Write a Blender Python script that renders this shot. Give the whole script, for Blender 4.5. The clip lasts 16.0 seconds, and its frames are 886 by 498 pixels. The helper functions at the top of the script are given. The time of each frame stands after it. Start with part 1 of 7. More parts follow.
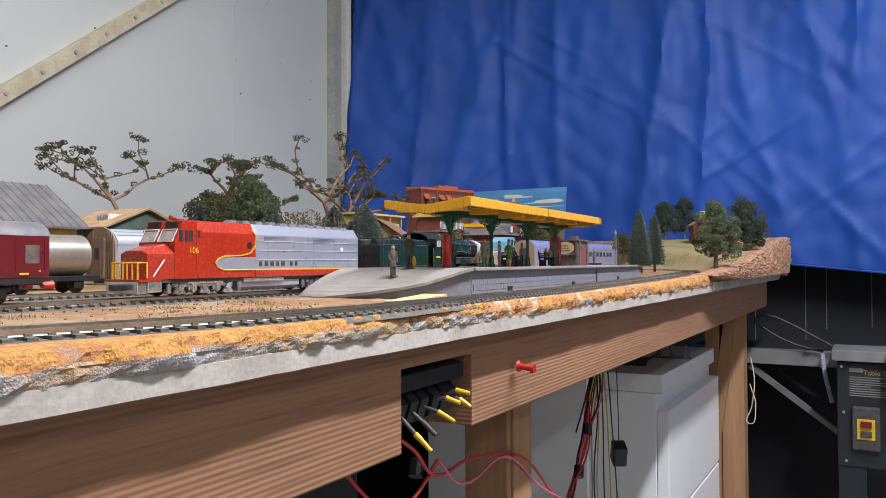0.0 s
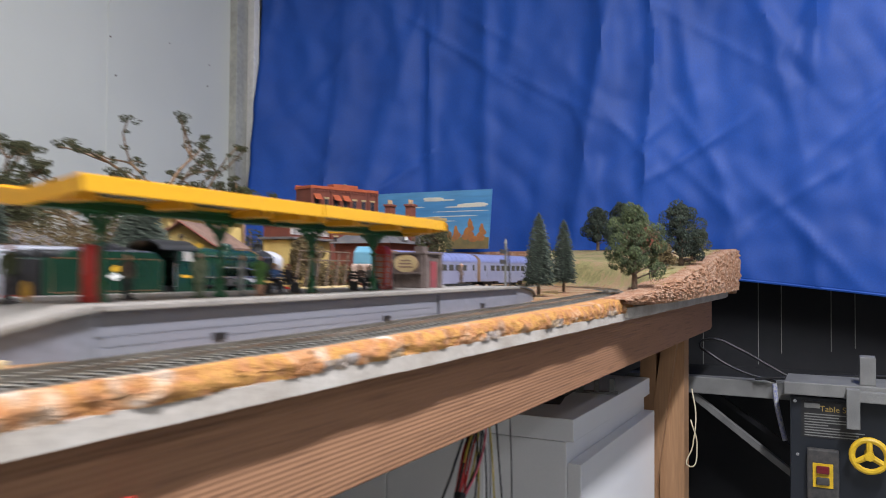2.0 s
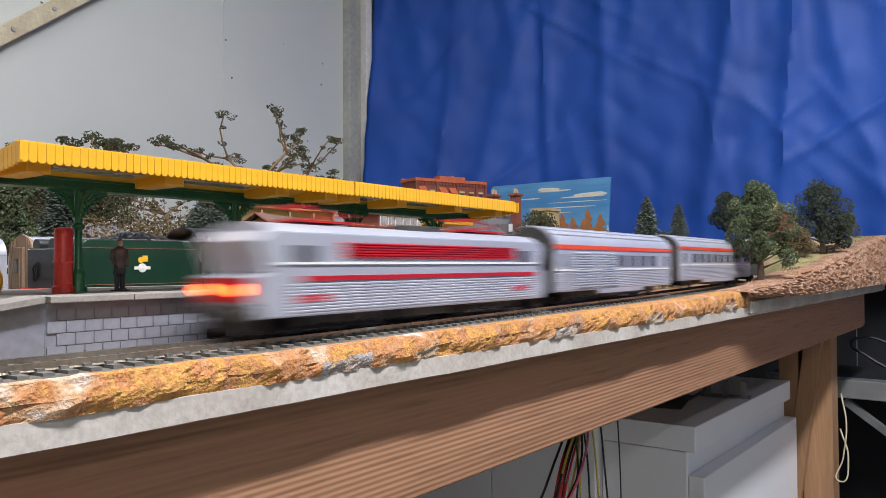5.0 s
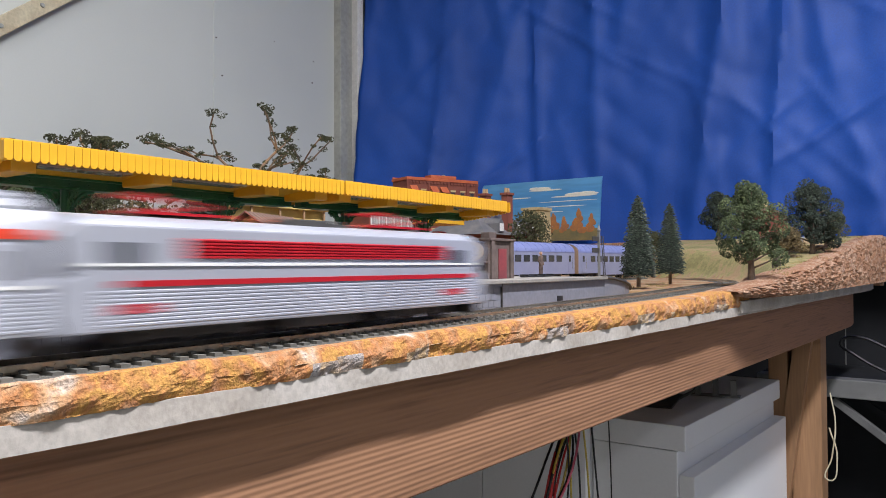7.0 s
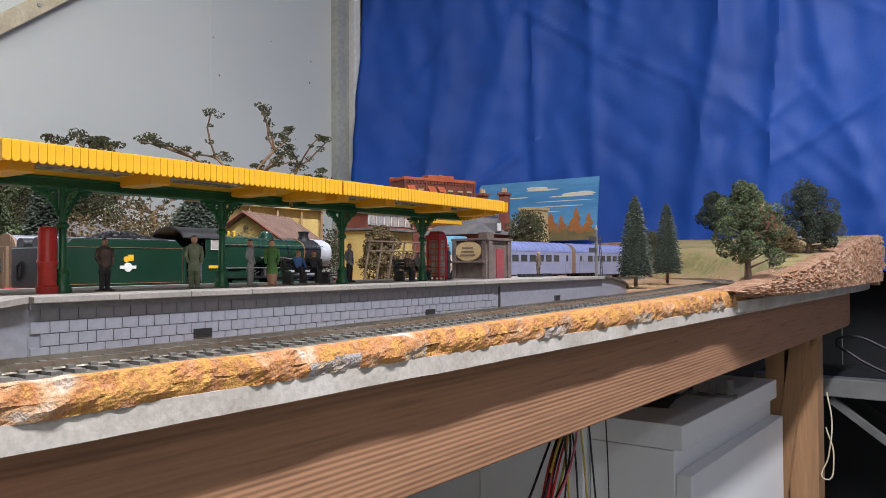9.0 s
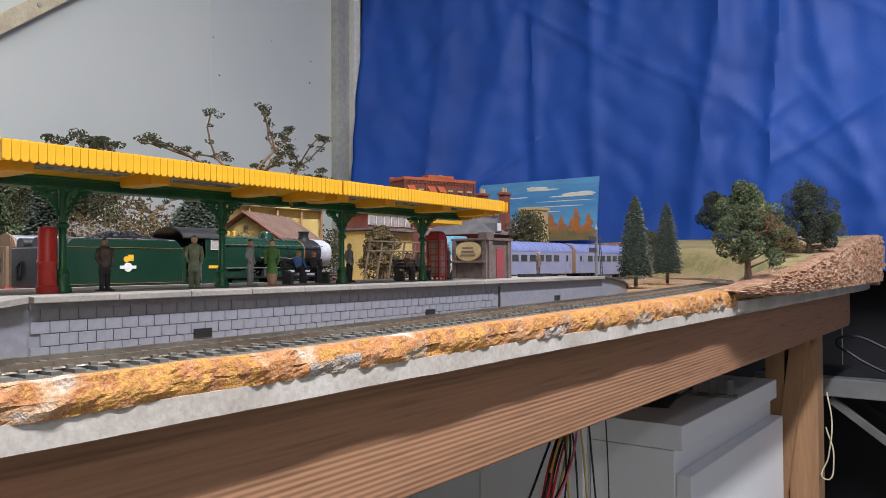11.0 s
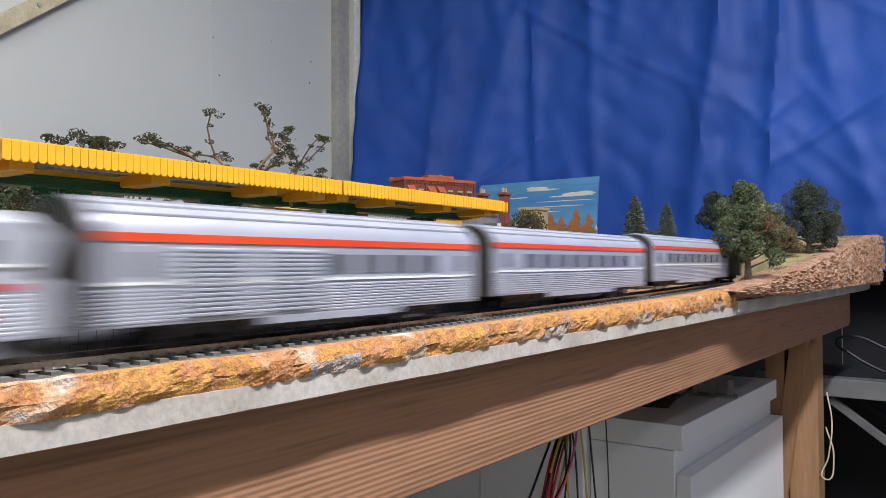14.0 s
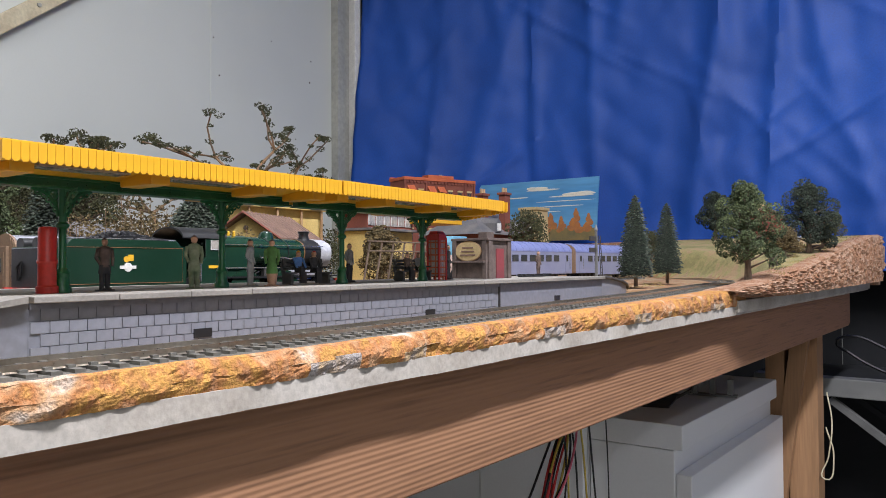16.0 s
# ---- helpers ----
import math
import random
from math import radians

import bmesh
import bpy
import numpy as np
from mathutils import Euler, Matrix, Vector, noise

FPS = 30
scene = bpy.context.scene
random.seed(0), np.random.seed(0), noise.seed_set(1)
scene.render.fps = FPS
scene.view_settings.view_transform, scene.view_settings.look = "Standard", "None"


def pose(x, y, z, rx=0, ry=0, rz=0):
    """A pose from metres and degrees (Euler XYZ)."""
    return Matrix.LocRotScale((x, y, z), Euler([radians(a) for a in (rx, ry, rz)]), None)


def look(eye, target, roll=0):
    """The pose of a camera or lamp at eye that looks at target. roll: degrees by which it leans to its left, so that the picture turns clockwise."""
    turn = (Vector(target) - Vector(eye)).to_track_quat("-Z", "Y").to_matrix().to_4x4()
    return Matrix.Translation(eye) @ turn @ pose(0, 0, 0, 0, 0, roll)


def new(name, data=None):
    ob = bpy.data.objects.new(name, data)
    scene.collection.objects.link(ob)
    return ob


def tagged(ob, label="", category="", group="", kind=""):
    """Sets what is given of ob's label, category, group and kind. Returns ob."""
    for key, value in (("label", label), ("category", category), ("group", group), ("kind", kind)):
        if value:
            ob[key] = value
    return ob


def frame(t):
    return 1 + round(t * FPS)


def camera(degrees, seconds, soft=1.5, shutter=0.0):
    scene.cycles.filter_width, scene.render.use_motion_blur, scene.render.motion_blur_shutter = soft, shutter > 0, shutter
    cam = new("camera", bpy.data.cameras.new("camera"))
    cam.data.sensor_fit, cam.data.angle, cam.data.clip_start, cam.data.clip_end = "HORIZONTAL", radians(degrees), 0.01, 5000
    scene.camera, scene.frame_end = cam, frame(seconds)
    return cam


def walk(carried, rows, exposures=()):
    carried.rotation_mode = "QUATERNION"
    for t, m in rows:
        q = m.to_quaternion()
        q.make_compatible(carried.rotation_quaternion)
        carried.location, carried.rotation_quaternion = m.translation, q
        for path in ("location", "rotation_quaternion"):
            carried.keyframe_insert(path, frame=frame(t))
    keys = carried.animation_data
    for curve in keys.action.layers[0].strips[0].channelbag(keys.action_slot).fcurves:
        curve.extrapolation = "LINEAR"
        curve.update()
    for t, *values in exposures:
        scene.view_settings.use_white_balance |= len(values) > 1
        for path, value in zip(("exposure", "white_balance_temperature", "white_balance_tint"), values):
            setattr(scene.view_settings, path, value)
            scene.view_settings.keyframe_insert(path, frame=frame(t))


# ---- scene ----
# ---- camera and its walk: seconds, eye, point ahead, roll ----
cam = camera(60.38, 16.0, soft=0.8, shutter=0.9)
PATH = [
    (0, (0.00542, -0.00294, 1.02725), (-0.49039, 0.86532, 1.04492), -0.23),
    (0.5, (0.00437, -0.00116, 1.02963), (-0.49212, 0.86672, 1.04657), 0.01),
    (1, (-0.00146, 0.04328, 1.05566), (-0.46932, 0.92666, 1.08302), 1.47),
    (1.5, (0.02007, 0.17079, 1.05648), (-0.44921, 1.05345, 1.08257), 0.73),
    (2, (0.00945, 0.30017, 1.03941), (-0.45274, 1.18656, 1.06579), 0.38),
    (2.5, (0.01116, 0.38042, 1.03258), (-0.56299, 1.19867, 1.06124), 0.13),
    (3, (0.00756, 0.39500, 1.03280), (-0.66522, 1.13431, 1.06068), 0.32),
    (3.5, (0.00702, 0.39541, 1.03316), (-0.66771, 1.13297, 1.06028), 0.25),
    (4, (0.01373, 0.38509, 1.03272), (-0.61060, 1.16579, 1.05981), -0.19),
    (6.5, (0.01080, 0.38787, 1.03354), (-0.59308, 1.18465, 1.05517), -0.35),
    (7, (0.01125, 0.38791, 1.03358), (-0.58909, 1.18737, 1.05492), -0.27),
    (7.5, (0.01160, 0.38717, 1.03346), (-0.58594, 1.18872, 1.05466), -0.31),
    (9, (0.01160, 0.38717, 1.03346), (-0.58594, 1.18872, 1.05466), -0.31),
    (16, (0.01160, 0.38717, 1.03346), (-0.58594, 1.18872, 1.05466), -0.31),
]
walk(cam, [(t, look(eye, target, roll)) for t, eye, target, roll in PATH], [(0, -0.03), (2, 0), (2.5, 0.16), (3, 0.02), (3.5, -0.08), (16, -0.08)])

# ---- world, lamps and exposure ----
Z0 = 1.0          # height of the layout's ground over the room's floor, metres
world = bpy.data.worlds.new("world")
scene.world = world
world.use_nodes = True
world.node_tree.nodes["Background"].inputs[0].default_value = (0.55, 0.62, 0.7, 1)
world.node_tree.nodes["Background"].inputs[1].default_value = 0.05
scene.view_settings.exposure = 0.0


def area_lamp(x, y, z, sx, sy, watts, color, rx=0, ry=0):
    data = bpy.data.lights.new("tube_light", "AREA")
    data.shape, data.size, data.size_y, data.energy, data.color = "RECTANGLE", sx, sy, watts, color
    ob = new("tube_light", data)
    ob.matrix_world = pose(x, y, z, rx, ry)
    return ob


# first tube placed from the shadows; the other two are added, unseen fill
LAMPS = [(0.43, 0.60, 2.34, 0.08, 1.2, 66), (1.75, -0.5, 2.34, 0.10, 1.2, 17), (-0.65, 0.3, 2.34, 0.10, 1.2, 6)]
for lx, ly, lz, sx, sy, watts in LAMPS:
    area_lamp(lx, ly, lz, sx, sy, watts, (0.94, 0.95, 1.03))


# ---- materials ----
def ramp_between(nt, fac, a, b):
    mix = nt.nodes.new("ShaderNodeMix")
    mix.data_type = "RGBA"
    nt.links.new(fac, mix.inputs[0])
    mix.inputs[6].default_value, mix.inputs[7].default_value = (*a, 1), (*b, 1)
    return mix.outputs[2]


def mat(name, a, b=None, rough=0.5, metal=0.0, scale=60.0, fine=600.0, bump=0.0, stretch=(1, 1, 1), emit=0.0, coat=0.0, island=0.0, contrast=(0.35, 0.65), vary=0.12):
    """A node material: two tones mixed by a broad noise, a fine noise over it, and relief."""
    m = bpy.data.materials.new(name)
    m.use_nodes = True
    nt = m.node_tree
    bsdf = nt.nodes["Principled BSDF"]
    b = b or tuple(0.8 * v for v in a)
    co = nt.nodes.new("ShaderNodeTexCoord")
    mp = nt.nodes.new("ShaderNodeMapping")
    mp.inputs["Scale"].default_value = stretch
    nt.links.new(co.outputs["Object"], mp.inputs[0])
    n1, n2 = nt.nodes.new("ShaderNodeTexNoise"), nt.nodes.new("ShaderNodeTexNoise")
    for n, s, d in ((n1, scale, 4.0), (n2, fine, 3.0)):
        n.inputs["Scale"].default_value, n.inputs["Detail"].default_value = s, d
        nt.links.new(mp.outputs[0], n.inputs["Vector"])
    rng = nt.nodes.new("ShaderNodeMapRange")
    rng.inputs[1].default_value, rng.inputs[2].default_value = contrast
    nt.links.new(n1.outputs[0], rng.inputs[0])
    col = ramp_between(nt, rng.outputs[0], a, b)
    hsv = nt.nodes.new("ShaderNodeHueSaturation")
    val = nt.nodes.new("ShaderNodeMapRange")
    val.inputs[1].default_value, val.inputs[2].default_value, val.inputs[3].default_value, val.inputs[4].default_value = 0.3, 0.7, 1 - vary, 1 + vary
    nt.links.new(n2.outputs[0], val.inputs[0])
    src = val.outputs[0]
    if island:
        geo = nt.nodes.new("ShaderNodeNewGeometry")
        r = nt.nodes.new("ShaderNodeMapRange")
        r.inputs[3].default_value, r.inputs[4].default_value = 1 - island, 1 + island
        nt.links.new(geo.outputs["Random Per Island"], r.inputs[0])
        mul = nt.nodes.new("ShaderNodeMath")
        mul.operation = "MULTIPLY"
        nt.links.new(src, mul.inputs[0]), nt.links.new(r.outputs[0], mul.inputs[1])
        src = mul.outputs[0]
    nt.links.new(src, hsv.inputs["Value"])
    nt.links.new(col, hsv.inputs["Color"])
    nt.links.new(hsv.outputs[0], bsdf.inputs["Base Color"])
    rr = nt.nodes.new("ShaderNodeMapRange")
    rr.inputs[3].default_value, rr.inputs[4].default_value = max(0.02, rough - 0.08), min(1, rough + 0.1)
    nt.links.new(n2.outputs[0], rr.inputs[0]), nt.links.new(rr.outputs[0], bsdf.inputs["Roughness"])
    bsdf.inputs["Metallic"].default_value = metal
    bsdf.inputs["Coat Weight"].default_value = coat
    if bump:
        bp = nt.nodes.new("ShaderNodeBump")
        bp.inputs["Strength"].default_value, bp.inputs["Distance"].default_value = 0.6, bump / 1000
        nt.links.new(n2.outputs[0], bp.inputs["Height"]), nt.links.new(bp.outputs[0], bsdf.inputs["Normal"])
    if emit:
        nt.links.new(hsv.outputs[0], bsdf.inputs["Emission Color"])
        bsdf.inputs["Emission Strength"].default_value = emit
    return m


M_WHITEWALL = mat("white_wall_panel", (0.62, 0.64, 0.60), (0.55, 0.57, 0.54), 0.5, scale=1.5, fine=300, vary=0.012)
M_TRIM = mat("grey_trim", (0.42, 0.42, 0.37), (0.33, 0.33, 0.30), 0.6, scale=8, fine=80)
M_CREAM = mat("cream_batten", (0.62, 0.55, 0.38), (0.5, 0.42, 0.28), 0.6, scale=30, fine=200)
M_TARP = mat("blue_tarp", (0.003, 0.052, 0.29), (0.004, 0.066, 0.36), 0.6, scale=4, fine=300, bump=0.15)
# near black: the lack of light is put into this colour
M_UNLITDARK = mat("unlit_dark", (0.007, 0.008, 0.010), (0.012, 0.012, 0.015), 0.8, scale=6, fine=60)
# unseen floor, made pale to throw light up under the table
M_FLOOR = mat("unseen_bounce_floor", (0.36, 0.355, 0.34), (0.28, 0.275, 0.265), 0.8, scale=4, fine=90)
M_CEIL = mat("unseen_ceiling", (0.75, 0.75, 0.72), (0.68, 0.68, 0.66), 0.8, scale=3, fine=60, vary=0.03)
M_CABINET = mat("white_laminate", (0.82, 0.82, 0.82), (0.78, 0.78, 0.79), 0.35, scale=4, fine=300, vary=0.015)
M_WIRE_R = mat("red_wire", (0.55, 0.03, 0.03), None, 0.4)
M_WIRE_P = mat("pink_wire", (0.7, 0.15, 0.22), None, 0.4)
M_WIRE_Y = mat("yellow_wire", (0.6, 0.45, 0.08), None, 0.4)
M_WIRE_K = mat("black_wire", (0.01, 0.01, 0.012), None, 0.4)
M_ROPE = mat("rope", (0.5, 0.5, 0.45), (0.2, 0.22, 0.4), 0.9, scale=200)
M_BOARD = mat("pale_board_edge", (0.48, 0.44, 0.39), (0.36, 0.315, 0.265), 0.9, scale=28, fine=420, bump=0.4)
M_RAIL = mat("rail_steel", (0.52, 0.47, 0.40), (0.36, 0.31, 0.25), 0.3, 0.9, scale=30)
M_TIE = mat("grey_sleeper", (0.105, 0.10, 0.086), (0.15, 0.14, 0.12), 0.85, scale=150, fine=900, bump=0.2)
M_BALLAST = mat("ballast", (0.14, 0.128, 0.108), (0.095, 0.088, 0.074), 0.95, scale=250, fine=1500, bump=0.8)
M_PLAT = mat("grey_platform_plastic", (0.20, 0.205, 0.24), (0.175, 0.18, 0.21), 0.5, scale=25, fine=300, bump=0.05)
M_PLATTOP = mat("platform_paving", (0.29, 0.265, 0.235), (0.21, 0.195, 0.175), 0.8, scale=30, fine=700, bump=0.2)
M_BLOCK = mat("platform_block", (0.20, 0.205, 0.235), (0.175, 0.18, 0.21), 0.5, scale=30, fine=300, bump=0.06)
M_YELLOW = mat("yellow_plastic", (0.76, 0.41, 0.024), (0.69, 0.36, 0.02), 0.38, scale=12, fine=300, coat=0.1, vary=0.035)
M_GREEN = mat("green_plastic", (0.014, 0.11, 0.036), (0.011, 0.09, 0.03), 0.35, scale=40, vary=0.035)
M_RED = mat("red_plastic", (0.52, 0.03, 0.018), (0.42, 0.022, 0.014), 0.4, scale=40)
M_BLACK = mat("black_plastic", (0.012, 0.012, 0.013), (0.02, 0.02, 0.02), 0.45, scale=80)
M_DARKGREY = mat("underframe_grey", (0.035, 0.034, 0.034), (0.06, 0.055, 0.05), 0.6, scale=120)
M_SILVER = mat("silver_paint", (0.521, 0.529, 0.580), (0.462, 0.470, 0.521), 0.34, 0.4, scale=20, fine=300, vary=0.035)
M_LILACSILVER = mat("lilac_silver_paint", (0.38, 0.39, 0.46), (0.34, 0.35, 0.42), 0.3, 0.35, scale=20, fine=300, vary=0.04)
M_CHROME = mat("chrome", (0.74, 0.74, 0.76), (0.45, 0.45, 0.47), 0.18, 0.85, scale=160)
M_SILVERBRIGHT = mat("bright_silver_paint", (0.66, 0.66, 0.68), (0.58, 0.58, 0.6), 0.32, 0.3, scale=40)
M_LOCORED = mat("warbonnet_red", (0.42, 0.032, 0.012), (0.36, 0.026, 0.010), 0.25, scale=20, coat=0.2, vary=0.035)
M_MAROON = mat("maroon_paint", (0.13, 0.008, 0.014), (0.11, 0.008, 0.012), 0.3, scale=30, coat=0.2, vary=0.035)
M_LOCOGREEN = mat("brunswick_green", (0.012, 0.042, 0.025), (0.010, 0.034, 0.020), 0.16, scale=30, coat=0.3, vary=0.035)
M_GLASS = mat("dark_window", (0.03, 0.033, 0.04), (0.05, 0.052, 0.06), 0.08, scale=60)
M_PALEGLASS = mat("pale_window", (0.42, 0.38, 0.34), (0.28, 0.26, 0.24), 0.12, scale=120)
M_SIDEGLASS = mat("grey_coach_window", (0.07, 0.07, 0.08), (0.11, 0.11, 0.12), 0.15, scale=60)
M_WHITE = mat("white_paint", (0.75, 0.74, 0.70), (0.66, 0.65, 0.62), 0.5, scale=60)
M_TAN = mat("tan_coach_end", (0.30, 0.20, 0.13), (0.26, 0.17, 0.11), 0.55, scale=50)
M_REDDOOR = mat("dull_red_door", (0.24, 0.045, 0.05), (0.18, 0.04, 0.045), 0.6, scale=80)
M_ORANGE = mat("orange_line", (0.62, 0.04, 0.018), (0.68, 0.08, 0.022), 0.4, scale=10)
M_TRAINRED = mat("train_red", (0.42, 0.014, 0.02), (0.37, 0.012, 0.018), 0.35, scale=30)
M_CABBROWN = mat("cab_front", (0.32, 0.10, 0.05), (0.25, 0.07, 0.04), 0.3, scale=60)
M_LAMPRED = mat("tail_lamp", (1.0, 0.06, 0.02), (1.0, 0.12, 0.02), 0.3, emit=14)
M_LAMPWHITE = mat("head_lamp", (0.9, 0.85, 1.0), None, 0.3, emit=6)
M_LILAC = mat("lilac_coach", (0.30, 0.32, 0.46), (0.26, 0.28, 0.42), 0.35, 0.2, scale=40, vary=0.035)
M_LILACROOF = mat("lilac_roof", (0.26, 0.29, 0.52), (0.22, 0.25, 0.46), 0.3, 0.2, scale=40)
M_TANK = mat("tank_silver", (0.34, 0.32, 0.28), (0.42, 0.36, 0.29), 0.35, 0.6, scale=40)
M_COAL = mat("coal", (0.012, 0.012, 0.014), (0.03, 0.03, 0.032), 0.35, island=0.4)
M_LINING = mat("faded_lining", (0.26, 0.10, 0.04), (0.30, 0.17, 0.08), 0.4)
M_LINE = mat("lining_yellow", (0.78, 0.45, 0.03), (0.72, 0.40, 0.03), 0.4)
M_ROOFGREY = mat("tin_roof", (0.13, 0.13, 0.14), (0.20, 0.185, 0.18), 0.6, 0.2, scale=60, fine=400, bump=0.2)
M_TIMBERY = mat("yellow_boards", (0.62, 0.46, 0.17), (0.52, 0.37, 0.13), 0.75, scale=50)
M_RUST = mat("rusty_roof", (0.46, 0.31, 0.17), (0.36, 0.22, 0.12), 0.8, scale=60)
M_SHEDGREEN = mat("shed_green", (0.07, 0.12, 0.09), (0.05, 0.09, 0.07), 0.7, scale=60)
M_ROOFBROWN = mat("brown_roof", (0.22, 0.135, 0.10), (0.16, 0.098, 0.075), 0.8, scale=50, fine=500, bump=0.3)
M_STONEBROWN = mat("brown_stone", (0.085, 0.062, 0.054), (0.15, 0.112, 0.098), 0.8, scale=120, fine=700, bump=0.3)
M_BRICK = mat("dark_red_brick", (0.22, 0.065, 0.04), (0.17, 0.05, 0.035), 0.85, scale=60, fine=600, bump=0.3)
M_BRICKTOP = mat("orange_brick", (0.5, 0.12, 0.045), (0.42, 0.09, 0.035), 0.8, scale=60)
M_SANDSTONE = mat("sandstone", (0.55, 0.42, 0.22), (0.46, 0.34, 0.17), 0.9, scale=60, fine=500, bump=0.3)
M_BARK = mat("bark", (0.17, 0.12, 0.085), (0.10, 0.07, 0.05), 0.9, scale=150, fine=800, bump=0.5)
M_GUMBARK = mat("gum_bark", (0.30, 0.17, 0.085), (0.16, 0.12, 0.085), 0.85, scale=60, fine=500, bump=0.3)
M_LEAF = mat("olive_leaf", (0.075, 0.075, 0.03), (0.045, 0.048, 0.02), 0.9, scale=60, island=0.45)
M_LEAFGREEN = mat("green_leaf", (0.10, 0.125, 0.052), (0.055, 0.075, 0.035), 0.9, scale=60, island=0.5)
M_FIR = mat("fir_needles", (0.026, 0.038, 0.027), (0.046, 0.058, 0.04), 0.9, scale=90, island=0.6)
M_FROST = mat("pale_tips", (0.115, 0.13, 0.10), (0.07, 0.085, 0.062), 0.9, scale=90, island=0.3)
M_HEDGE = mat("dry_hedge", (0.16, 0.115, 0.05), (0.10, 0.075, 0.035), 0.95, scale=60, island=0.5)
M_GRASS = mat("dry_grass", (0.34, 0.24, 0.09), (0.24, 0.21, 0.07), 0.95, scale=30, island=0.4)
M_SKIN = mat("figure_skin", (0.5, 0.28, 0.18), None, 0.6)
M_SKYPIC = mat("painted_sky", (0.06, 0.23, 0.48), (0.12, 0.33, 0.55), 0.4, scale=3, fine=40, stretch=(0.4, 1, 3))
M_CLOUD = mat("painted_cloud", (0.72, 0.66, 0.5), (0.6, 0.6, 0.55), 0.5, scale=20)
M_FIELD = mat("painted_field", (0.22, 0.16, 0.06), (0.14, 0.12, 0.06), 0.5, scale=30)
M_AUTUMN = mat("painted_trees", (0.42, 0.16, 0.04), (0.30, 0.12, 0.05), 0.5, scale=60)
M_SAWBLUE = mat("saw_navy", (0.011, 0.014, 0.020), (0.009, 0.012, 0.017), 0.45, scale=12)
M_SAWGREY = mat("saw_table_grey", (0.19, 0.19, 0.182), (0.14, 0.14, 0.136), 0.5, scale=20)
M_SWYELLOW = mat("switch_yellow", (0.66, 0.42, 0.02), None, 0.45)
M_TEXT = mat("label_gold", (0.38, 0.26, 0.06), None, 0.5)
M_SPECK = mat("pale_print", (0.2, 0.2, 0.19), None, 0.6)


def wood_material(name, a, b, dark):
    """Sawn softwood: long rings and a fine ribbed grain along y."""
    m = bpy.data.materials.new(name)
    m.use_nodes = True
    nt = m.node_tree
    bsdf = nt.nodes["Principled BSDF"]
    co, mp = nt.nodes.new("ShaderNodeTexCoord"), nt.nodes.new("ShaderNodeMapping")
    mp.inputs["Scale"].default_value = (1, 0.035, 1)
    nt.links.new(co.outputs["Object"], mp.inputs[0])
    warp = nt.nodes.new("ShaderNodeTexNoise")
    warp.inputs["Scale"].default_value, warp.inputs["Detail"].default_value, warp.inputs["Distortion"].default_value = 55, 3, 0.6
    nt.links.new(mp.outputs[0], warp.inputs["Vector"])
    fine = nt.nodes.new("ShaderNodeTexNoise")
    fine.inputs["Scale"].default_value, fine.inputs["Detail"].default_value = 420, 4
    nt.links.new(mp.outputs[0], fine.inputs["Vector"])
    wave = nt.nodes.new("ShaderNodeTexWave")
    wave.bands_direction = "Z"
    wave.inputs["Scale"].default_value, wave.inputs["Distortion"].default_value, wave.inputs["Detail"].default_value, wave.inputs["Detail Scale"].default_value = 118, 0.9, 2, 0.6
    nt.links.new(mp.outputs[0], wave.inputs["Vector"])
    c1 = ramp_between(nt, warp.outputs[0], a, b)
    rng = nt.nodes.new("ShaderNodeMapRange")
    rng.inputs[1].default_value, rng.inputs[2].default_value, rng.inputs[4].default_value = 0.52, 0.8, 0.75
    nt.links.new(fine.outputs[0], rng.inputs[0])
    mix = nt.nodes.new("ShaderNodeMix")
    mix.data_type = "RGBA"
    nt.links.new(rng.outputs[0], mix.inputs[0]), nt.links.new(c1, mix.inputs[6])
    mix.inputs[7].default_value = (*dark, 1)
    mix2 = nt.nodes.new("ShaderNodeMix")
    mix2.data_type = "RGBA"
    w2 = nt.nodes.new("ShaderNodeMapRange")
    w2.inputs[1].default_value, w2.inputs[2].default_value, w2.inputs[4].default_value = 0.35, 1.0, 0.08
    nt.links.new(wave.outputs[0], w2.inputs[0]), nt.links.new(w2.outputs[0], mix2.inputs[0])
    nt.links.new(mix.outputs[2], mix2.inputs[6])
    mix2.inputs[7].default_value = (*dark, 1)
    nt.links.new(mix2.outputs[2], bsdf.inputs["Base Color"])
    bp = nt.nodes.new("ShaderNodeBump")
    bp.inputs["Strength"].default_value, bp.inputs["Distance"].default_value = 0.55, 0.0003
    nt.links.new(wave.outputs[0], bp.inputs["Height"]), nt.links.new(bp.outputs[0], bsdf.inputs["Normal"])
    bsdf.inputs["Roughness"].default_value = 0.75
    return m


M_WOOD = wood_material("sawn_pine_beam", (0.35, 0.18, 0.094), (0.21, 0.102, 0.05), (0.11, 0.052, 0.026))
M_POST = mat("pine_post", (0.36, 0.20, 0.10), (0.27, 0.145, 0.07), 0.75, scale=40, fine=300, stretch=(1, 1, 0.06), bump=0.3)


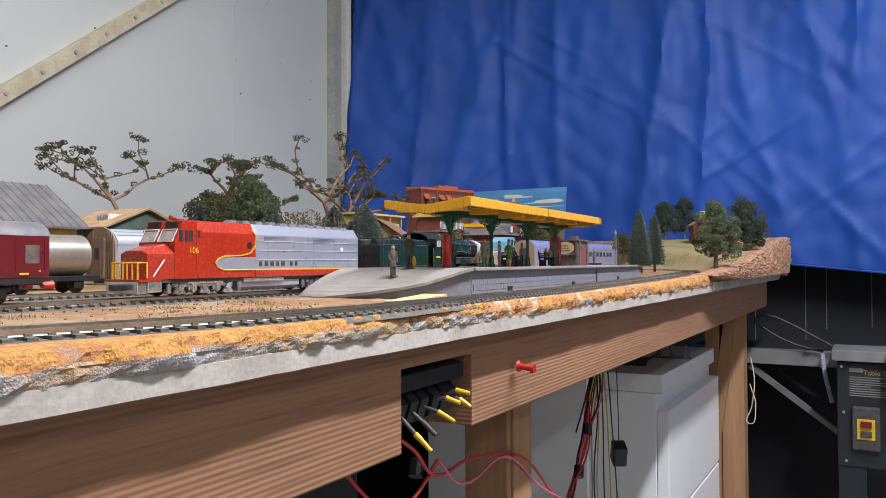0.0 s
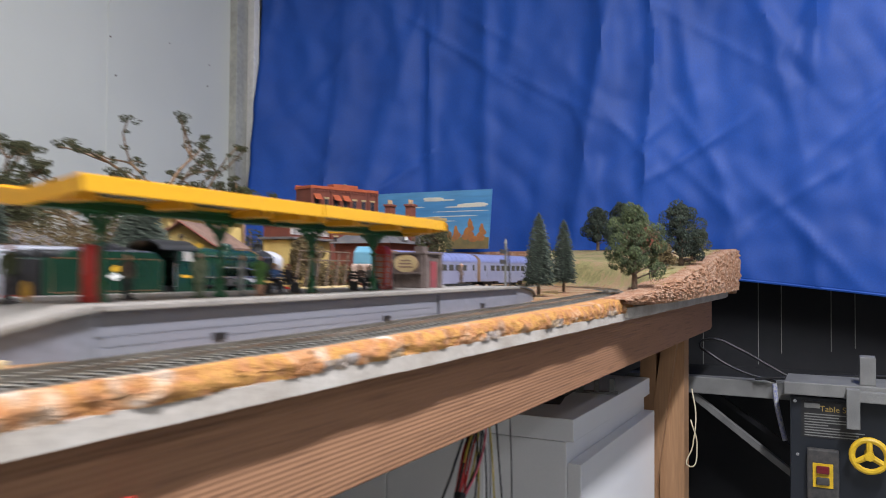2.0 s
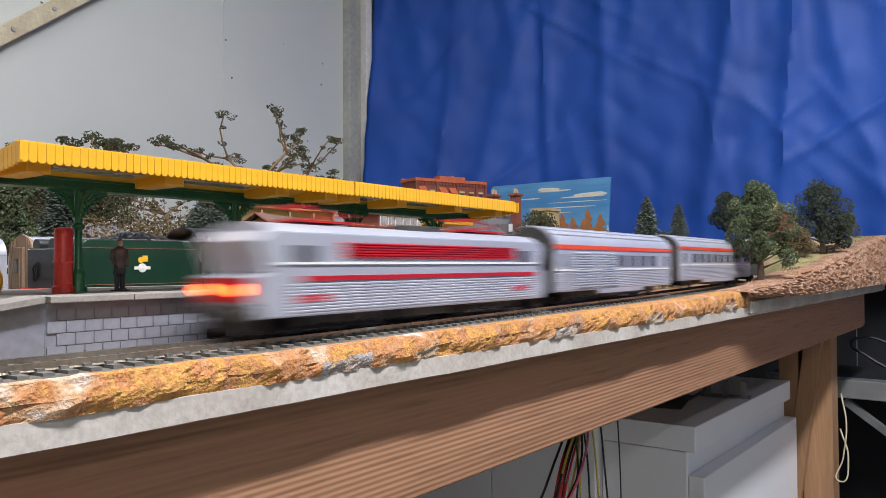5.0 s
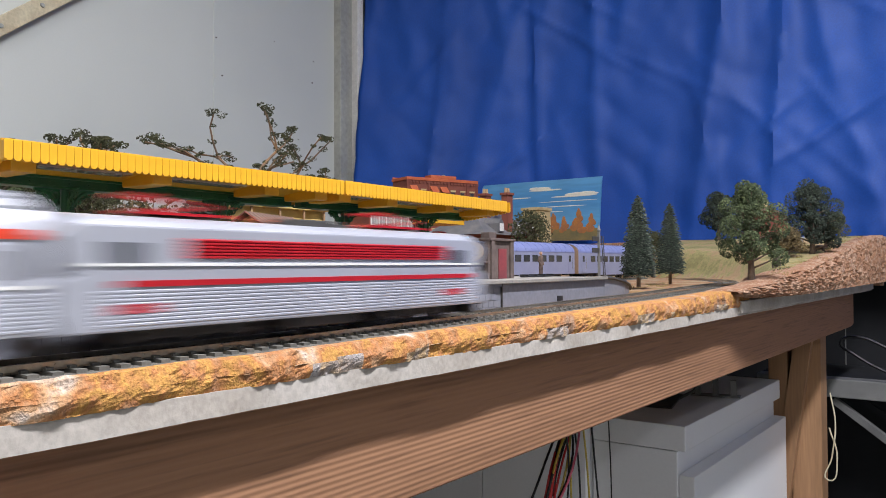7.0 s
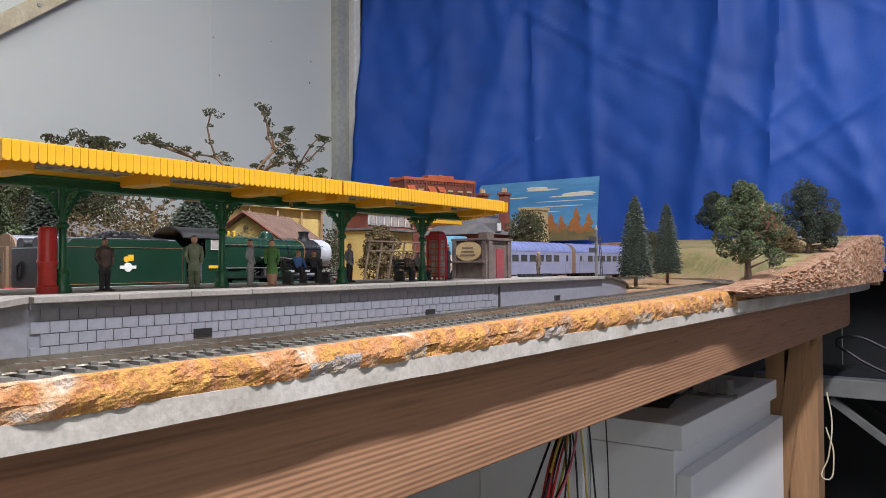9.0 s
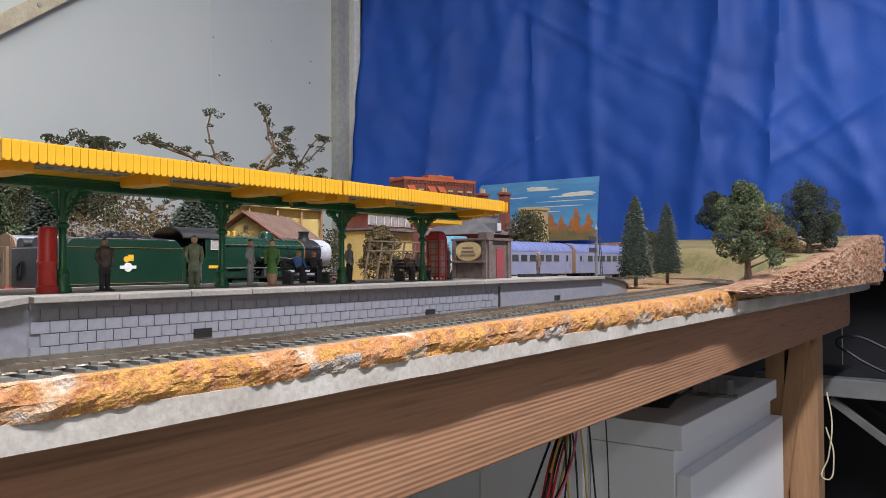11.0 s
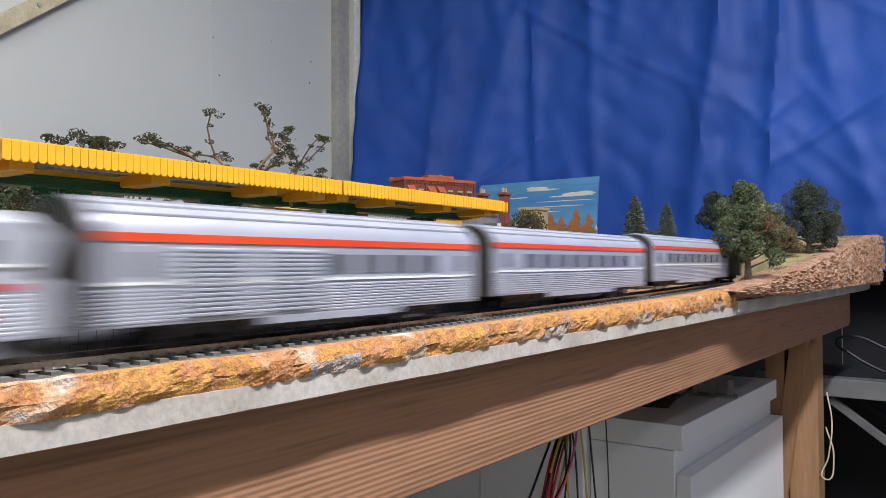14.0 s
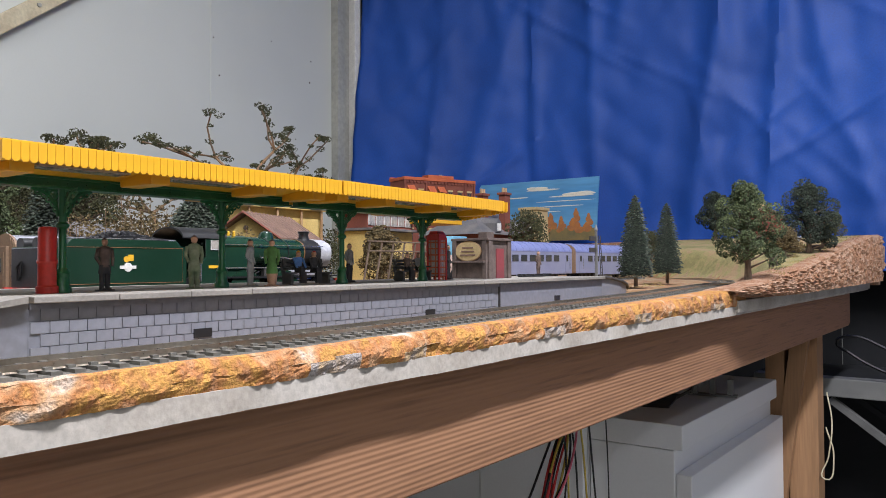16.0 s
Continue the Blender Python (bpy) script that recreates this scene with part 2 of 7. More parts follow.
def ground_material(name, tones, scale):
    """Scatter over foam: patches of several tones at two scales, rough and grainy."""
    m = bpy.data.materials.new(name)
    m.use_nodes = True
    nt = m.node_tree
    bsdf = nt.nodes["Principled BSDF"]
    co = nt.nodes.new("ShaderNodeTexCoord")
    n1, n2, n3 = (nt.nodes.new("ShaderNodeTexNoise") for _ in range(3))
    for n, s in ((n1, scale), (n2, scale * 5), (n3, scale * 40)):
        n.inputs["Scale"].default_value, n.inputs["Detail"].default_value = s, 4
        nt.links.new(co.outputs["Object"], n.inputs["Vector"])
    mul = nt.nodes.new("ShaderNodeMix")
    mul.inputs[0].default_value = 0.4
    nt.links.new(n1.outputs[0], mul.inputs[2]), nt.links.new(n2.outputs[0], mul.inputs[3])
    ramp = nt.nodes.new("ShaderNodeValToRGB")
    els = ramp.color_ramp.elements
    for k, (p, c) in enumerate(tones):
        e = els[k] if k < 2 else els.new(p)
        e.position, e.color = p, (*c, 1)
    nt.links.new(mul.outputs[0], ramp.inputs[0])
    hsv, val = nt.nodes.new("ShaderNodeHueSaturation"), nt.nodes.new("ShaderNodeMapRange")
    val.inputs[1].default_value, val.inputs[2].default_value, val.inputs[3].default_value, val.inputs[4].default_value = 0.3, 0.7, 0.7, 1.3
    nt.links.new(n3.outputs[0], val.inputs[0]), nt.links.new(val.outputs[0], hsv.inputs["Value"])
    nt.links.new(ramp.outputs[0], hsv.inputs["Color"]), nt.links.new(hsv.outputs[0], bsdf.inputs["Base Color"])
    bsdf.inputs["Roughness"].default_value = 0.95
    bp = nt.nodes.new("ShaderNodeBump")
    bp.inputs["Strength"].default_value, bp.inputs["Distance"].default_value = 0.9, 0.0012
    nt.links.new(n3.outputs[0], bp.inputs["Height"]), nt.links.new(bp.outputs[0], bsdf.inputs["Normal"])
    return m


M_GROUND = ground_material("sandy_scatter", ((0.25, (0.24, 0.15, 0.075)), (0.75, (0.30, 0.20, 0.09)), (0.42, (0.33, 0.24, 0.14)), (0.55, (0.27, 0.13, 0.06)), (0.63, (0.20, 0.17, 0.06))), 16)
M_EDGE = ground_material("orange_foam_edge", ((0.3, (0.62, 0.57, 0.52)), (0.7, (0.24, 0.12, 0.07)), (0.40, (0.46, 0.27, 0.14)), (0.46, (0.40, 0.165, 0.06)), (0.52, (0.48, 0.25, 0.06)), (0.57, (0.38, 0.16, 0.055)), (0.63, (0.33, 0.20, 0.12))), 22)
M_HILL = ground_material("hill_scatter", ((0.25, (0.26, 0.19, 0.09)), (0.75, (0.34, 0.22, 0.12)), (0.42, (0.22, 0.20, 0.08)), (0.5, (0.30, 0.26, 0.11)), (0.58, (0.36, 0.24, 0.13))), 22)
M_EDGEPALE = ground_material("grey_white_foam_edge", ((0.3, (0.46, 0.44, 0.43)), (0.7, (0.20, 0.14, 0.11)), (0.42, (0.38, 0.35, 0.34)), (0.5, (0.34, 0.27, 0.22)), (0.58, (0.44, 0.30, 0.16))), 30)
M_CLIFF = ground_material("torn_foam_face", ((0.3, (0.36, 0.19, 0.11)), (0.7, (0.22, 0.095, 0.05)), (0.45, (0.48, 0.31, 0.21)), (0.52, (0.30, 0.14, 0.07)), (0.6, (0.40, 0.22, 0.13))), 70)


# ---- building in millimetres ----
def box(x0, x1, y0, y1, z0, z1):
    v = [(x, y, z) for x in (x0, x1) for y in (y0, y1) for z in (z0, z1)]
    return v, [(0, 1, 3, 2), (4, 6, 7, 5), (0, 4, 5, 1), (2, 3, 7, 6), (0, 2, 6, 4), (1, 5, 7, 3)]


def join(*geos):
    v, f = [], []
    for gv, gf in geos:
        n = len(v)
        v += list(gv)
        f += [tuple(i + n for i in face) for face in gf]
    return v, f


def moved(geo, dx=0, dy=0, dz=0, rz=0, rx=0, ry=0, s=1.0):
    m = Matrix.Translation((dx, dy, dz)) @ Euler([radians(a) for a in (rx, ry, rz)]).to_matrix().to_4x4()
    return [tuple(m @ (Vector(p) * s)) for p in geo[0]], geo[1]


def prism(profile, axis, a0, a1):
    """A closed outline in the two other axes, drawn out along one axis."""
    n = len(profile)
    def at(u, w, a):
        return {"x": (a, u, w), "y": (u, a, w), "z": (u, w, a)}[axis]
    v = [at(u, w, a0) for u, w in profile] + [at(u, w, a1) for u, w in profile]
    f = [(i, (i + 1) % n, n + (i + 1) % n, n + i) for i in range(n)]
    return v, f + [tuple(range(n - 1, -1, -1)), tuple(range(n, 2 * n))]


def rod(p, q, r0, r1=None, n=8):
    r1 = r0 if r1 is None else r1
    p, q = Vector(p), Vector(q)
    d = (q - p).normalized()
    u = d.orthogonal().normalized()
    w = d.cross(u)
    v = []
    for c, r in ((p, r0), (q, r1)):
        v += [tuple(c + r * (math.cos(2 * math.pi * k / n) * u + math.sin(2 * math.pi * k / n) * w)) for k in range(n)]
    f = [(k, (k + 1) % n, n + (k + 1) % n, n + k) for k in range(n)]
    return v, f + [tuple(range(n - 1, -1, -1)), tuple(range(n, 2 * n))]


def tube(points, r, n=6):
    """One skin along a bent line."""
    pts = [Vector(p) for p in points]
    v, u = [], None
    for i, p in enumerate(pts):
        d = (pts[min(i + 1, len(pts) - 1)] - pts[max(i - 1, 0)])
        if d.length < 1e-6:
            d = pts[i] - pts[i - 1]
        d = d.normalized()
        u = (u - d * u.dot(d)) if u else d.orthogonal()
        u = u.normalized() if u.length > 1e-4 else d.orthogonal().normalized()
        w = d.cross(u)
        v += [tuple(p + r * (math.cos(2 * math.pi * k / n) * u + math.sin(2 * math.pi * k / n) * w)) for k in range(n)]
    f = [(i * n + k, i * n + (k + 1) % n, (i + 1) * n + (k + 1) % n, (i + 1) * n + k) for i in range(len(pts) - 1) for k in range(n)]
    return v, f + [tuple(range(n - 1, -1, -1)), tuple((len(pts) - 1) * n + k for k in range(n))]


def lathe(profile, n=16, cx=0, cy=0):
    """Radius and height pairs, turned round an upright axis."""
    v = [(cx + r * math.cos(2 * math.pi * k / n), cy + r * math.sin(2 * math.pi * k / n), z) for r, z in profile for k in range(n)]
    f = [(i * n + k, i * n + (k + 1) % n, (i + 1) * n + (k + 1) % n, (i + 1) * n + k) for i in range(len(profile) - 1) for k in range(n)]
    return v, f + [tuple(range(n - 1, -1, -1)), tuple((len(profile) - 1) * n + k for k in range(n))]


def ball(cx, cy, cz, rx, ry, rz, n=8, m=6):
    v, f = [], []
    for i in range(m + 1):
        a = math.pi * i / m
        for k in range(n):
            b = 2 * math.pi * k / n
            v.append((cx + rx * math.sin(a) * math.cos(b), cy + ry * math.sin(a) * math.sin(b), cz + rz * math.cos(a)))
    for i in range(m):
        for k in range(n):
            f.append((i * n + k, (i + 1) * n + k, (i + 1) * n + (k + 1) % n, i * n + (k + 1) % n))
    return v, f


def mesh_of(name, geo, material, bevel=0.0, smooth=False):
    me = bpy.data.meshes.new(name)
    me.from_pydata([(x / 1000, y / 1000, z / 1000) for x, y, z in geo[0]], [], geo[1])
    bm = bmesh.new()
    bm.from_mesh(me)
    if bevel:
        bmesh.ops.bevel(bm, geom=list(bm.edges), offset=bevel / 1000, segments=2, affect="EDGES", profile=0.6)
    bmesh.ops.recalc_face_normals(bm, faces=bm.faces)
    bm.to_mesh(me)
    bm.free()
    if smooth:
        me.polygons.foreach_set("use_smooth", [True] * len(me.polygons))
        me.set_sharp_from_angle(angle=radians(40))
    me.materials.append(material)
    return me


def part(name, geo, material, parent, label="", bevel=0.0, smooth=False):
    ob = new(name, mesh_of(name, geo, material, bevel, smooth))
    ob.parent = parent
    if label:
        ob["label"] = label
    return ob


def at_mm(x, y, z, rz=0, rx=0, ry=0):
    return pose(x / 1000, y / 1000, Z0 + z / 1000, rx, ry, rz)


def thing(name, x, y, z, rz, label, category, group="", kind=""):
    ob = new(name)
    ob.empty_display_size = 0.01
    ob.matrix_world = at_mm(x, y, z, rz)
    return tagged(ob, label, category, group, kind)


def solid(name, geo, material, label, category, group="", kind="", bevel=0.0, smooth=False, where=None):
    ob = new(name, mesh_of(name, geo, material, bevel, smooth))
    ob.matrix_world = where or at_mm(0, 0, 0)
    return tagged(ob, label, category, group, kind)


def lerp(table, v):
    for (a, p), (b, q) in zip(table, table[1:]):
        if v <= b:
            return p + (q - p) * max(0, (v - a) / (b - a))
    return table[-1][1]


RISE = [(-2500, 1), (600, 1), (800, 2.5), (1000, 4), (1200, 7), (1320, 8.5), (1700, 11), (2200, 12)]


# ---- the running line: front straight, far bend, hidden return ----
FAR_R, FAR_X, FAR_Y = 440.0, -693.0, 1230.0
END_Y = -365.0


def front_x(y):
    if y < 340:
        u = min(1, (340 - y) / 480)
        return -227 - 0.035 * (y - 490) - 106 * u * u * (3 - 2 * u)
    return -227 - 0.035 * (y - 490) if y < 1230 else -253


NEAR_X = front_x(END_Y)
NEAR_R = (963 + NEAR_X) / 2
LEGS = [FAR_Y - END_Y, math.pi * NEAR_R, 1400 - END_Y, math.pi / 2 * 270, math.pi / 2 * FAR_R]
LOOP = sum(LEGS)


def on_loop(s):
    """Place on the running line, s millimetres past the far end of the front straight."""
    s %= LOOP
    if s < LEGS[0]:
        y = FAR_Y - s
        return front_x(y), y, lerp(RISE, y)
    s -= LEGS[0]
    if s < LEGS[1]:
        a = -s / NEAR_R
        z = 1 - 80 * (s / LEGS[1])
        return NEAR_X - NEAR_R + NEAR_R * math.cos(a), END_Y + NEAR_R * math.sin(a), z
    s -= LEGS[1]
    if s < LEGS[2]:
        y = END_Y + s
        return -963, y, lerp([(-900, -79), (900, -79), (1400, -45)], y)
    s -= LEGS[2]
    if s < LEGS[3]:
        a = math.pi - s / 270
        return -693 + 270 * math.cos(a), 1400 + 270 * math.sin(a), -45 + 45 * s / LEGS[3]
    s -= LEGS[3]
    a = math.pi / 2 - s / FAR_R
    y = FAR_Y + FAR_R * math.sin(a)
    return FAR_X + FAR_R * math.cos(a), y, 7.5 * min(1, s / 350) if s < 350 else lerp([(350, 7.5), (700, lerp(RISE, FAR_Y))], s)


# ---- the room ----
def room():
    solid("wall_west", box(-1600, -1500, -2600, 2400, -1000, 1500), M_WHITEWALL, "white painted panel wall with specks of dirt", "wall", kind="structure")
    solid("wall_north", box(-1500, 2600, 2330, 2430, -1000, 1500), M_UNLITDARK, "back wall of the shed, coloured near black as unlit", "wall", kind="structure")
    # east and south walls, floor and ceiling are unseen, added to close the room
    solid("wall_east", box(2600, 2700, -2600, 2430, -1000, 1500), M_WHITEWALL, "white painted panel wall", "wall", kind="structure")
    solid("wall_south", box(-1790, 2700, -2700, -2600, -1000, 1500), M_WHITEWALL, "white painted panel wall", "wall", kind="structure")
    solid("floor", box(-1790, 2700, -2700, 2430, -1080, -1000), M_FLOOR, "unseen grey floor, pale to bounce light under the table", "floor", kind="structure")
    solid("ceiling", box(-1790, 2700, -2700, 2430, 1500, 1560), M_CEIL, "white ceiling", "ceiling", kind="structure")
    # corner trim, two strips with a groove
    t = thing("corner_trim", -1500, 1955, 300, 0, "grey corner trim strip between white wall and tarp", "trim", kind="structure")
    part("trim_strip", box(0, 26, -58, -30, -1300, 1200), M_TRIM, t, bevel=2)
    part("trim_strip", box(0, 14, -28, 0, -1300, 1200), M_TRIM, t, bevel=2)
    part("trim_strip", box(0, 34, 2, 26, -1300, 1200), M_WHITE, t, bevel=2)
    # sloping batten on the white wall with nail heads
    t = thing("wall_batten", -1500, 866, 362, 0, "cream painted diagonal timber batten nailed to the white wall", "batten", kind="structure")
    n = math.degrees(math.atan2(325, 415))
    part("batten", moved(box(0, 22, -1200, 1500, -16, 16), rx=n), M_CREAM, t, bevel=2)
    for k in range(-12, 16):
        part("nail", moved(rod((22, k * 95, 0), (25, k * 95, 0), 5, 4, 6), rx=n), M_TRIM, t)
    t = thing("wall_panel_joint", -1500, 0, 0, 0, "thin raised joint strips of the white wall", "trim", kind="structure")
    for y in (-900, 300, 1500):
        part("joint", box(0, 2, y - 2, y + 2, -1000, 1500), M_WHITEWALL, t)
    rs = random.Random(21)
    d = thing("wall_dirt", -1500, 0, 0, 0, "small dark specks of dirt on the white wall", "dirt", kind="structure")
    for _ in range(30):
        y, z, r = rs.uniform(300, 1880), rs.uniform(60, 950), rs.uniform(1.2, 3.2)
        part("speck", rod((0, y, z), (0.8, y + rs.uniform(-2, 4), z + rs.uniform(0, 5)), r, r * 0.6, 6), M_STONEBROWN, d)
    # unseen fixtures round the lamps; those of the two fill lamps are made up
    for lx, ly, lz, sx, sy, watts in LAMPS:
        f = thing("ceiling_light", lx * 1000, ly * 1000, 1360, 0, "unseen batten light with glowing tube, placed to light the layout", "ceiling light", "tubes on the ceiling")
        part("housing", box(-45, 45, -640, 640, 30, 140), M_WHITE, f, bevel=4)
        part("tube", rod((0, -600, 12), (0, 600, 12), 13, 13, 10), mat("tube_glow", (1, 0.97, 0.92), None, 0.4, emit=8), f, smooth=True)


def tarp():
    """A hanging sheet with long folds, creases and an uneven hem."""
    nx, nz = 260, 150
    rnd = random.Random(5)
    folds = [(rnd.uniform(-1500, 1200), rnd.uniform(12, 34), rnd.uniform(-0.3, 0.3), rnd.uniform(6, 17), rnd.uniform(-100, 900), rnd.uniform(120, 500)) for _ in range(44)]
    folds += [(rnd.uniform(-1400, 1000), rnd.uniform(9, 18), rnd.choice((-1, 1)) * rnd.uniform(0.6, 1.8), rnd.uniform(4, 11), rnd.uniform(50, 700), rnd.uniform(60, 160)) for _ in range(38)]
    v, f = [], []
    for j in range(nz + 1):
        w = j / nz
        for i in range(nx + 1):
            u = i / nx
            x = -1462 + 2712 * u
            hem = lerp([(-1700, 60), (-500, 45), (-194, 16), (22, -6), (300, -35), (1300, -60)], x)
            z = hem + (1450 - hem) * w
            y = 0
            for fx, width, slant, depth, zc, zl in folds:
                d = (x - fx - slant * (z - zc)) / width
                if abs(d) < 3:
                    q = (z - zc) / zl
                    y -= depth * math.exp(-abs(d) ** 1.4 - q * q)
            y -= 14 * noise.noise(Vector((x / 260, 0, z / 420))) + 9 * abs(noise.noise(Vector((x / 110 + z / 300, 3, z / 160)))) + 4 * noise.noise(Vector((x / 45, 7, z / 60)))
            y -= 78 * (1 - min(1, max(0, (z - 60) / 600))) * (1 - u) ** 8
            v.append((x, lerp([(-1500, 1975), (-1000, 2130), (-300, 2190), (1400, 2200)], x) + y, z))
    for j in range(nz):
        for i in range(nx):
            a = j * (nx + 1) + i
            f.append((a, a + 1, a + nx + 2, a + nx + 1))
    ob = solid("tarp", (v, f), M_TARP, "creased blue tarpaulin hung as a backdrop", "tarpaulin", smooth=True)
    ob.modifiers.new("thick", "SOLIDIFY").thickness = 0.0012
    hem = [v[i] for i in range(0, nx + 1, 2)]
    part("hem", tube([(x, y - 1, z + 3) for x, y, z in hem], 3.2, 6), M_TARP, ob, "doubled hem along the lower edge", smooth=True)
    part("seam", tube([(x, y - 1.5, z) for x, y, z in v[110 * (nx + 1):110 * (nx + 1) + nx + 1:2]], 1.4, 5), M_TARP, ob, "stitched seam across the sheet")


def table():
    """The layout's timber frame: beam with cut-out, board edge, legs."""
    t = thing("layout_frame", 0, 0, 0, 0, "rough sawn pine frame of the railway table", "table frame")
    beam = [(-900, -18), (1912, -18), (1912, -73), (1892, -77), (428, -77), (428, -31), (346, -31), (346, -77), (-900, -77)]
    part("beam", prism(beam, "x", -260, -220), M_WOOD, t, "sawn pine beam with a notch for the levers", bevel=1.0)
    part("end_beam", box(-1150, -262, 1862, 1903, -72, -19), M_WOOD, t, bevel=1.0)
    v, f = [], []
    rnd = random.Random(3)
    ys = [(-900 + k * 12) for k in range(245)]
    prof = []
    for y in ys:
        o = 2.2 * noise.noise(Vector((y / 60, 0, 0))) + 1.2 * noise.noise(Vector((y / 13, 4, 0)))
        prof.append((y, -206 + o))
    for y, x in prof:
        v += [(x, y, -17.5), (x + 0.8 * noise.noise(Vector((y / 9, 9, 0))), y, -9.0), (-300, y, -9.0), (-300, y, -17.5)]
    for k in range(len(ys) - 1):
        a = 4 * k
        for e in range(4):
            f.append((a + e, a + (e + 1) % 4, a + 4 + (e + 1) % 4, a + 4 + e))
    f += [(0, 3, 2, 1), tuple(len(v) - 4 + e for e in range(4))]
    part("board_edge", (v, f), M_BOARD, t, "pale fibreboard edge, rough cut")
    for x0, x1, y0, y1 in ((-345, -313, 1830, 1880), (-311, -263, 1850, 1900), (-307, -262, 584, 622), (-304, -264, 575, 583)):
        part("leg", box(x0, x1, y0, y1, -1000, -19 if y0 > 1000 else -60), M_POST, t, bevel=1.5)
    part("brace", moved(box(-14, 14, -10, 10, -330, 0), -282, 1838, -62, ry=8), M_POST, t, bevel=1)


def ground():
    """The scenery surface: strip along the edge, rising far end, hill outside the far bend, hidden cutting."""
    xs = [-205 - 3 * k for k in range(30)] + [-297 - 9 * k for k in range(35)] + [-620 - 18 * k for k in range(34)]
    ys = [-900 + 20 * k for k in range(55)] + [200 + 6 * k for k in range(205)] + [1430 + 12 * k for k in range(50)]
    v, f = [], []
    for j, y in enumerate(ys):
        edge = -206 + 3.0 * noise.noise(Vector((y / 40, 2, 0))) + 1.5 * noise.noise(Vector((y / 9, 5, 0)))
        for i, x in enumerate(xs):
            z = lerp(RISE, y)
            d = math.hypot(x - FAR_X, max(0, y - FAR_Y)) - FAR_R if y > FAR_Y - 200 else x - front_x(y)
            z += hill_height(x, y, d)
            n = noise.noise(Vector((x / 22, y / 22, 0))) * 1.0 + noise.noise(Vector((x / 7, y / 7, 2))) * 0.5
            near = max(0, 1 - abs(d) / 22) if d > -22 else 0
            z += n * (0.25 + 0.75 * (1 - near))
            if d > 11 and y < 1190 and x > -300:
                z -= 5 * min(1, (d - 11) / 4)
            cut = min(1, max(0, (-900 - x) / 40)) * (1 if x > -1040 else max(0, 1 - (-1040 - x) / 40))
            if y < 1420:
                z -= 95 * cut
            elif math.hypot(x + 693, y - 1400) > 200 and x < -690:
                dd = abs(math.hypot(x + 693, y - 1400) - 270)
                z -= max(0, 1 - max(0, dd - 30) / 30) * lerp([(-963, 60), (-693, 12)], x)
            if x < -1100:
                z -= 60
            v.append((edge + (x + 206) if i < 10 else x, y, z))
    nx = len(xs)
    for j in range(len(ys) - 1):
        for i in range(nx - 1):
            a = j * nx + i
            f.append((a, a + nx, a + nx + 1, a + 1))
    ob = solid("ground", (v, f), M_GROUND, "sandy brown scatter ground of the layout with dry grass", "ground", kind="structure", smooth=True)
    ob.data.materials.append(M_HILL)
    for p in ob.data.polygons:
        x, y = p.center.x * 1000, p.center.y * 1000
        if y > 1180 and hill_height(x, y, math.hypot(x - FAR_X, max(0, y - FAR_Y)) - FAR_R) > 4 + 3 * noise.noise(Vector((x / 25, y / 25, 3))):
            p.material_index = 1
    # foam strip along the front edge, lumpy in both directions
    v, f = [], []
    rows, ys2 = 16, [-900 + 16 * k for k in range(60)] + [60 + 3 * k for k in range(380)]
    for y in ys2:
        e = -206 + 2.6 * noise.noise(Vector((y / 40, 2, 0)))
        z = lerp(RISE, y)
        for r in range(rows + 1):
            w = r / rows
            if w < 0.5:
                q = w / 0.5
                x, zz = e + 1.5 * math.sin(math.pi * q) - 1.5 * q * q, -9.3 + (z + 9.6) * q
            else:
                q = (w - 0.5) / 0.5
                x, zz = e - 1.5 - max(4.0, e - 1.5 - front_x(y) - 18.5) * q, z + 0.3 + 0.9 * math.sin(math.pi / 2 * min(1, q * 1.6)) - 0.5 * q
            p = Vector((x, y, zz))
            lump = 1.7 * noise.noise(p / 9) + 1.3 * noise.noise(p / 4.2 + Vector((7, 0, 0))) + 0.7 * noise.noise(p / 1.9)
            fade = 1 if w < 0.62 else max(0.15, 1 - (w - 0.62) * 3)
            v.append((x + lump * fade * (1 if w < 0.55 else 0.2), y, zz + lump * fade * (0.15 if w < 0.45 else 0.55) if r else zz))
    m = rows + 1
    for j in range(len(ys2) - 1):
        for i in range(rows):
            a = j * m + i
            f.append((a, a + 1, a + m + 1, a + m))
    ob = solid("foam_edge", (v, f), M_EDGE, "crumbled orange and white painted foam along the table edge", "ground edge", kind="structure")
    ob.data.materials.append(M_EDGEPALE)
    for p in ob.data.polygons:
        c = p.center * 1000
        if c.z < -3.4 + 2.5 * noise.noise(Vector((c.y / 30, 1, 1))) and (c.y < 430 or noise.noise(Vector((c.y / 45, 8, 3))) > 0.15):
            p.material_index = 1


def hill_height(x, y, d):
    if y < 1150:
        return 0
    side = min(1, max(0, (d - 24) / 34))
    side = side * side * (3 - 2 * side)
    side *= 1 if x > -540 else max(0.0, 1 - (-540 - x) / 90)
    h = lerp([(1150, 2), (1200, 6), (1250, 13), (1400, 22), (1700, 52), (1900, 70), (2100, 76)], y)
    return side * h


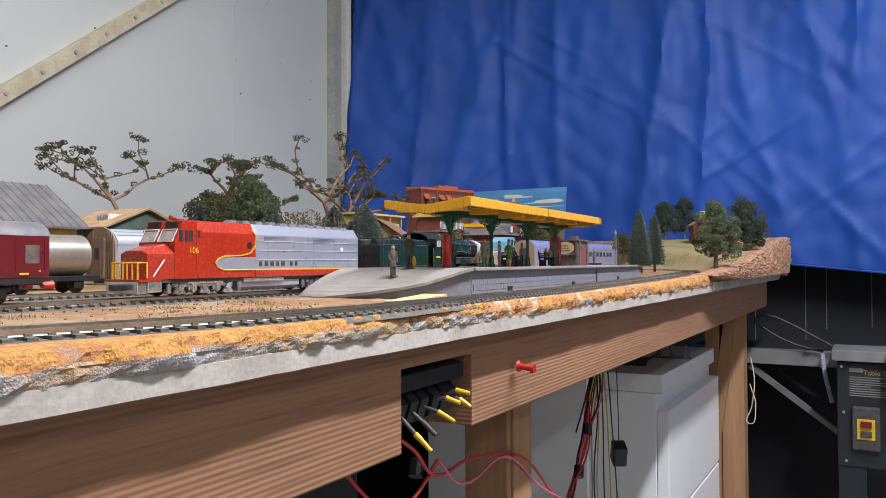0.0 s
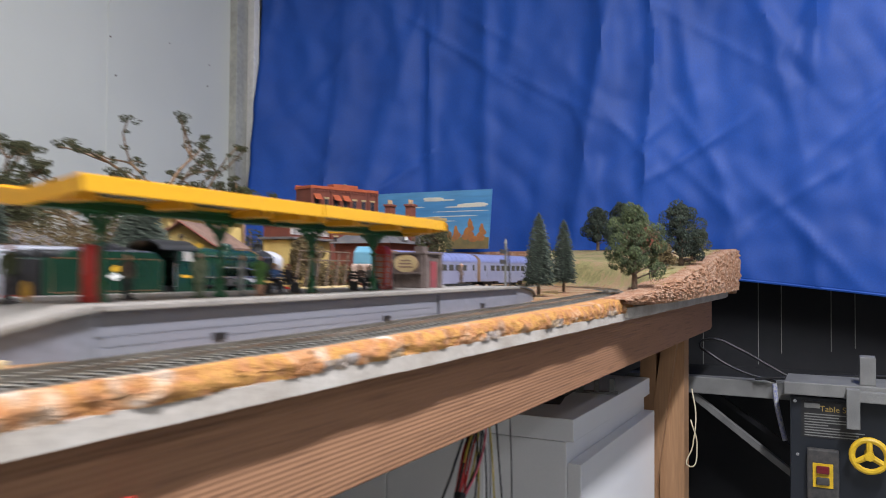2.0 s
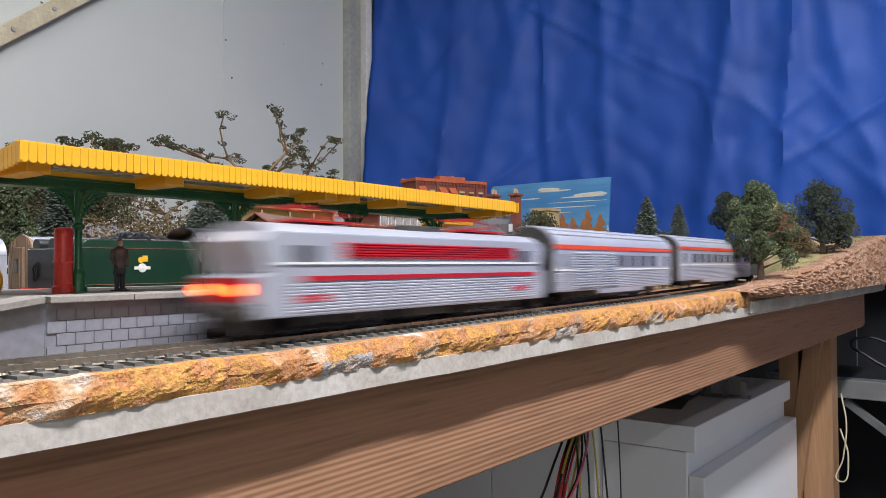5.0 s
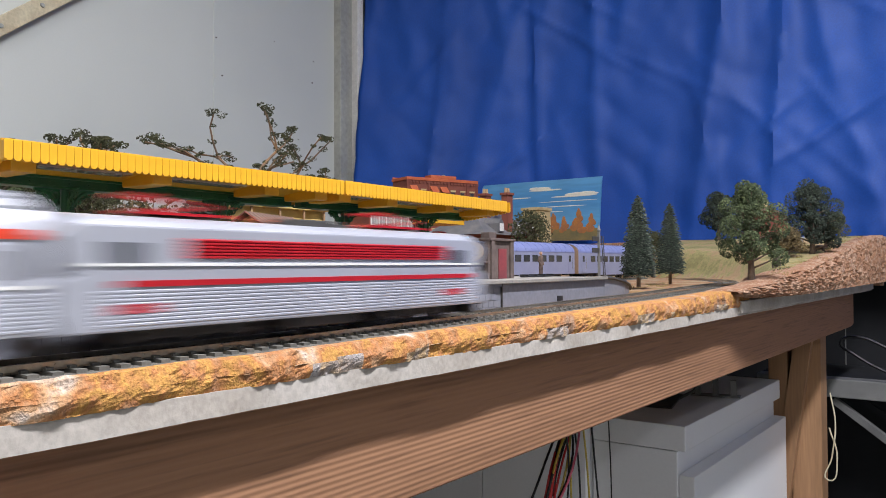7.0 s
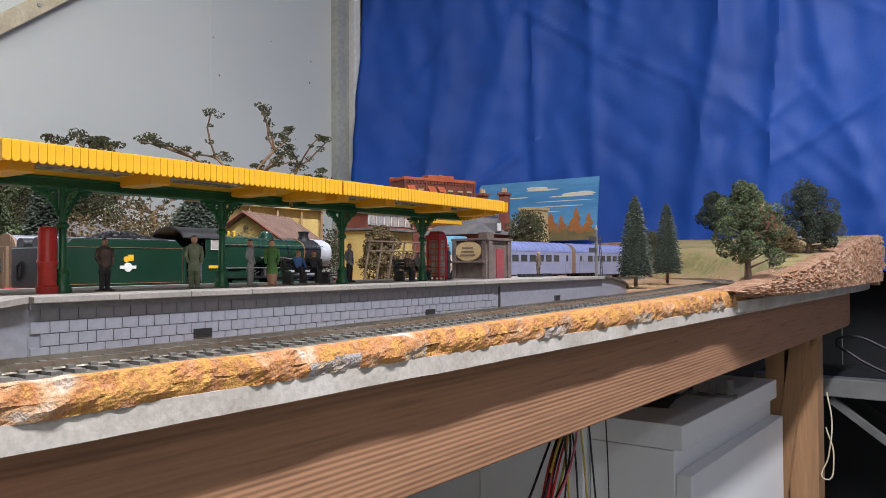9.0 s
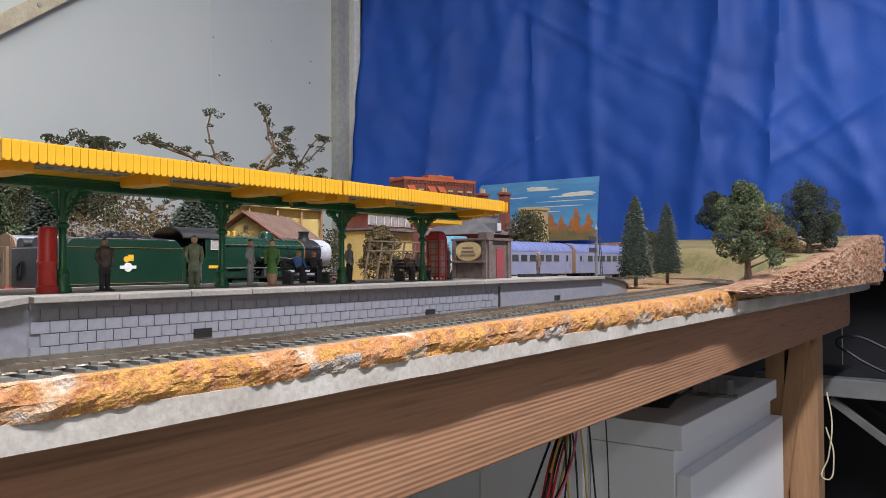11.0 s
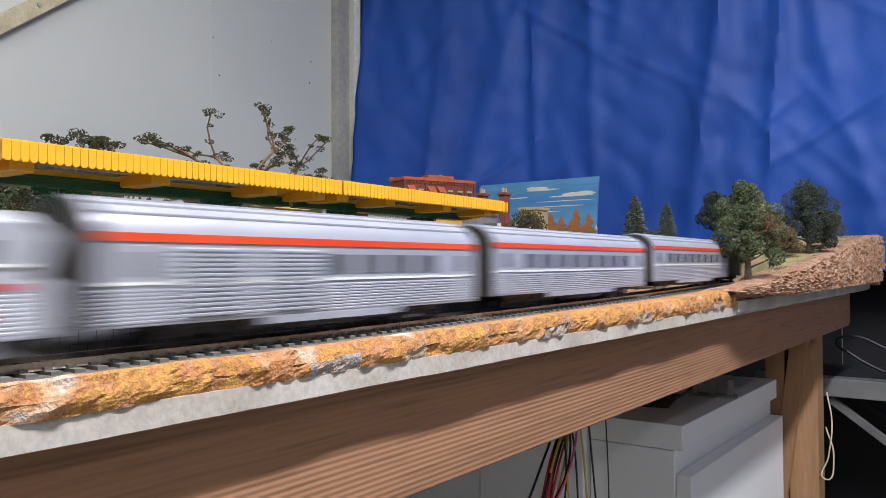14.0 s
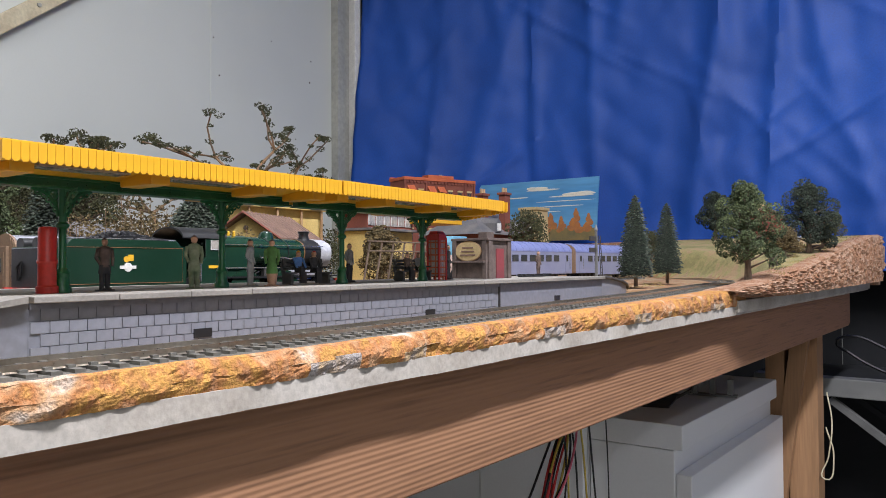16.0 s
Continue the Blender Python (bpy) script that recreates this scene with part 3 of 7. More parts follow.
def hill_face():
    """Torn foam cliff of the hill on its own board."""
    v, f = [], []
    ys = [1140 + 3 * k for k in range(302)]
    rows = 18
    for y in ys:
        e = lerp([(1140, -204), (1165, -196), (1200, -188), (1400, -184), (2045, -184)], y) + 3 * noise.noise(Vector((y / 30, 6, 0)))
        d = math.hypot(e - 6 - FAR_X, y - FAR_Y) - FAR_R if y > FAR_Y else 40
        top = lerp(RISE, y) + hill_height(e, y, max(d, 60)) + 1
        bot = lerp([(1140, 3), (1165, 0), (1300, -2), (2045, -1)], y)
        for r in range(rows + 1):
            w = r / rows
            bulge = 4 * math.sin(math.pi * w)
            v.append((e + bulge + 4.6 * noise.noise(Vector((y / 7, r * 0.9, 0))) + 3.4 * noise.noise(Vector((y / 3.4, r * 1.9, 4))) - 6 * (w > 0.95), y, bot + (top - bot) * w))
        v.append((e - 34, y, top - 2))
    m = rows + 2
    for j in range(len(ys) - 1):
        for i in range(m - 1):
            a = j * m + i
            f.append((a, a + 1, a + m + 1, a + m))
    solid("hill_face", (v, f), M_CLIFF, "torn brown foam face of the hill at the table end", "hill", kind="structure")
    # far end closing face and the loose board below
    solid("hill_end", prism([(-1100, -9), (-188, -9), (-190, 84), (-500, 86), (-1100, 80)], "y", 2035, 2048), M_CLIFF, "cut foam end of the layout", "hill", kind="structure", bevel=2)
    solid("hill_board", box(-320, -203, 1160, 2026, -15, -3), M_BOARD, "pale board under the hill overhanging the beam", "board", bevel=1)


# ---- track ----
def track(name, path, label):
    """Two rails on evenly spaced sleepers, joined into one length of track; path: x, y, z, heading."""
    t = thing(name, 0, 0, 0, 0, label, "track", "lines of the layout")
    ties = []
    for x, y, z, a in path:
        tie = moved(box(-15, 15, -1.7, 1.7, 0.2, 2.0), x, y, z, rz=a)
        ties.append(tie)
        for sx in (-8.25, 8.25):
            ties.append(moved(box(sx - 2.1, sx + 2.1, -1.2, 1.2, 2.0, 2.9), x, y, z, rz=a))
    part("sleeper_bed", join(*ties), M_TIE, t)["kind"] = "stuff"
    for sx in (-8.25, 8.25):
        pts = []
        for x, y, z, a in path[::3] + path[-1:]:
            c, s = math.cos(radians(a)), math.sin(radians(a))
            pts.append((x + c * sx, y + s * sx, z, c, s))
        v, f = [], []
        for x, y, z, c, s in pts:
            for du, dz in ((-1.1, 2.0), (1.1, 2.0), (0.4, 2.5), (0.5, 4.5), (-0.5, 4.5), (-0.4, 2.5)):
                v.append((x + c * du, y + s * du, z + dz))
        for j in range(len(pts) - 1):
            for i in range(6):
                f.append((6 * j + i, 6 * j + (i + 1) % 6, 6 * j + 6 + (i + 1) % 6, 6 * j + 6 + i))
        part("rail", (v, f), M_RAIL, t)
    bed, bf = [], []
    for x, y, z, a in path[::2]:
        c, s = math.cos(radians(a)), math.sin(radians(a))
        for du, dz in ((-18, -1.5), (-15, 0.8), (15, 0.8), (18, -1.5)):
            bed.append((x + c * du, y + s * du, z + dz + 0.3 * noise.noise(Vector((x / 3, y / 3, du)))))
    for j in range(len(path[::2]) - 1):
        for i in range(3):
            bf.append((4 * j + i, 4 * j + i + 1, 4 * j + 5 + i, 4 * j + 4 + i))
    part("ballast", (bed, bf), M_BALLAST, t)["kind"] = "stuff"
    return t


def straight(x0, y0, x1, y1, pitch=7.2):
    n = int(math.hypot(x1 - x0, y1 - y0) / pitch)
    a = math.degrees(math.atan2(y1 - y0, x1 - x0)) - 90
    return [(x0 + (x1 - x0) * k / n, y0 + (y1 - y0) * k / n, lerp(RISE, y0 + (y1 - y0) * k / n), a) for k in range(n + 1)]


TRACK2, TRACK3 = -408.0, -522.0


def tracks():
    path = []
    s = -(LEGS[4] + LEGS[3] * 0.6)
    while s < LEGS[0]:
        x, y, z = on_loop(s)
        x2, y2, _ = on_loop(s + 1)
        path.append((x, y, z, math.degrees(math.atan2(y2 - y, x2 - x)) - 90))
        s += 7.2
    track("running_line", path, "dark sectional track with steel rails along the table edge")
    track("station_line", straight(TRACK2, -300, TRACK2, 1000), "dark track behind the platform under standing trains")
    track("yard_line", straight(TRACK3, -300, TRACK3, 1090), "dark yard track under silver coaches")
    track("far_line", straight(-475, 1090, -475, 1560), "dark siding beyond the station")


# ---- platform ----
def plat_x(y):
    return -267 - 0.017 * (y - 587)


PLAT_TOP = 23.0
PLAT_Y0, PLAT_Y1, BLOCKS_Y1 = 515.0, 1000.0, 830.0
# front edge of the near ramp, curving in and down: x, y, z
RAMP = [(-265.8, 515, 23.0), (-269, 501, 20.6), (-275, 488, 17.0), (-284, 474, 12.6), (-298, 462, 9.3), (-318, 453, 6.2), (-342, 449, 3.4), (-362, 452, 1.6)]


def platform():
    t = thing("station_platform", 0, 0, 0, 0, "grey moulded station platform with block-work face and sloping ramps", "platform")
    lean = math.degrees(math.atan(0.017))
    # deck outline: front edge, far end, back edge
    def wall_part(name, y0, y1, proud, mat_):
        return part(name, prism([(plat_x(y0) + proud, y0), (plat_x(y1) + proud, y1), (plat_x(y1) - 3, y1), (plat_x(y0) - 3, y0)], "z", 0.5, PLAT_TOP - 2.0), mat_, t)
    wall_part("front_wall", PLAT_Y0, BLOCKS_Y1, 0, M_PLAT)
    wall_part("end_wall", BLOCKS_Y1 + 0.4, PLAT_Y1, 0.8, M_PLAT)
    part("end_seam", moved(box(0, 1.3, -0.5, 0.5, 1, PLAT_TOP - 2.2), plat_x(BLOCKS_Y1), BLOCKS_Y1), M_DARKGREY, t)
    deck = [(plat_x(PLAT_Y0) + 1, PLAT_Y0), (plat_x(PLAT_Y1) + 1, PLAT_Y1), (plat_x(PLAT_Y1) - 92, PLAT_Y1), (-387, PLAT_Y0)]
    part("deck", prism(deck, "z", PLAT_TOP - 2.0, PLAT_TOP), M_PLATTOP, t, "speckled grey-brown paving", bevel=0.4)
    n = 15
    for k in range(n):
        a, b = PLAT_Y0 + (PLAT_Y1 - PLAT_Y0) * k / n, PLAT_Y0 + (PLAT_Y1 - PLAT_Y0) * (k + 1) / n - 0.3
        part("edge_stone", prism([(plat_x(a) + 4.2, a), (plat_x(b) + 4.2, b), (plat_x(b) - 5, b), (plat_x(a) - 5, a)], "z", PLAT_TOP - 2.2, PLAT_TOP + 0.15), M_PLATTOP, t, bevel=0.3)
    part("bed_course", prism([(plat_x(PLAT_Y0) + 1.2, PLAT_Y0), (plat_x(PLAT_Y1) + 1.2, PLAT_Y1), (plat_x(PLAT_Y1) - 1, PLAT_Y1), (plat_x(PLAT_Y0) - 1, PLAT_Y0)], "z", PLAT_TOP - 4.4, PLAT_TOP - 2.2), M_PLAT, t, "recessed course under the edge stones")
    # near ramp: paving fan, curved wall and lip
    back = [(-387, 515, 23.0), (-387, 503, 20.6), (-387, 490, 17.0), (-387, 478, 12.6), (-387, 470, 9.3), (-387, 464, 6.2), (-387, 460, 3.4), (-387, 458, 1.6)]
    m = len(RAMP)
    v = [p for p in RAMP] + [p for p in back]
    part("ramp_paving", (v + [(x, y, -1) for x, y, z in v], [(i, i + 1, m + i + 1, m + i) for i in range(m - 1)] + [(2 * m + i, 3 * m + i, 3 * m + i + 1, 2 * m + i + 1) for i in range(m - 1)] + [(m - 1, 2 * m - 1, 4 * m - 1, 3 * m - 1)] + [(m + i, m + i + 1, 3 * m + i + 1, 3 * m + i) for i in range(m - 1)]), M_PLATTOP, t, "paved ramp down to the ground")
    w = [(x - 0.2, y, z - 1.8) for x, y, z in RAMP] + [(x - 0.2, y, -1) for x, y, z in RAMP]
    w += [(x - 3, y + 2, z) for x, y, z in w]
    part("ramp_wall", (w, [(i, i + 1, m + i + 1, m + i) for i in range(m - 1)] + [(2 * m + i, 2 * m + i + 1, i + 1, i) for i in range(m - 1)]), M_PLAT, t, "grey curved ramp wall")
    lip = [(x + 3.6, y - 1.6, z + 0.2) for x, y, z in RAMP] + [(x - 5, y + 2, z + 0.3) for x, y, z in RAMP]
    lip += [(x, y, z - 2.2) for x, y, z in lip]
    part("ramp_lip", (lip, [(i, i + 1, m + i + 1, m + i) for i in range(m - 1)] + [(2 * m + i, 3 * m + i, 3 * m + i + 1, 2 * m + i + 1) for i in range(m - 1)] + [(i, 2 * m + i, 2 * m + i + 1, i + 1) for i in range(m - 1)] + [(m + i, m + i + 1, 3 * m + i + 1, 3 * m + i) for i in range(m - 1)]), M_PLATTOP, t, "pale worn ramp edge")
    # far ramp, curving away from the line
    far = [(plat_x(PLAT_Y1) - 1, PLAT_Y1 + 0.4, PLAT_TOP), (-279, 1030, 21), (-284, 1065, 17.5), (-292, 1095, 13.5), (-303, 1122, 9)]
    m = len(far)
    f = far + [(-352, y, z) for x, y, z in far]
    f += [(x, y, 2) for x, y, z in f]
    quads = [(i, i + 1, m + i + 1, m + i) for i in range(m - 1)] + [(i, 2 * m + i, 2 * m + i + 1, i + 1) for i in range(m - 1)] + [(m + i, m + i + 1, 3 * m + i + 1, 3 * m + i) for i in range(m - 1)] + [(m - 1, 3 * m - 1, 4 * m - 1, 2 * m - 1), (0, m, 3 * m, 2 * m)]
    part("far_ramp", (f, quads), M_PLAT, t, "grey curved ramp at the far end")
    part("far_ramp_lip", tube([(x + 1, y, z) for x, y, z in far], 1.6, 6), M_DARKGREY, t)
    # block courses on the front wall, proud of the joints
    H, L, gap = 4.55, 7.0, 0.3
    bm_a = mesh_of("block", box(0, 0.5, 0, L - gap, 0, H - gap), M_BLOCK, 0.12)
    for row in range(4):
        y = PLAT_Y0 + 0.5 + (L / 2 if row % 2 else 0)
        while y < BLOCKS_Y1 - L:
            ob = new("block", bm_a)
            ob.parent = t
            ob.matrix_local = pose((plat_x(y) + 0.02) / 1000, y / 1000, (0.7 + row * H) / 1000, rz=lean)
            y += L
    for y in (583, 746, 911):
        part("drain_hole", moved(box(-1.0, 1.2, 0, 9, 2.6, 6.4), plat_x(y), y, 0.6 + 2.5 * (y > 900), rz=lean), M_BLACK, t, "black drain opening")


def canopy():
    """Two yellow butterfly canopy units on green columns."""
    W, top, dip = 74.0, 53.6, 5.0
    for k, (y0, y1, xa, xb, cols) in enumerate(((504, 670.7, -262.5, -265.8, (41, 121)), (671, 834, -265.0, -269.5, (40, 119)))):
        yaw = math.degrees(math.atan2(-(xb - xa), y1 - y0))
        L = math.hypot(y1 - y0, xb - xa)
        t = thing("platform_canopy", xa, y0, PLAT_TOP, yaw, "yellow plastic canopy with scalloped valance on green lattice columns", "canopy", "canopy units on the platform")

        def height(u):
            return top - dip * (1 - abs(u + W / 2) / (W / 2)) ** 0.8
        us = [-W * i / 12 for i in range(13)]
        part("roof", prism([(u, height(u)) for u in us] + [(u, height(u) - 1.8) for u in reversed(us)], "y", 0.5, L), M_YELLOW, t)
        # valance boards along both long edges and the open end
        n = int(L / 3.0)
        board = mesh_of("valance_board", prism([(0.1, 0.8), (0.1, 7.0), (2.9, 7.0), (2.9, 0.8), (2.1, 0), (0.9, 0)], "x", -0.7, 0.3), M_YELLOW)
        for side, x in ((0, 0.6), (1, -W - 0.2)):
            part("fascia", box(x - 0.7, x + 0.4, 0.3, L, top - 5.6, top + 0.9), M_YELLOW, t, bevel=0.2)
            for i in range(n):
                ob = new("valance_board", board)
                ob.parent = t
                ob.matrix_local = pose((x + 0.45) / 1000, i * L / n / 1000, (top - 6.6) / 1000)
        yy = 0.2 if k == 0 else L
        part("end_fascia", prism([(u, height(u) + 0.9) for u in us] + [(u, height(u) - 5.6) for u in reversed(us)], "y", yy - 0.5, yy + 0.5), M_YELLOW, t)
        m = int(W / 3.0)
        for i in range(m):
            u = -i * W / m
            ob = new("valance_board", board)
            ob.parent = t
            ob.matrix_local = pose(u / 1000, (yy - 0.6 if k == 0 else yy + 0.9) / 1000, (height(u - 1.5) - 6.6) / 1000, rz=-90)
        # yellow cross ribs over the girder, skylight strips between them
        ribs = (6, 62, 121, 154) if k == 0 else (4, 44, 101, 150)
        for yb in ribs:
            for side in (-1, 1):
                ua, ub, uc = (-7, 0, -30) if side > 0 else (-W + 7, 0, -W + 30)
                part("cross_rib", prism([(ua, height(ua) - 1.4), (uc, height(uc) - 1.4), (uc, 44.4), (ua, 44.4)], "y", yb, yb + 9), M_YELLOW, t, bevel=0.6)
        for ya, yb in zip(ribs, ribs[1:]):
            if yb - ya > 34:
                for u in (-19, -W + 19):
                    part("skylight", box(u - 5, u + 5, ya + 13, yb - 5, height(u) - 2.6, height(u) - 1.7), M_PALEGLASS, t, "pale glazed strip")
        part("girder", box(-W / 2 - 2.4, -W / 2 + 2.4, 3, L - 3, 43.0, height(-W / 2) - 1.6), M_GREEN, t, bevel=0.4)
        for z in (42.4, 46.2):
            part("girder_flange", box(-W / 2 - 4.2, -W / 2 + 4.2, 3, L - 3, z, z + 0.9), M_GREEN, t, bevel=0.2)
        for yb in range(10, int(L) - 8, 8):
            part("girder_stud", join(*[rod((-W / 2 + 2.2 * s, yb, 44.7), (-W / 2 + 3.0 * s, yb, 44.7), 0.6, 0.5, 6) for s in (-1, 1)]), M_GREEN, t)
        for yb in cols:
            c = part("column", lathe([(3.6, 0), (3.6, 2), (2.8, 3), (2.6, 7), (3.0, 8), (2.2, 9.5), (1.6, 10.5), (1.5, 26), (2.7, 27), (2.7, 28), (1.6, 29), (1.5, 43)], 14, -W / 2, yb), M_GREEN, t, smooth=True)
            for dx, dy in ((0, 1), (0, -1), (1, 0), (-1, 0)):
                def place(u, z):
                    return (-W / 2 + dx * u, yb + dy * u, z)
                arc = [place(2 + 10.5 * (1 - math.cos(q)), 31.2 + 10.8 * math.sin(q)) for q in [radians(a) for a in range(0, 91, 15)]]
                b = part("bracket", tube(arc, 0.65, 5), M_GREEN, c, "green lattice bracket")
                rings = [(3.9, 39.9, 1.8), (7.4, 40.3, 1.5), (10.3, 40.9, 1.0), (3.6, 36.5, 1.3), (5.9, 37.7, 0.9), (3.0, 33.9, 0.9)]
                lattice = [tube([place(u + r * math.cos(q), z + r * math.sin(q)) for q in [radians(a) for a in range(0, 361, 45)]], 0.42, 4) for u, z, r in rings]
                lattice.append(tube([place(2.2, 41.8), place(12.5, 42.3)], 0.5, 4))
                part("bracket_lattice", join(*lattice), M_GREEN, b)


# ---- rolling stock ----
def bogie_parts(t, yc, wheels, z=0, half=9.5, frame_mat=None, wheel_r=5.2, spread=None):
    frame_mat = frame_mat or M_DARKGREY
    span = spread or 24 * (wheels - 1)
    for sx in (-half, half):
        part("bogie_frame", join(box(sx - 0.9, sx + 0.9, yc - span / 2 - 6, yc + span / 2 + 6, 6.5, 9.2), *[box(sx - 1.6, sx + 1.6, yc - span / 2 + span * k / max(1, wheels - 1) - 3, yc - span / 2 + span * k / max(1, wheels - 1) + 3, 3.4, 8.5) for k in range(wheels)], *[box(sx - 1.9, sx + 1.9, yc - span / 2 + span * (k + 0.5) / max(1, wheels - 1) - 4, yc - span / 2 + span * (k + 0.5) / max(1, wheels - 1) + 4, 4.2, 7.4) for k in range(wheels - 1)]), frame_mat, t, bevel=0.25)
    for k in range(wheels):
        y = yc - span / 2 + span * k / max(1, wheels - 1)
        part("wheelset", join(rod((-8.9, y, wheel_r), (-6.6, y, wheel_r), wheel_r, wheel_r, 16), rod((8.9, y, wheel_r), (6.6, y, wheel_r), wheel_r, wheel_r, 16), rod((-9, y, wheel_r), (9, y, wheel_r), 1.2, 1.2, 8)), M_BLACK, t)


def roof_section(w, z0, z1, n=10):
    """Half-round roof from eaves z0 to crown z1."""
    return [(w * math.cos(math.pi * k / n), z0 + (z1 - z0) * math.sin(math.pi * k / n)) for k in range(n + 1)]


def corrugated(x, side, y0, y1, z0, z1, pitch, depth):
    """One ribbed sheet on the plane x, ribs along y; side: the way it faces."""
    out = []
    n = int((z1 - z0) / pitch)
    for k in range(n):
        z = z0 + k * pitch
        out += [(x, z), (x + side * depth, z + 0.2 * pitch), (x + side * depth, z + 0.6 * pitch), (x, z + 0.8 * pitch)]
    return prism(out + [(x - side * 0.4, z0 + n * pitch), (x - side * 0.4, z0)], "y", y0, y1)


def coach(name, L, label, body=None, roof=None, stripe=None, end=None, windows=True, glass=None, high=0, fluted=True, baggage=False, group="", skirts=True):
    """A bogie coach; y along it, z from the rail head."""
    body, roof, end, glass = body or M_SILVER, roof or M_SILVER, end or M_SILVER, glass or M_GLASS
    t = thing(name, 0, 0, 0, 0, label, "coach", group)
    w, h0, h1, top = 17.5, 8.5, 37, 49 + high
    side = [(-w, h0), (-w, h1), (w, h1), (w, h0)]
    part("body", prism(side, "y", -L / 2, L / 2), body, t, bevel=0.5)
    part("roof", prism([(w + 0.3, h1 - 0.4)] + roof_section(w + 0.3, h1, top), "y", -L / 2 + 0.3, L / 2 - 0.3), roof, t, smooth=True)
    if fluted:
        for sx in (-1, 1):
            part("fluting", corrugated(sx * w, sx, -L / 2 + 1, L / 2 - 1, h0 + 1.0, h0 + 12.4, 1.25, 0.26), body, t)
        for k in range(2, 9):
            a = math.pi * k / 10
            x, z = (w + 0.4) * math.cos(a), h1 + (top - h1) * math.sin(a)
            part("roof_rib", box(x - 0.4, x + 0.4, -L / 2 + 2, L / 2 - 2, z - 0.3, z + 0.45), roof, t)
    if stripe:
        for sx in (-1, 1):
            part("stripe", box(sx * w - 0.4, sx * w + 0.4, -L / 2 + 1, L / 2 - 1, h1 - 1.2, h1 + 1.6), stripe, t, "orange-red stripe along the eaves")
            part("belt_rail", box(sx * w - 0.5, sx * w + 0.5, -L / 2 + 1, L / 2 - 1, h1 - 15.2, h1 - 14.2), M_WHITE, t)
    if windows:
        lo, hi = h1 - 12.5, h1 - 4.5
        n = max(4, int((L - 70) / 19))
        span = L - 66
        for sx in (-1, 1):
            for k in range(n):
                y = -span / 2 + span * (k + 0.5) / n
                if baggage and y < 0:
                    continue
                part("window", box(sx * w - 0.35, sx * w + 0.35, y - 7, y + 7, lo, hi), glass, t, bevel=0.2)
            for y in (-L / 2 + 14, L / 2 - 14):
                part("door", box(sx * w - 0.3, sx * w + 0.3, y - 5, y + 5, h0 + 1.5, h1 - 2.5), body, t, bevel=0.2)
                part("door_window", box(sx * w - 0.45, sx * w + 0.45, y - 2.6, y + 2.6, lo, hi), glass, t)
                part("handrail", tube([(sx * (w + 0.9), y + 6.5, h0 + 6), (sx * (w + 0.9), y + 6.5, h1 - 8)], 0.35, 5), M_CHROME, t)
            if baggage:
                for y in (-L * 0.30, -L * 0.12):
                    part("baggage_door", corrugated(sx * (w + 0.3), sx, y - 15, y + 15, h0 + 2, h1 - 2.5, 1.7, 0.6), body, t, "ribbed sliding door")
    for sy in (-1, 1):
        part("end_wall", prism([(w - 0.5, h0)] + roof_section(w - 0.5, h1, top - 0.6) + [(-w + 0.5, h0)], "y", sy * (L / 2), sy * (L / 2 + 0.8)), end, t)
        part("gangway", box(-6, 6, sy * (L / 2 + 0.6), sy * (L / 2 + 3.2), h0 + 1, h1 - 1), M_DARKGREY, t, bevel=0.3)
        bogie_parts(t, sy * (L / 2 - 42), 2)
        part("coupling", box(-2, 2, sy * (L / 2 + 0.5), sy * (L / 2 + 6), 6.5, 8.5), M_BLACK, t)
    part("underframe", join(box(-13, 13, -L / 2 + 62, L / 2 - 62, 4.5, 8.6), box(-15, 15, -26, 18, 3.6, 8.6)), M_DARKGREY, t, bevel=0.5)
    if skirts:
        for sx in (-1, 1):
            part("skirt", box(sx * w - 0.6, sx * w + 0.2, -L / 2 + 66, L / 2 - 66, 6.0, h0 + 0.3), body, t)
    return t


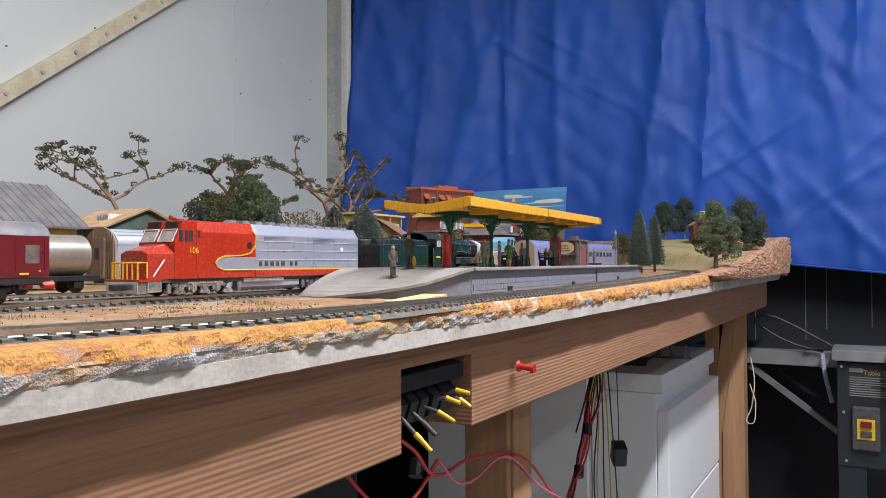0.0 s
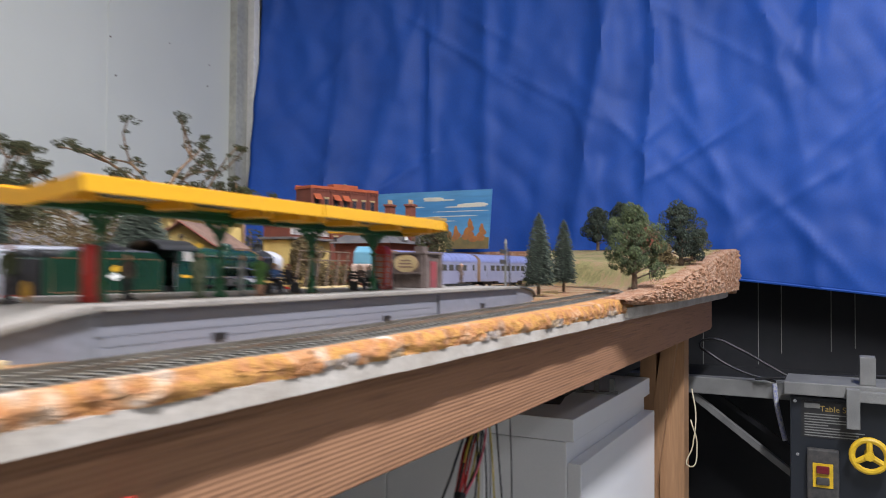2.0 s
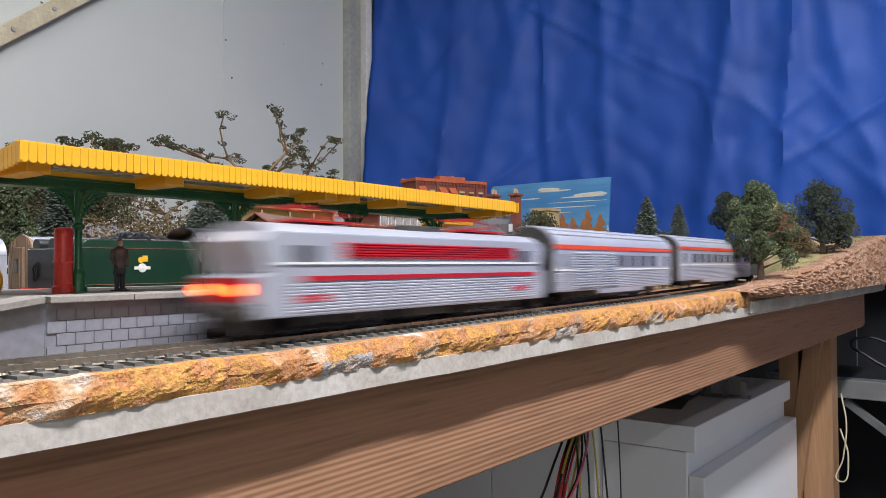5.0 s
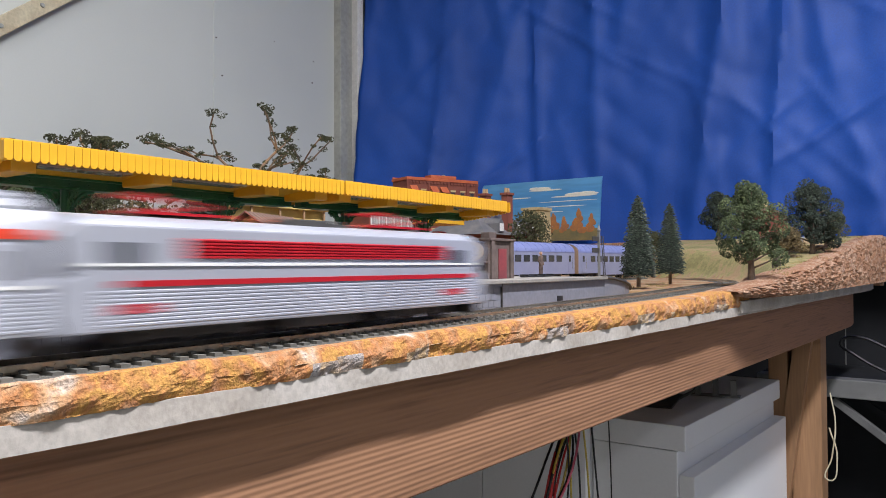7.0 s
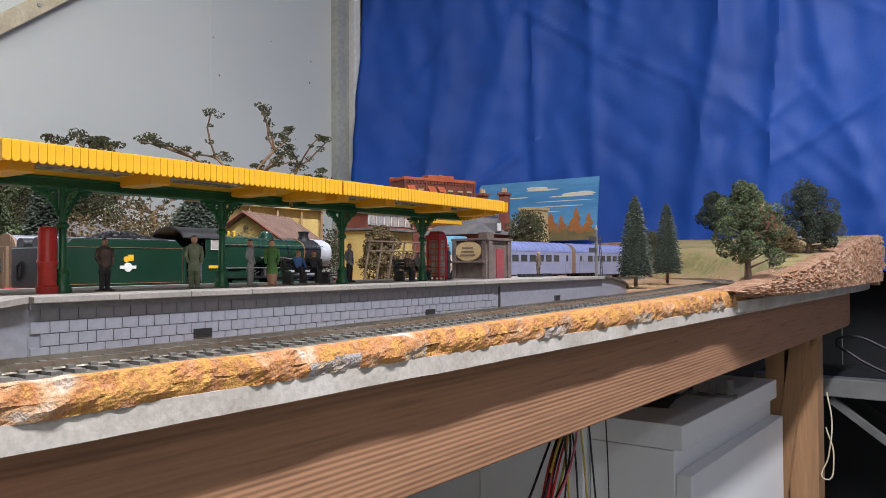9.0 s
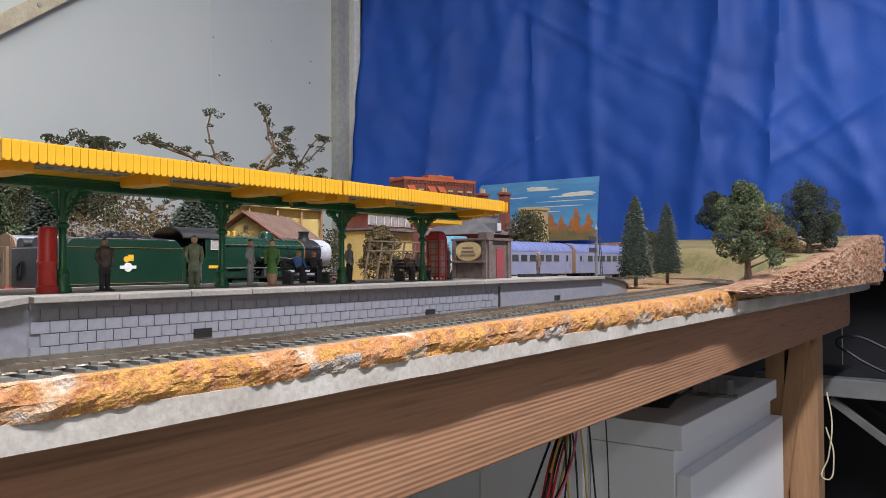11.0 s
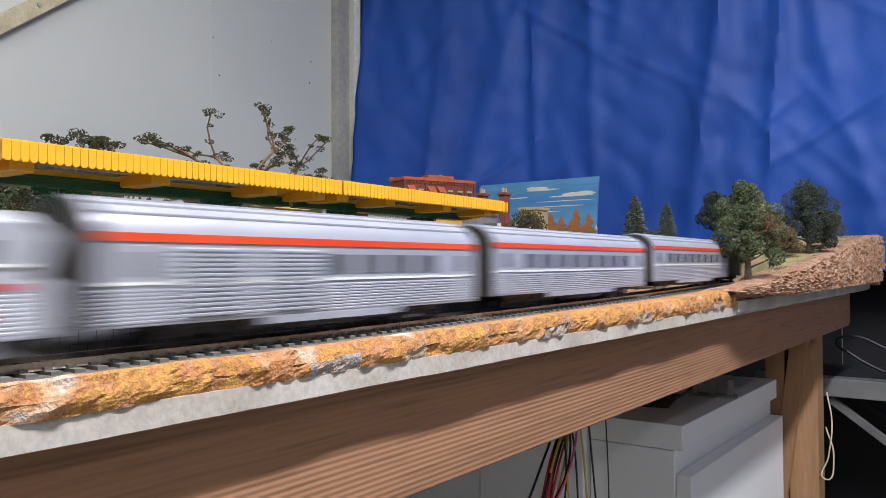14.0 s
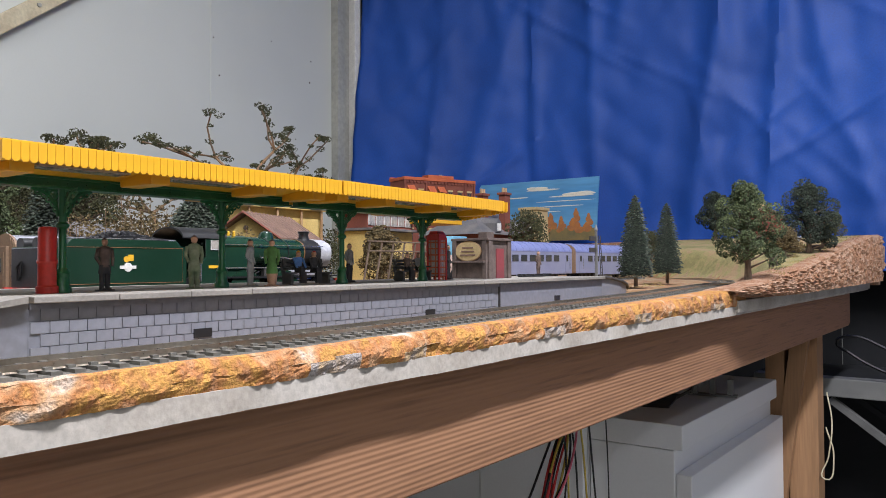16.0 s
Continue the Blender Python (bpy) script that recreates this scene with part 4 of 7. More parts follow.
def electric_loco(name, label, L=236, front=1, lamps="red"):
    """Electric locomotive with raked cabs, ribbed red side panel and pantographs; y forward at -y."""
    t = thing(name, 0, 0, 0, 0, label, "locomotive", "locomotives of the passing train")
    w, h0, h1, top = 17.0, 7.5, 34, 43
    out = [(-L / 2 + 3, h0), (-L / 2, h0 + 6), (-L / 2 + 1.0, 23.5), (-L / 2 + 6.5, 25), (-L / 2 + 1.5, 37), (-L / 2 + 7, 41), (L / 2 - 7, 41), (L / 2 - 1.5, 37), (L / 2 - 6.5, 25), (L / 2 - 1.0, 23.5), (L / 2, h0 + 6), (L / 2 - 3, h0)]
    part("body", prism(out, "x", -w, w), M_SILVER, t, bevel=0.8)
    part("roof", prism([(w - 2, 40.5)] + roof_section(w - 1.5, 40.4, top + 2.0, 8), "y", -L / 2 + 8, L / 2 - 8), M_SILVER, t, smooth=True)
    for sx in (-1, 1):
        part("side_panel", corrugated(sx * (w + 0.2), sx, -L / 2 + 48, L / 2 - 36, 30.5, 37.5, 1.15, 0.5), M_TRAINRED, t, "ribbed dark red upper panel")
        part("red_line", box(sx * w - 0.35, sx * w + 0.45, -L / 2 + 24, L / 2 - 12, 21.4, 23.4), M_TRAINRED, t, "thin red line")
        part("white_line", box(sx * w - 0.3, sx * w + 0.6, -L / 2 + 12, L / 2 - 10, 28.0, 28.9), M_WHITE, t)
        part("fluting", corrugated(sx * w, sx, -L / 2 + 20, L / 2 - 12, 9.0, 20.8, 1.3, 0.25), M_SILVER, t)
        for sy in (-1, 1):
            part("cab_window", box(sx * w - 0.2, sx * w + 0.35, sy * (L / 2 - 26) - 6, sy * (L / 2 - 26) + 6, 28.5, 35.5), M_GLASS, t, bevel=0.2)
            part("plate", box(sx * w - 0.2, sx * w + 0.4, sy * (L / 2 - 30) - 7, sy * (L / 2 - 30) + 7, 13, 16), M_TRAINRED, t)
    for sy in (-1, 1):
        e = sy * L / 2
        part("windscreen", prism([(e - sy * 6.9, 26.2), (e - sy * 2.5, 36.2), (e - sy * 3.4, 36.2), (e - sy * 7.4, 26.2)], "x", -13.5, 13.5), M_CABBROWN if sy < 0 else M_GLASS, t, "tinted windscreen")
        part("screen_pillar", prism([(e - sy * 6.5, 25.5), (e - sy * 1.8, 36.8), (e - sy * 3, 36.8), (e - sy * 7.4, 25.5)], "x", -1.0, 1.0), M_SILVER, t)
        part("nose_panel", box(-14.5, 14.5, min(e - sy * 0.6, e + sy * 0.35), max(e - sy * 0.6, e + sy * 0.35), 13.6, 23), M_TRAINRED, t, "red nose panel", bevel=0.2)
        lit = (M_LAMPRED if lamps == "red" else M_LAMPWHITE) if sy < 0 else M_GLASS
        for x in (-10, 10):
            part("lamp", rod((x, e, 18.5), (x, e + sy * 1.6, 18.5), 2.3, 2.0, 12), lit, t, "glowing lamp" if sy < 0 else "unlit lamp")
        part("buffer_beam", box(-15.5, 15.5, min(e - sy * 3, e + sy * 1.0), max(e - sy * 3, e + sy * 1.0), 7, 12), M_DARKGREY, t, bevel=0.4)
        for x in (-10, 10):
            part("buffer", join(rod((x, e + sy * 0.8, 10), (x, e + sy * 4, 10), 1.2, 1.2, 8), rod((x, e + sy * 4, 10), (x, e + sy * 4.8, 10), 2.5, 2.5, 12)), M_DARKGREY, t)
        part("snow_plough", box(-13, 13, min(e - sy * 6, e - sy * 2), max(e - sy * 6, e - sy * 2), 2.2, 7.2), M_DARKGREY, t, bevel=0.4)
        bogie_parts(t, sy * (L / 2 - 55), 3, half=11.5, wheel_r=6.2, spread=46)
        part("pantograph", join(tube([(-6, sy * 62 - 20, 46.5), (-6, sy * 62 + 16, 49.5), (-4, sy * 62 - 18, 52)], 0.5, 5), tube([(6, sy * 62 - 20, 46.5), (6, sy * 62 + 16, 49.5), (4, sy * 62 - 18, 52)], 0.5, 5), tube([(-11, sy * 62 - 18, 52), (11, sy * 62 - 18, 52)], 0.7, 5), box(-7, 7, sy * 62 - 21, sy * 62 + 17, 45.6, 46.6)), M_TRAINRED, t, "folded pantograph")
        for y in (20, 34):
            part("insulator", lathe([(1.4, 44.5), (0.8, 45.3), (1.4, 46), (0.8, 46.8), (1.2, 47.6)], 8, 0, sy * y), M_BRICKTOP, t)
    part("roof_box", join(box(-8, 8, -14, 14, 44, 47), box(-5, 5, 17, 26, 44, 46)), M_DARKGREY, t, bevel=0.5)
    part("underframe", join(box(-14, 14, -20, 20, 3.4, 8.2)), M_DARKGREY, t, bevel=0.6)
    return t


# ---- standing trains ----
def text_part(body, size, x, y, z, rx, ry, rz, material, parent, label):
    """Raised lettering as a mesh, size in mm."""
    cu = bpy.data.curves.new("lettering", "FONT")
    cu.body, cu.size, cu.extrude = body, size / 1000, 0.00012
    tmp = bpy.data.objects.new("lettering", cu)
    me = bpy.data.meshes.new_from_object(tmp)
    bpy.data.objects.remove(tmp)
    me.materials.clear()
    me.materials.append(material)
    ob = new("lettering", me)
    ob.parent = parent
    ob.matrix_local = pose(x / 1000, y / 1000, z / 1000, rx, ry, rz)
    ob["label"] = label
    return ob


def diesel():
    """Red and silver cowl diesel; cab towards -y."""
    t = thing("diesel_locomotive", TRACK2, 436, 5.5, 0, "red and silver cowl diesel locomotive with yellow trim and chrome trucks", "locomotive")
    L, w = 228, 17.5
    y0, yc = -118, -24
    cowl = [(w, 12), (w, 44), (w - 5, 52), (-w + 5, 52), (-w, 44), (-w, 12)]
    part("cowl", prism(cowl, "y", yc, 114), M_LILACSILVER, t, "lilac-silver cowl", bevel=0.5)
    part("cowl_front", prism([(w, 12), (w, 44.2), (w - 5, 52.2), (-w + 5, 52.2), (-w, 44.2), (-w, 12)], "y", y0 + 34, yc - 0.2), M_LOCORED, t, "bright red forward cowl", bevel=0.5)
    # raked cab front and nose
    cab = [(y0 + 34, 12), (y0 + 34, 52), (y0 + 21, 52), (y0 + 19, 46), (y0 + 13.5, 36.5), (y0 + 13.5, 12)]
    part("cab", prism(cab, "x", -w, w), M_LOCORED, t, bevel=0.6)
    nose = [(-w, 12), (-w, 29), (-10, 36), (10, 36), (w, 29), (w, 12)]
    v = [(x, y0 + 13.4, z) for x, z in nose] + [(x * 0.72, y0 - 6, min(z, 31)) for x, z in nose]
    n = len(nose)
    part("nose", (v, [(i, (i + 1) % n, n + (i + 1) % n, n + i) for i in range(n)] + [tuple(range(n - 1, -1, -1)), tuple(range(n, 2 * n))]), M_LOCORED, t, "blunt red nose", bevel=0.5)
    for sx in (-1, 1):
        part("windscreen", prism([(y0 + 13.0, 37.5), (y0 + 17.6, 45.2), (y0 + 18.6, 45.2), (y0 + 14, 37.5)], "x", min(sx * 2, sx * 15), max(sx * 2, sx * 15)), M_PALEGLASS, t)
        part("screen_rim", tube([(sx * 1.6, y0 + 12.7, 37.2), (sx * 15.6, y0 + 12.7, 37.2), (sx * 15.6, y0 + 17.4, 45.6), (sx * 1.6, y0 + 17.4, 45.6), (sx * 1.6, y0 + 12.7, 37.2)], 0.4, 4), M_WHITE, t)
        part("number_board", box(min(sx * 3, sx * 14), max(sx * 3, sx * 14), y0 + 18.6, y0 + 21.6, 47, 51), M_BLACK, t)
        for ya, yb in ((17.5, 20.5), (22.5, 25), (26, 29.5), (34, 36.5)):
            part("cab_window", box(sx * w - 0.35, sx * w + 0.35, y0 + ya, y0 + yb, 37.5 if ya < 33 else 40, 45), M_GLASS, t)
        part("door", join(box(sx * w - 0.3, sx * w + 0.3, y0 + 33, y0 + 38, 16, 46)), M_LOCORED, t, bevel=0.2)
        # warbonnet sweep: silver panel in the red with yellow edging, and stripes to the rear
        sweep = [(y0 + 60, 18), (y0 + 54, 20), (y0 + 52, 22.5), (y0 + 54, 25), (y0 + 60, 27), (yc, 27), (yc, 18)]
        part("silver_panel", prism(sweep, "x", min(sx * w, sx * (w + 0.3)), max(sx * w, sx * (w + 0.3))), M_LILACSILVER, t)
        edge = [(sx * (w + 0.3), y, z) for y, z in ((yc, 17.6), (y0 + 60, 17.6), (y0 + 53.5, 19.6), (y0 + 51.2, 22.5), (y0 + 53.5, 25.4), (y0 + 60, 27.5), (yc - 16, 28), (yc - 6, 30), (yc - 1, 35), (yc, 43), (yc - 5, 47.5))]
        part("yellow_edging", tube(edge, 0.5, 5), M_LINE, t)
        part("red_stripe", box(sx * w - 0.3, sx * w + 0.3, yc, 113.6, 12.4, 17.0), M_LOCORED, t)
        part("yellow_stripe", box(sx * w - 0.3, sx * w + 0.4, yc, 113.6, 17.2, 18.2), M_LINE, t)
        for z in (25, 32, 39):
            part("panel_bead", box(sx * w - 0.2, sx * w + 0.35, yc + 2, 112, z, z + 0.6), M_SILVERBRIGHT, t)
        for y in (-60, -40, -10, 22, 48, 78, 98):
            part("panel_seam", box(sx * w - 0.2, sx * w + 0.25, y, y + 0.4, 18.5, 43.5), M_LILACSILVER if y > yc else M_LOCORED, t)
        part("porthole", rod((sx * w, yc - 7, 36), (sx * (w + 0.5), yc - 7, 36), 2.4, 2.4, 12), M_BLACK, t)
        part("porthole", rod((sx * w, 88, 34), (sx * (w + 0.5), 88, 34), 2.0, 2.0, 12), M_WHITE, t)
        for y, ly in ((yc + 10, 26), (yc + 64, 40)):
            part("grille", join(*[box(sx * w - 0.2, sx * (w) + 0.5, y, y + ly, 39.8 + k * 0.9, 40.3 + k * 0.9) for k in range(4)]), M_LILACSILVER, t)
        # name on the side as plain dark bars
        yy = yc + 4
        for k, wd in enumerate((4.5, 5, 5, 4.5, 5, 0, 4.2, 4.2)):
            if wd:
                part("name_bar", box(sx * w - 0.2, sx * w + 0.32, yy, yy + wd - 1.2, 20.4, 23.8), M_DARKGREY, t, "dark letter-sized bar")
            yy += wd + 1.8 if wd else 4
        text_part("106", 6.0, sx * (w + 0.35), y0 + (26 if sx > 0 else 38), 29.5, 90, 0, 90 if sx > 0 else -90, M_LINE, t, "yellow road number")
        rail = [(sx * 15, y0 - 8, 13), (sx * 15, y0 - 8, 23), (sx * 12, y0 - 13, 23), (sx * 1, y0 - 13, 23)]
        part("handrail", tube(rail, 0.7, 6), M_LINE, t, "yellow front handrail")
        for x in (2, 7, 12):
            part("handrail_post", tube([(sx * x, y0 - 13, 12), (sx * x, y0 - 13, 23)], 0.6, 6), M_LINE, t)
        part("grab_iron", tube([(sx * 16.5, y0 - 4, 14), (sx * 17, y0 + 5, 25)], 0.5, 5), M_WHITE, t)
        part("rear_handrail", tube([(sx * 14, 116.5, 9), (sx * 14, 116.5, 24), (sx * 8, 116.5, 24)], 0.5, 5), M_LINE, t)
    part("front_deck", box(-16, 16, y0 - 15, y0 + 6, 10.5, 12.2), M_LOCORED, t, bevel=0.3)
    part("pilot", join(box(-15, 15, y0 - 16, y0 - 8, 2.5, 10.6), box(-16, 16, y0 - 8, y0 + 4, 3.5, 10.6)), M_CHROME, t, bevel=0.8)
    part("coupler", box(-2.5, 2.5, y0 - 24, y0 - 14, 5, 9), M_BLACK, t, bevel=0.5)
    part("sill", box(-16, 16, y0 + 4, 114, 9.5, 12), M_DARKGREY, t)
    part("fuel_tank", prism([(15, 11), (15, 5), (11, 2.6), (-11, 2.6), (-15, 5), (-15, 11)], "y", -40, 32), M_LILACSILVER, t, "silver fuel tank", bevel=0.6)
    part("air_tank", join(rod((15, -36, 10), (15, 10, 10), 2.2, 2.2, 10), rod((-15, -36, 10), (-15, 10, 10), 2.2, 2.2, 10)), M_CHROME, t, smooth=True)
    for yb in (-74, 70):
        bogie_parts(t, yb, 3, half=13, frame_mat=M_CHROME, wheel_r=6, spread=46)
        for sx in (-1, 1):
            for k in (-23, 0, 23):
                part("axle_box", join(rod((sx * 13, yb + k, 6), (sx * 16, yb + k, 6), 3.2, 2.6, 8), box(sx * 14 - 1, sx * 14 + 1, yb + k - 4.5, yb + k + 4.5, 1.8, 4)), M_CHROME, t)
        for sx in (-1, 1):
            for k in (-34, -11.5, 11.5, 34):
                part("spring", join(*[rod((sx * 15, yb + k, 3.2 + 1.3 * q), (sx * 15, yb + k, 3.9 + 1.3 * q), 2.2, 2.2, 10) for q in range(4)], rod((sx * 15, yb + k, 2.4), (sx * 15, yb + k, 9), 1.2, 1.2, 8)), M_CHROME, t)
            part("brake_cylinder", rod((sx * 14.5, yb - 17, 9.6), (sx * 14.5, yb + 17, 9.6), 1.6, 1.6, 10), M_CHROME, t, smooth=True)
    for k in range(8):
        y = yc - 8 + 15 * k
        part("roof_fan", join(rod((0, y, 52), (0, y, 54.5), 6, 6, 14), rod((0, y, 54.5), (0, y, 55.2), 4, 4, 10)), M_CHROME, t, smooth=True)
    part("roof_vents", join(*[box(x - 3, x + 3, 10 + 12 * k, 18 + 12 * k, 50, 53.5) for k in range(8) for x in (-10, 10)]), M_LILACSILVER, t)
    part("horn", join(rod((6, y0 + 28, 52.5), (6, y0 + 20, 54), 0.6, 1.6, 8), box(3, 9, y0 + 26, y0 + 30, 51.5, 53)), M_LOCORED, t)
    t.matrix_world = at_mm(TRACK2, 435.5, 5.5) @ Matrix.Diagonal((1, 0.917, 0.97, 1))
    return t


def steam_loco():
    """Green tender engine, smokebox towards +y."""
    t = thing("steam_locomotive", TRACK2 - 4, 693, 6.5, 0, "lined dark green steam locomotive with silver smokebox front", "locomotive")
    w = 16.5
    # tender
    ty0, ty1 = -112, -24
    side = [(ty0, 9), (ty0, 32), (ty0 + 12, 32), (ty0 + 17, 37.5), (ty1 - 7, 37.5), (ty1 - 4, 33.5), (ty1, 32.5), (ty1, 9)]
    part("tender_tank", prism(side, "x", -w, w), M_LOCOGREEN, t, "dark green tender with lined panel", bevel=0.5)
    for sx in (-1, 1):
        a, b, c, d = ty0 + 6, ty1 - 3, 12, 32
        part("tender_lining", tube([(sx * (w + 0.15), a, c), (sx * (w + 0.15), b, c), (sx * (w + 0.15), b, d), (sx * (w + 0.15), a, d), (sx * (w + 0.15), a, c)], 0.2, 4), M_LINING, t, "thin orange and cream lining")
        part("crest", join(rod((sx * w, -63, 21), (sx * (w + 0.3), -63, 21), 2.6, 2.6, 12), box(sx * (w + 0.15) - 0.25, sx * (w + 0.15) + 0.25, -68, -58, 20.1, 21.9)), M_WHITE, t, "white and gold crest")
        part("crest_lion", join(rod((sx * w, -64, 25.5), (sx * (w + 0.3), -64, 25.5), 1.8, 1.8, 8), box(sx * (w + 0.15) - 0.2, sx * (w + 0.15) + 0.2, -63, -59.6, 24.5, 28)), M_LINE, t)
        part("tender_frame", box(sx * 13 - 1, sx * 13 + 1, ty0 + 3, ty1 - 2, 4.5, 9.2), M_BLACK, t)
        part("footplate_edge", box(sx * (w + 0.4) - 0.3, sx * (w + 0.4) + 0.3, ty0, 108, 8.4, 9.6), M_BLACK, t)
    rnd = random.Random(4)
    coal = []
    for _ in range(420):
        u, x = rnd.random(), rnd.uniform(-12, 12)
        y = ty0 + 28 + 56 * u
        h = 36 + 7.5 * math.sin(math.pi * min(1, u * 1.05)) * (1 - (x / 16) ** 2)
        coal.append(moved(box(-1.2, 1.2, -1, 1, -0.9, 0.9), x, y, h + rnd.uniform(-1, 0.8), rnd.uniform(0, 180), rnd.uniform(0, 180)))
    part("coal", join(*coal), M_COAL, t, "heap of black coal")["kind"] = "stuff"
    part("coal_bed", prism([(ty0 + 20, 32), (ty0 + 28, 37), (ty0 + 52, 42), (ty1 - 14, 40), (ty1 - 8, 34)], "x", -12, 12), M_COAL, t)
    part("water_tank", join(*[rod((x, ty0 + 1, 34), (x, ty0 + 26, 34), 4.4, 4.4, 12) for x in (-9, 9)]), M_BLACK, t, smooth=True)
    part("tender_rear", join(box(-15, 15, ty0 - 0.8, ty0, 10, 31), *[box(-15, 15, ty0 - 1.2, ty0 - 0.8, z, z + 0.6) for z in (16, 22)], tube([(-6, ty0 - 1.5, 14), (-7, ty0 - 1.6, 21), (-2, ty0 - 1.6, 24), (-3, ty0 - 1.6, 16)], 0.6, 5)), M_BLACK, t)
    part("buffer_beam", join(box(-15.5, 15.5, ty0 - 2.5, ty0 - 0.9, 6.5, 10.5), *[rod((x, ty0 - 2, 8.5), (x, ty0 - 7, 8.5), 2.0, 2.4, 10) for x in (-10.5, 10.5)]), M_RED, t, "red buffer beam")
    for k in range(3):
        part("tender_wheelset", join(rod((-8.8, ty0 + 16 + 30 * k, 6), (-6.6, ty0 + 16 + 30 * k, 6), 6, 6, 16), rod((8.8, ty0 + 16 + 30 * k, 6), (6.6, ty0 + 16 + 30 * k, 6), 6, 6, 16)), M_BLACK, t)
    # cab: sides with cut-out, arched roof
    cy0, cy1 = -22, 4
    for sx in (-1, 1):
        part("cab_side", prism([(cy0 + 8, 9), (cy0 + 8, 24), (cy0 + 12, 27), (cy0 + 12, 42), (cy1, 42), (cy1, 9)], "x", min(sx * w, sx * (w - 1)), max(sx * w, sx * (w - 1))), M_LOCOGREEN, t, bevel=0.2)
        part("cab_window", box(sx * w - 0.4, sx * w + 0.3, cy0 + 16, cy1 - 3, 32, 39), M_PALEGLASS, t)
        part("window_rim", tube([(sx * (w + 0.3), cy0 + 15.6, 31.6), (sx * (w + 0.3), cy1 - 2.6, 31.6), (sx * (w + 0.3), cy1 - 2.6, 39.4), (sx * (w + 0.3), cy0 + 15.6, 39.4), (sx * (w + 0.3), cy0 + 15.6, 31.6)], 0.35, 4), M_WHITE, t)
        part("number_bar", box(sx * w - 0.2, sx * w + 0.25, cy0 + 14, cy1 - 4, 20, 21.8), M_LINE, t, "small yellow number bar")
        part("cab_handrail", tube([(sx * (w + 0.4), cy0 + 8, 12), (sx * (w + 0.4), cy0 + 8, 30)], 0.35, 5), M_CHROME, t)
    part("cab_front", prism([(-w, 9), (-w, 42)] + [(-x, z) for x, z in roof_section(w, 42, 47.6)] + [(w, 9)], "y", cy1 - 1.2, cy1), M_LOCOGREEN, t)
    roof = roof_section(w + 0.8, 41.5, 48.6, 12)
    part("cab_roof", prism(roof + [(x * 0.95, z - 1.0) for x, z in reversed(roof)], "y", cy0 - 5, cy1 + 1.5), M_BLACK, t, "black arched cab roof", smooth=True)
    # boiler, tapered firebox, smokebox
    part("firebox", prism([(-13, 14), (-13, 34)] + [(-x, z) for x, z in roof_section(13, 34, 44.5)] + [(13, 14)], "y", cy1, 30), M_LOCOGREEN, t, smooth=True)
    part("boiler", rod((0, 30, 31), (0, 78, 31), 13, 12, 24), M_LOCOGREEN, t, "glossy dark green boiler", smooth=True)
    for y in (30, 46, 62, 77.5):
        part("boiler_band", rod((0, y, 31), (0, y + 0.9, 31), 13.3 - (y - 30) * 0.02, 13.25 - (y - 30) * 0.02, 24), M_LINING if y in (30, 77.5) else M_BLACK, t)
    part("smokebox", rod((0, 78.6, 31), (0, 94, 31), 12.4, 12.4, 24), M_BLACK, t, smooth=True)
    part("smokebox_front", join(rod((0, 94, 31), (0, 105, 31), 12.7, 12.3, 28), rod((0, 105, 31), (0, 107, 31), 12.3, 10.0, 28), rod((0, 107, 31), (0, 109, 31), 8.5, 6, 20)), M_SILVERBRIGHT, t, "silver-white smokebox front", smooth=True)
    part("chimney", lathe([(4.6, 42), (3.8, 44), (3.6, 47), (4.5, 49), (4.2, 49.4)], 14, 0, 88), M_BLACK, t, smooth=True)
    part("dome", lathe([(5.5, 42), (5.2, 45), (4, 47.3), (1.5, 48.3)], 14, 0, 52), M_LOCOGREEN, t, smooth=True)
    for sx in (-1, 1):
        for ya, za, yb, zb in ((4, 20, 92, 20), (36, 27, 76, 24.5), (60, 12, 104, 16)):
            part("pipe", tube([(sx * 13.8, ya, za), (sx * 13.8, (ya + yb) / 2, za), (sx * 13.2, yb, zb)], 0.55, 6), M_CHROME, t)
        for k in range(7):
            part("handrail_knob", rod((sx * 12.4, 10 + 13 * k, 36), (sx * 14.2, 10 + 13 * k, 36), 0.5, 0.6, 6), M_CHROME, t)
        part("reversing_gear", join(box(min(sx * 12, sx * 15), max(sx * 12, sx * 15), 38, 46, 14, 19), rod((sx * 14, 46, 17), (sx * 14, 70, 15), 0.7, 0.7, 6)), M_DARKGREY, t)
        part("tender_rail", tube([(sx * (w - 1), ty0 + 14, 38.4), (sx * (w - 1), ty1 - 8, 38.4)], 0.45, 5), M_CHROME, t)
    part("safety_valves", join(*[lathe([(1, 43.5), (1, 47), (0.6, 47.5)], 8, x, 22) for x in (-3, 3)]), M_LINE, t)
    for sx in (-1, 1):
        part("boiler_handrail", tube([(sx * 13.6, cy1, 36), (sx * 13.4, 95, 36)], 0.35, 5), M_CHROME, t)
        part("running_plate", box(min(sx * 8, sx * 16.5), max(sx * 8, sx * 16.5), cy1, 108, 13.5, 14.6), M_BLACK, t)
        part("splasher", join(*[rod((sx * 10, y, 12), (sx * 15.5, y, 12), 12.5, 12.5, 20) for y in (22, 56)]), M_LOCOGREEN, t)
        part("cylinder", rod((sx * 13, 84, 9), (sx * 13, 102, 9), 5, 5, 14), M_BLACK, t, smooth=True)
        part("coupling_rod", box(sx * 12 - 0.6, sx * 12 + 0.6, 20, 60, 7, 8.8), M_CHROME, t)
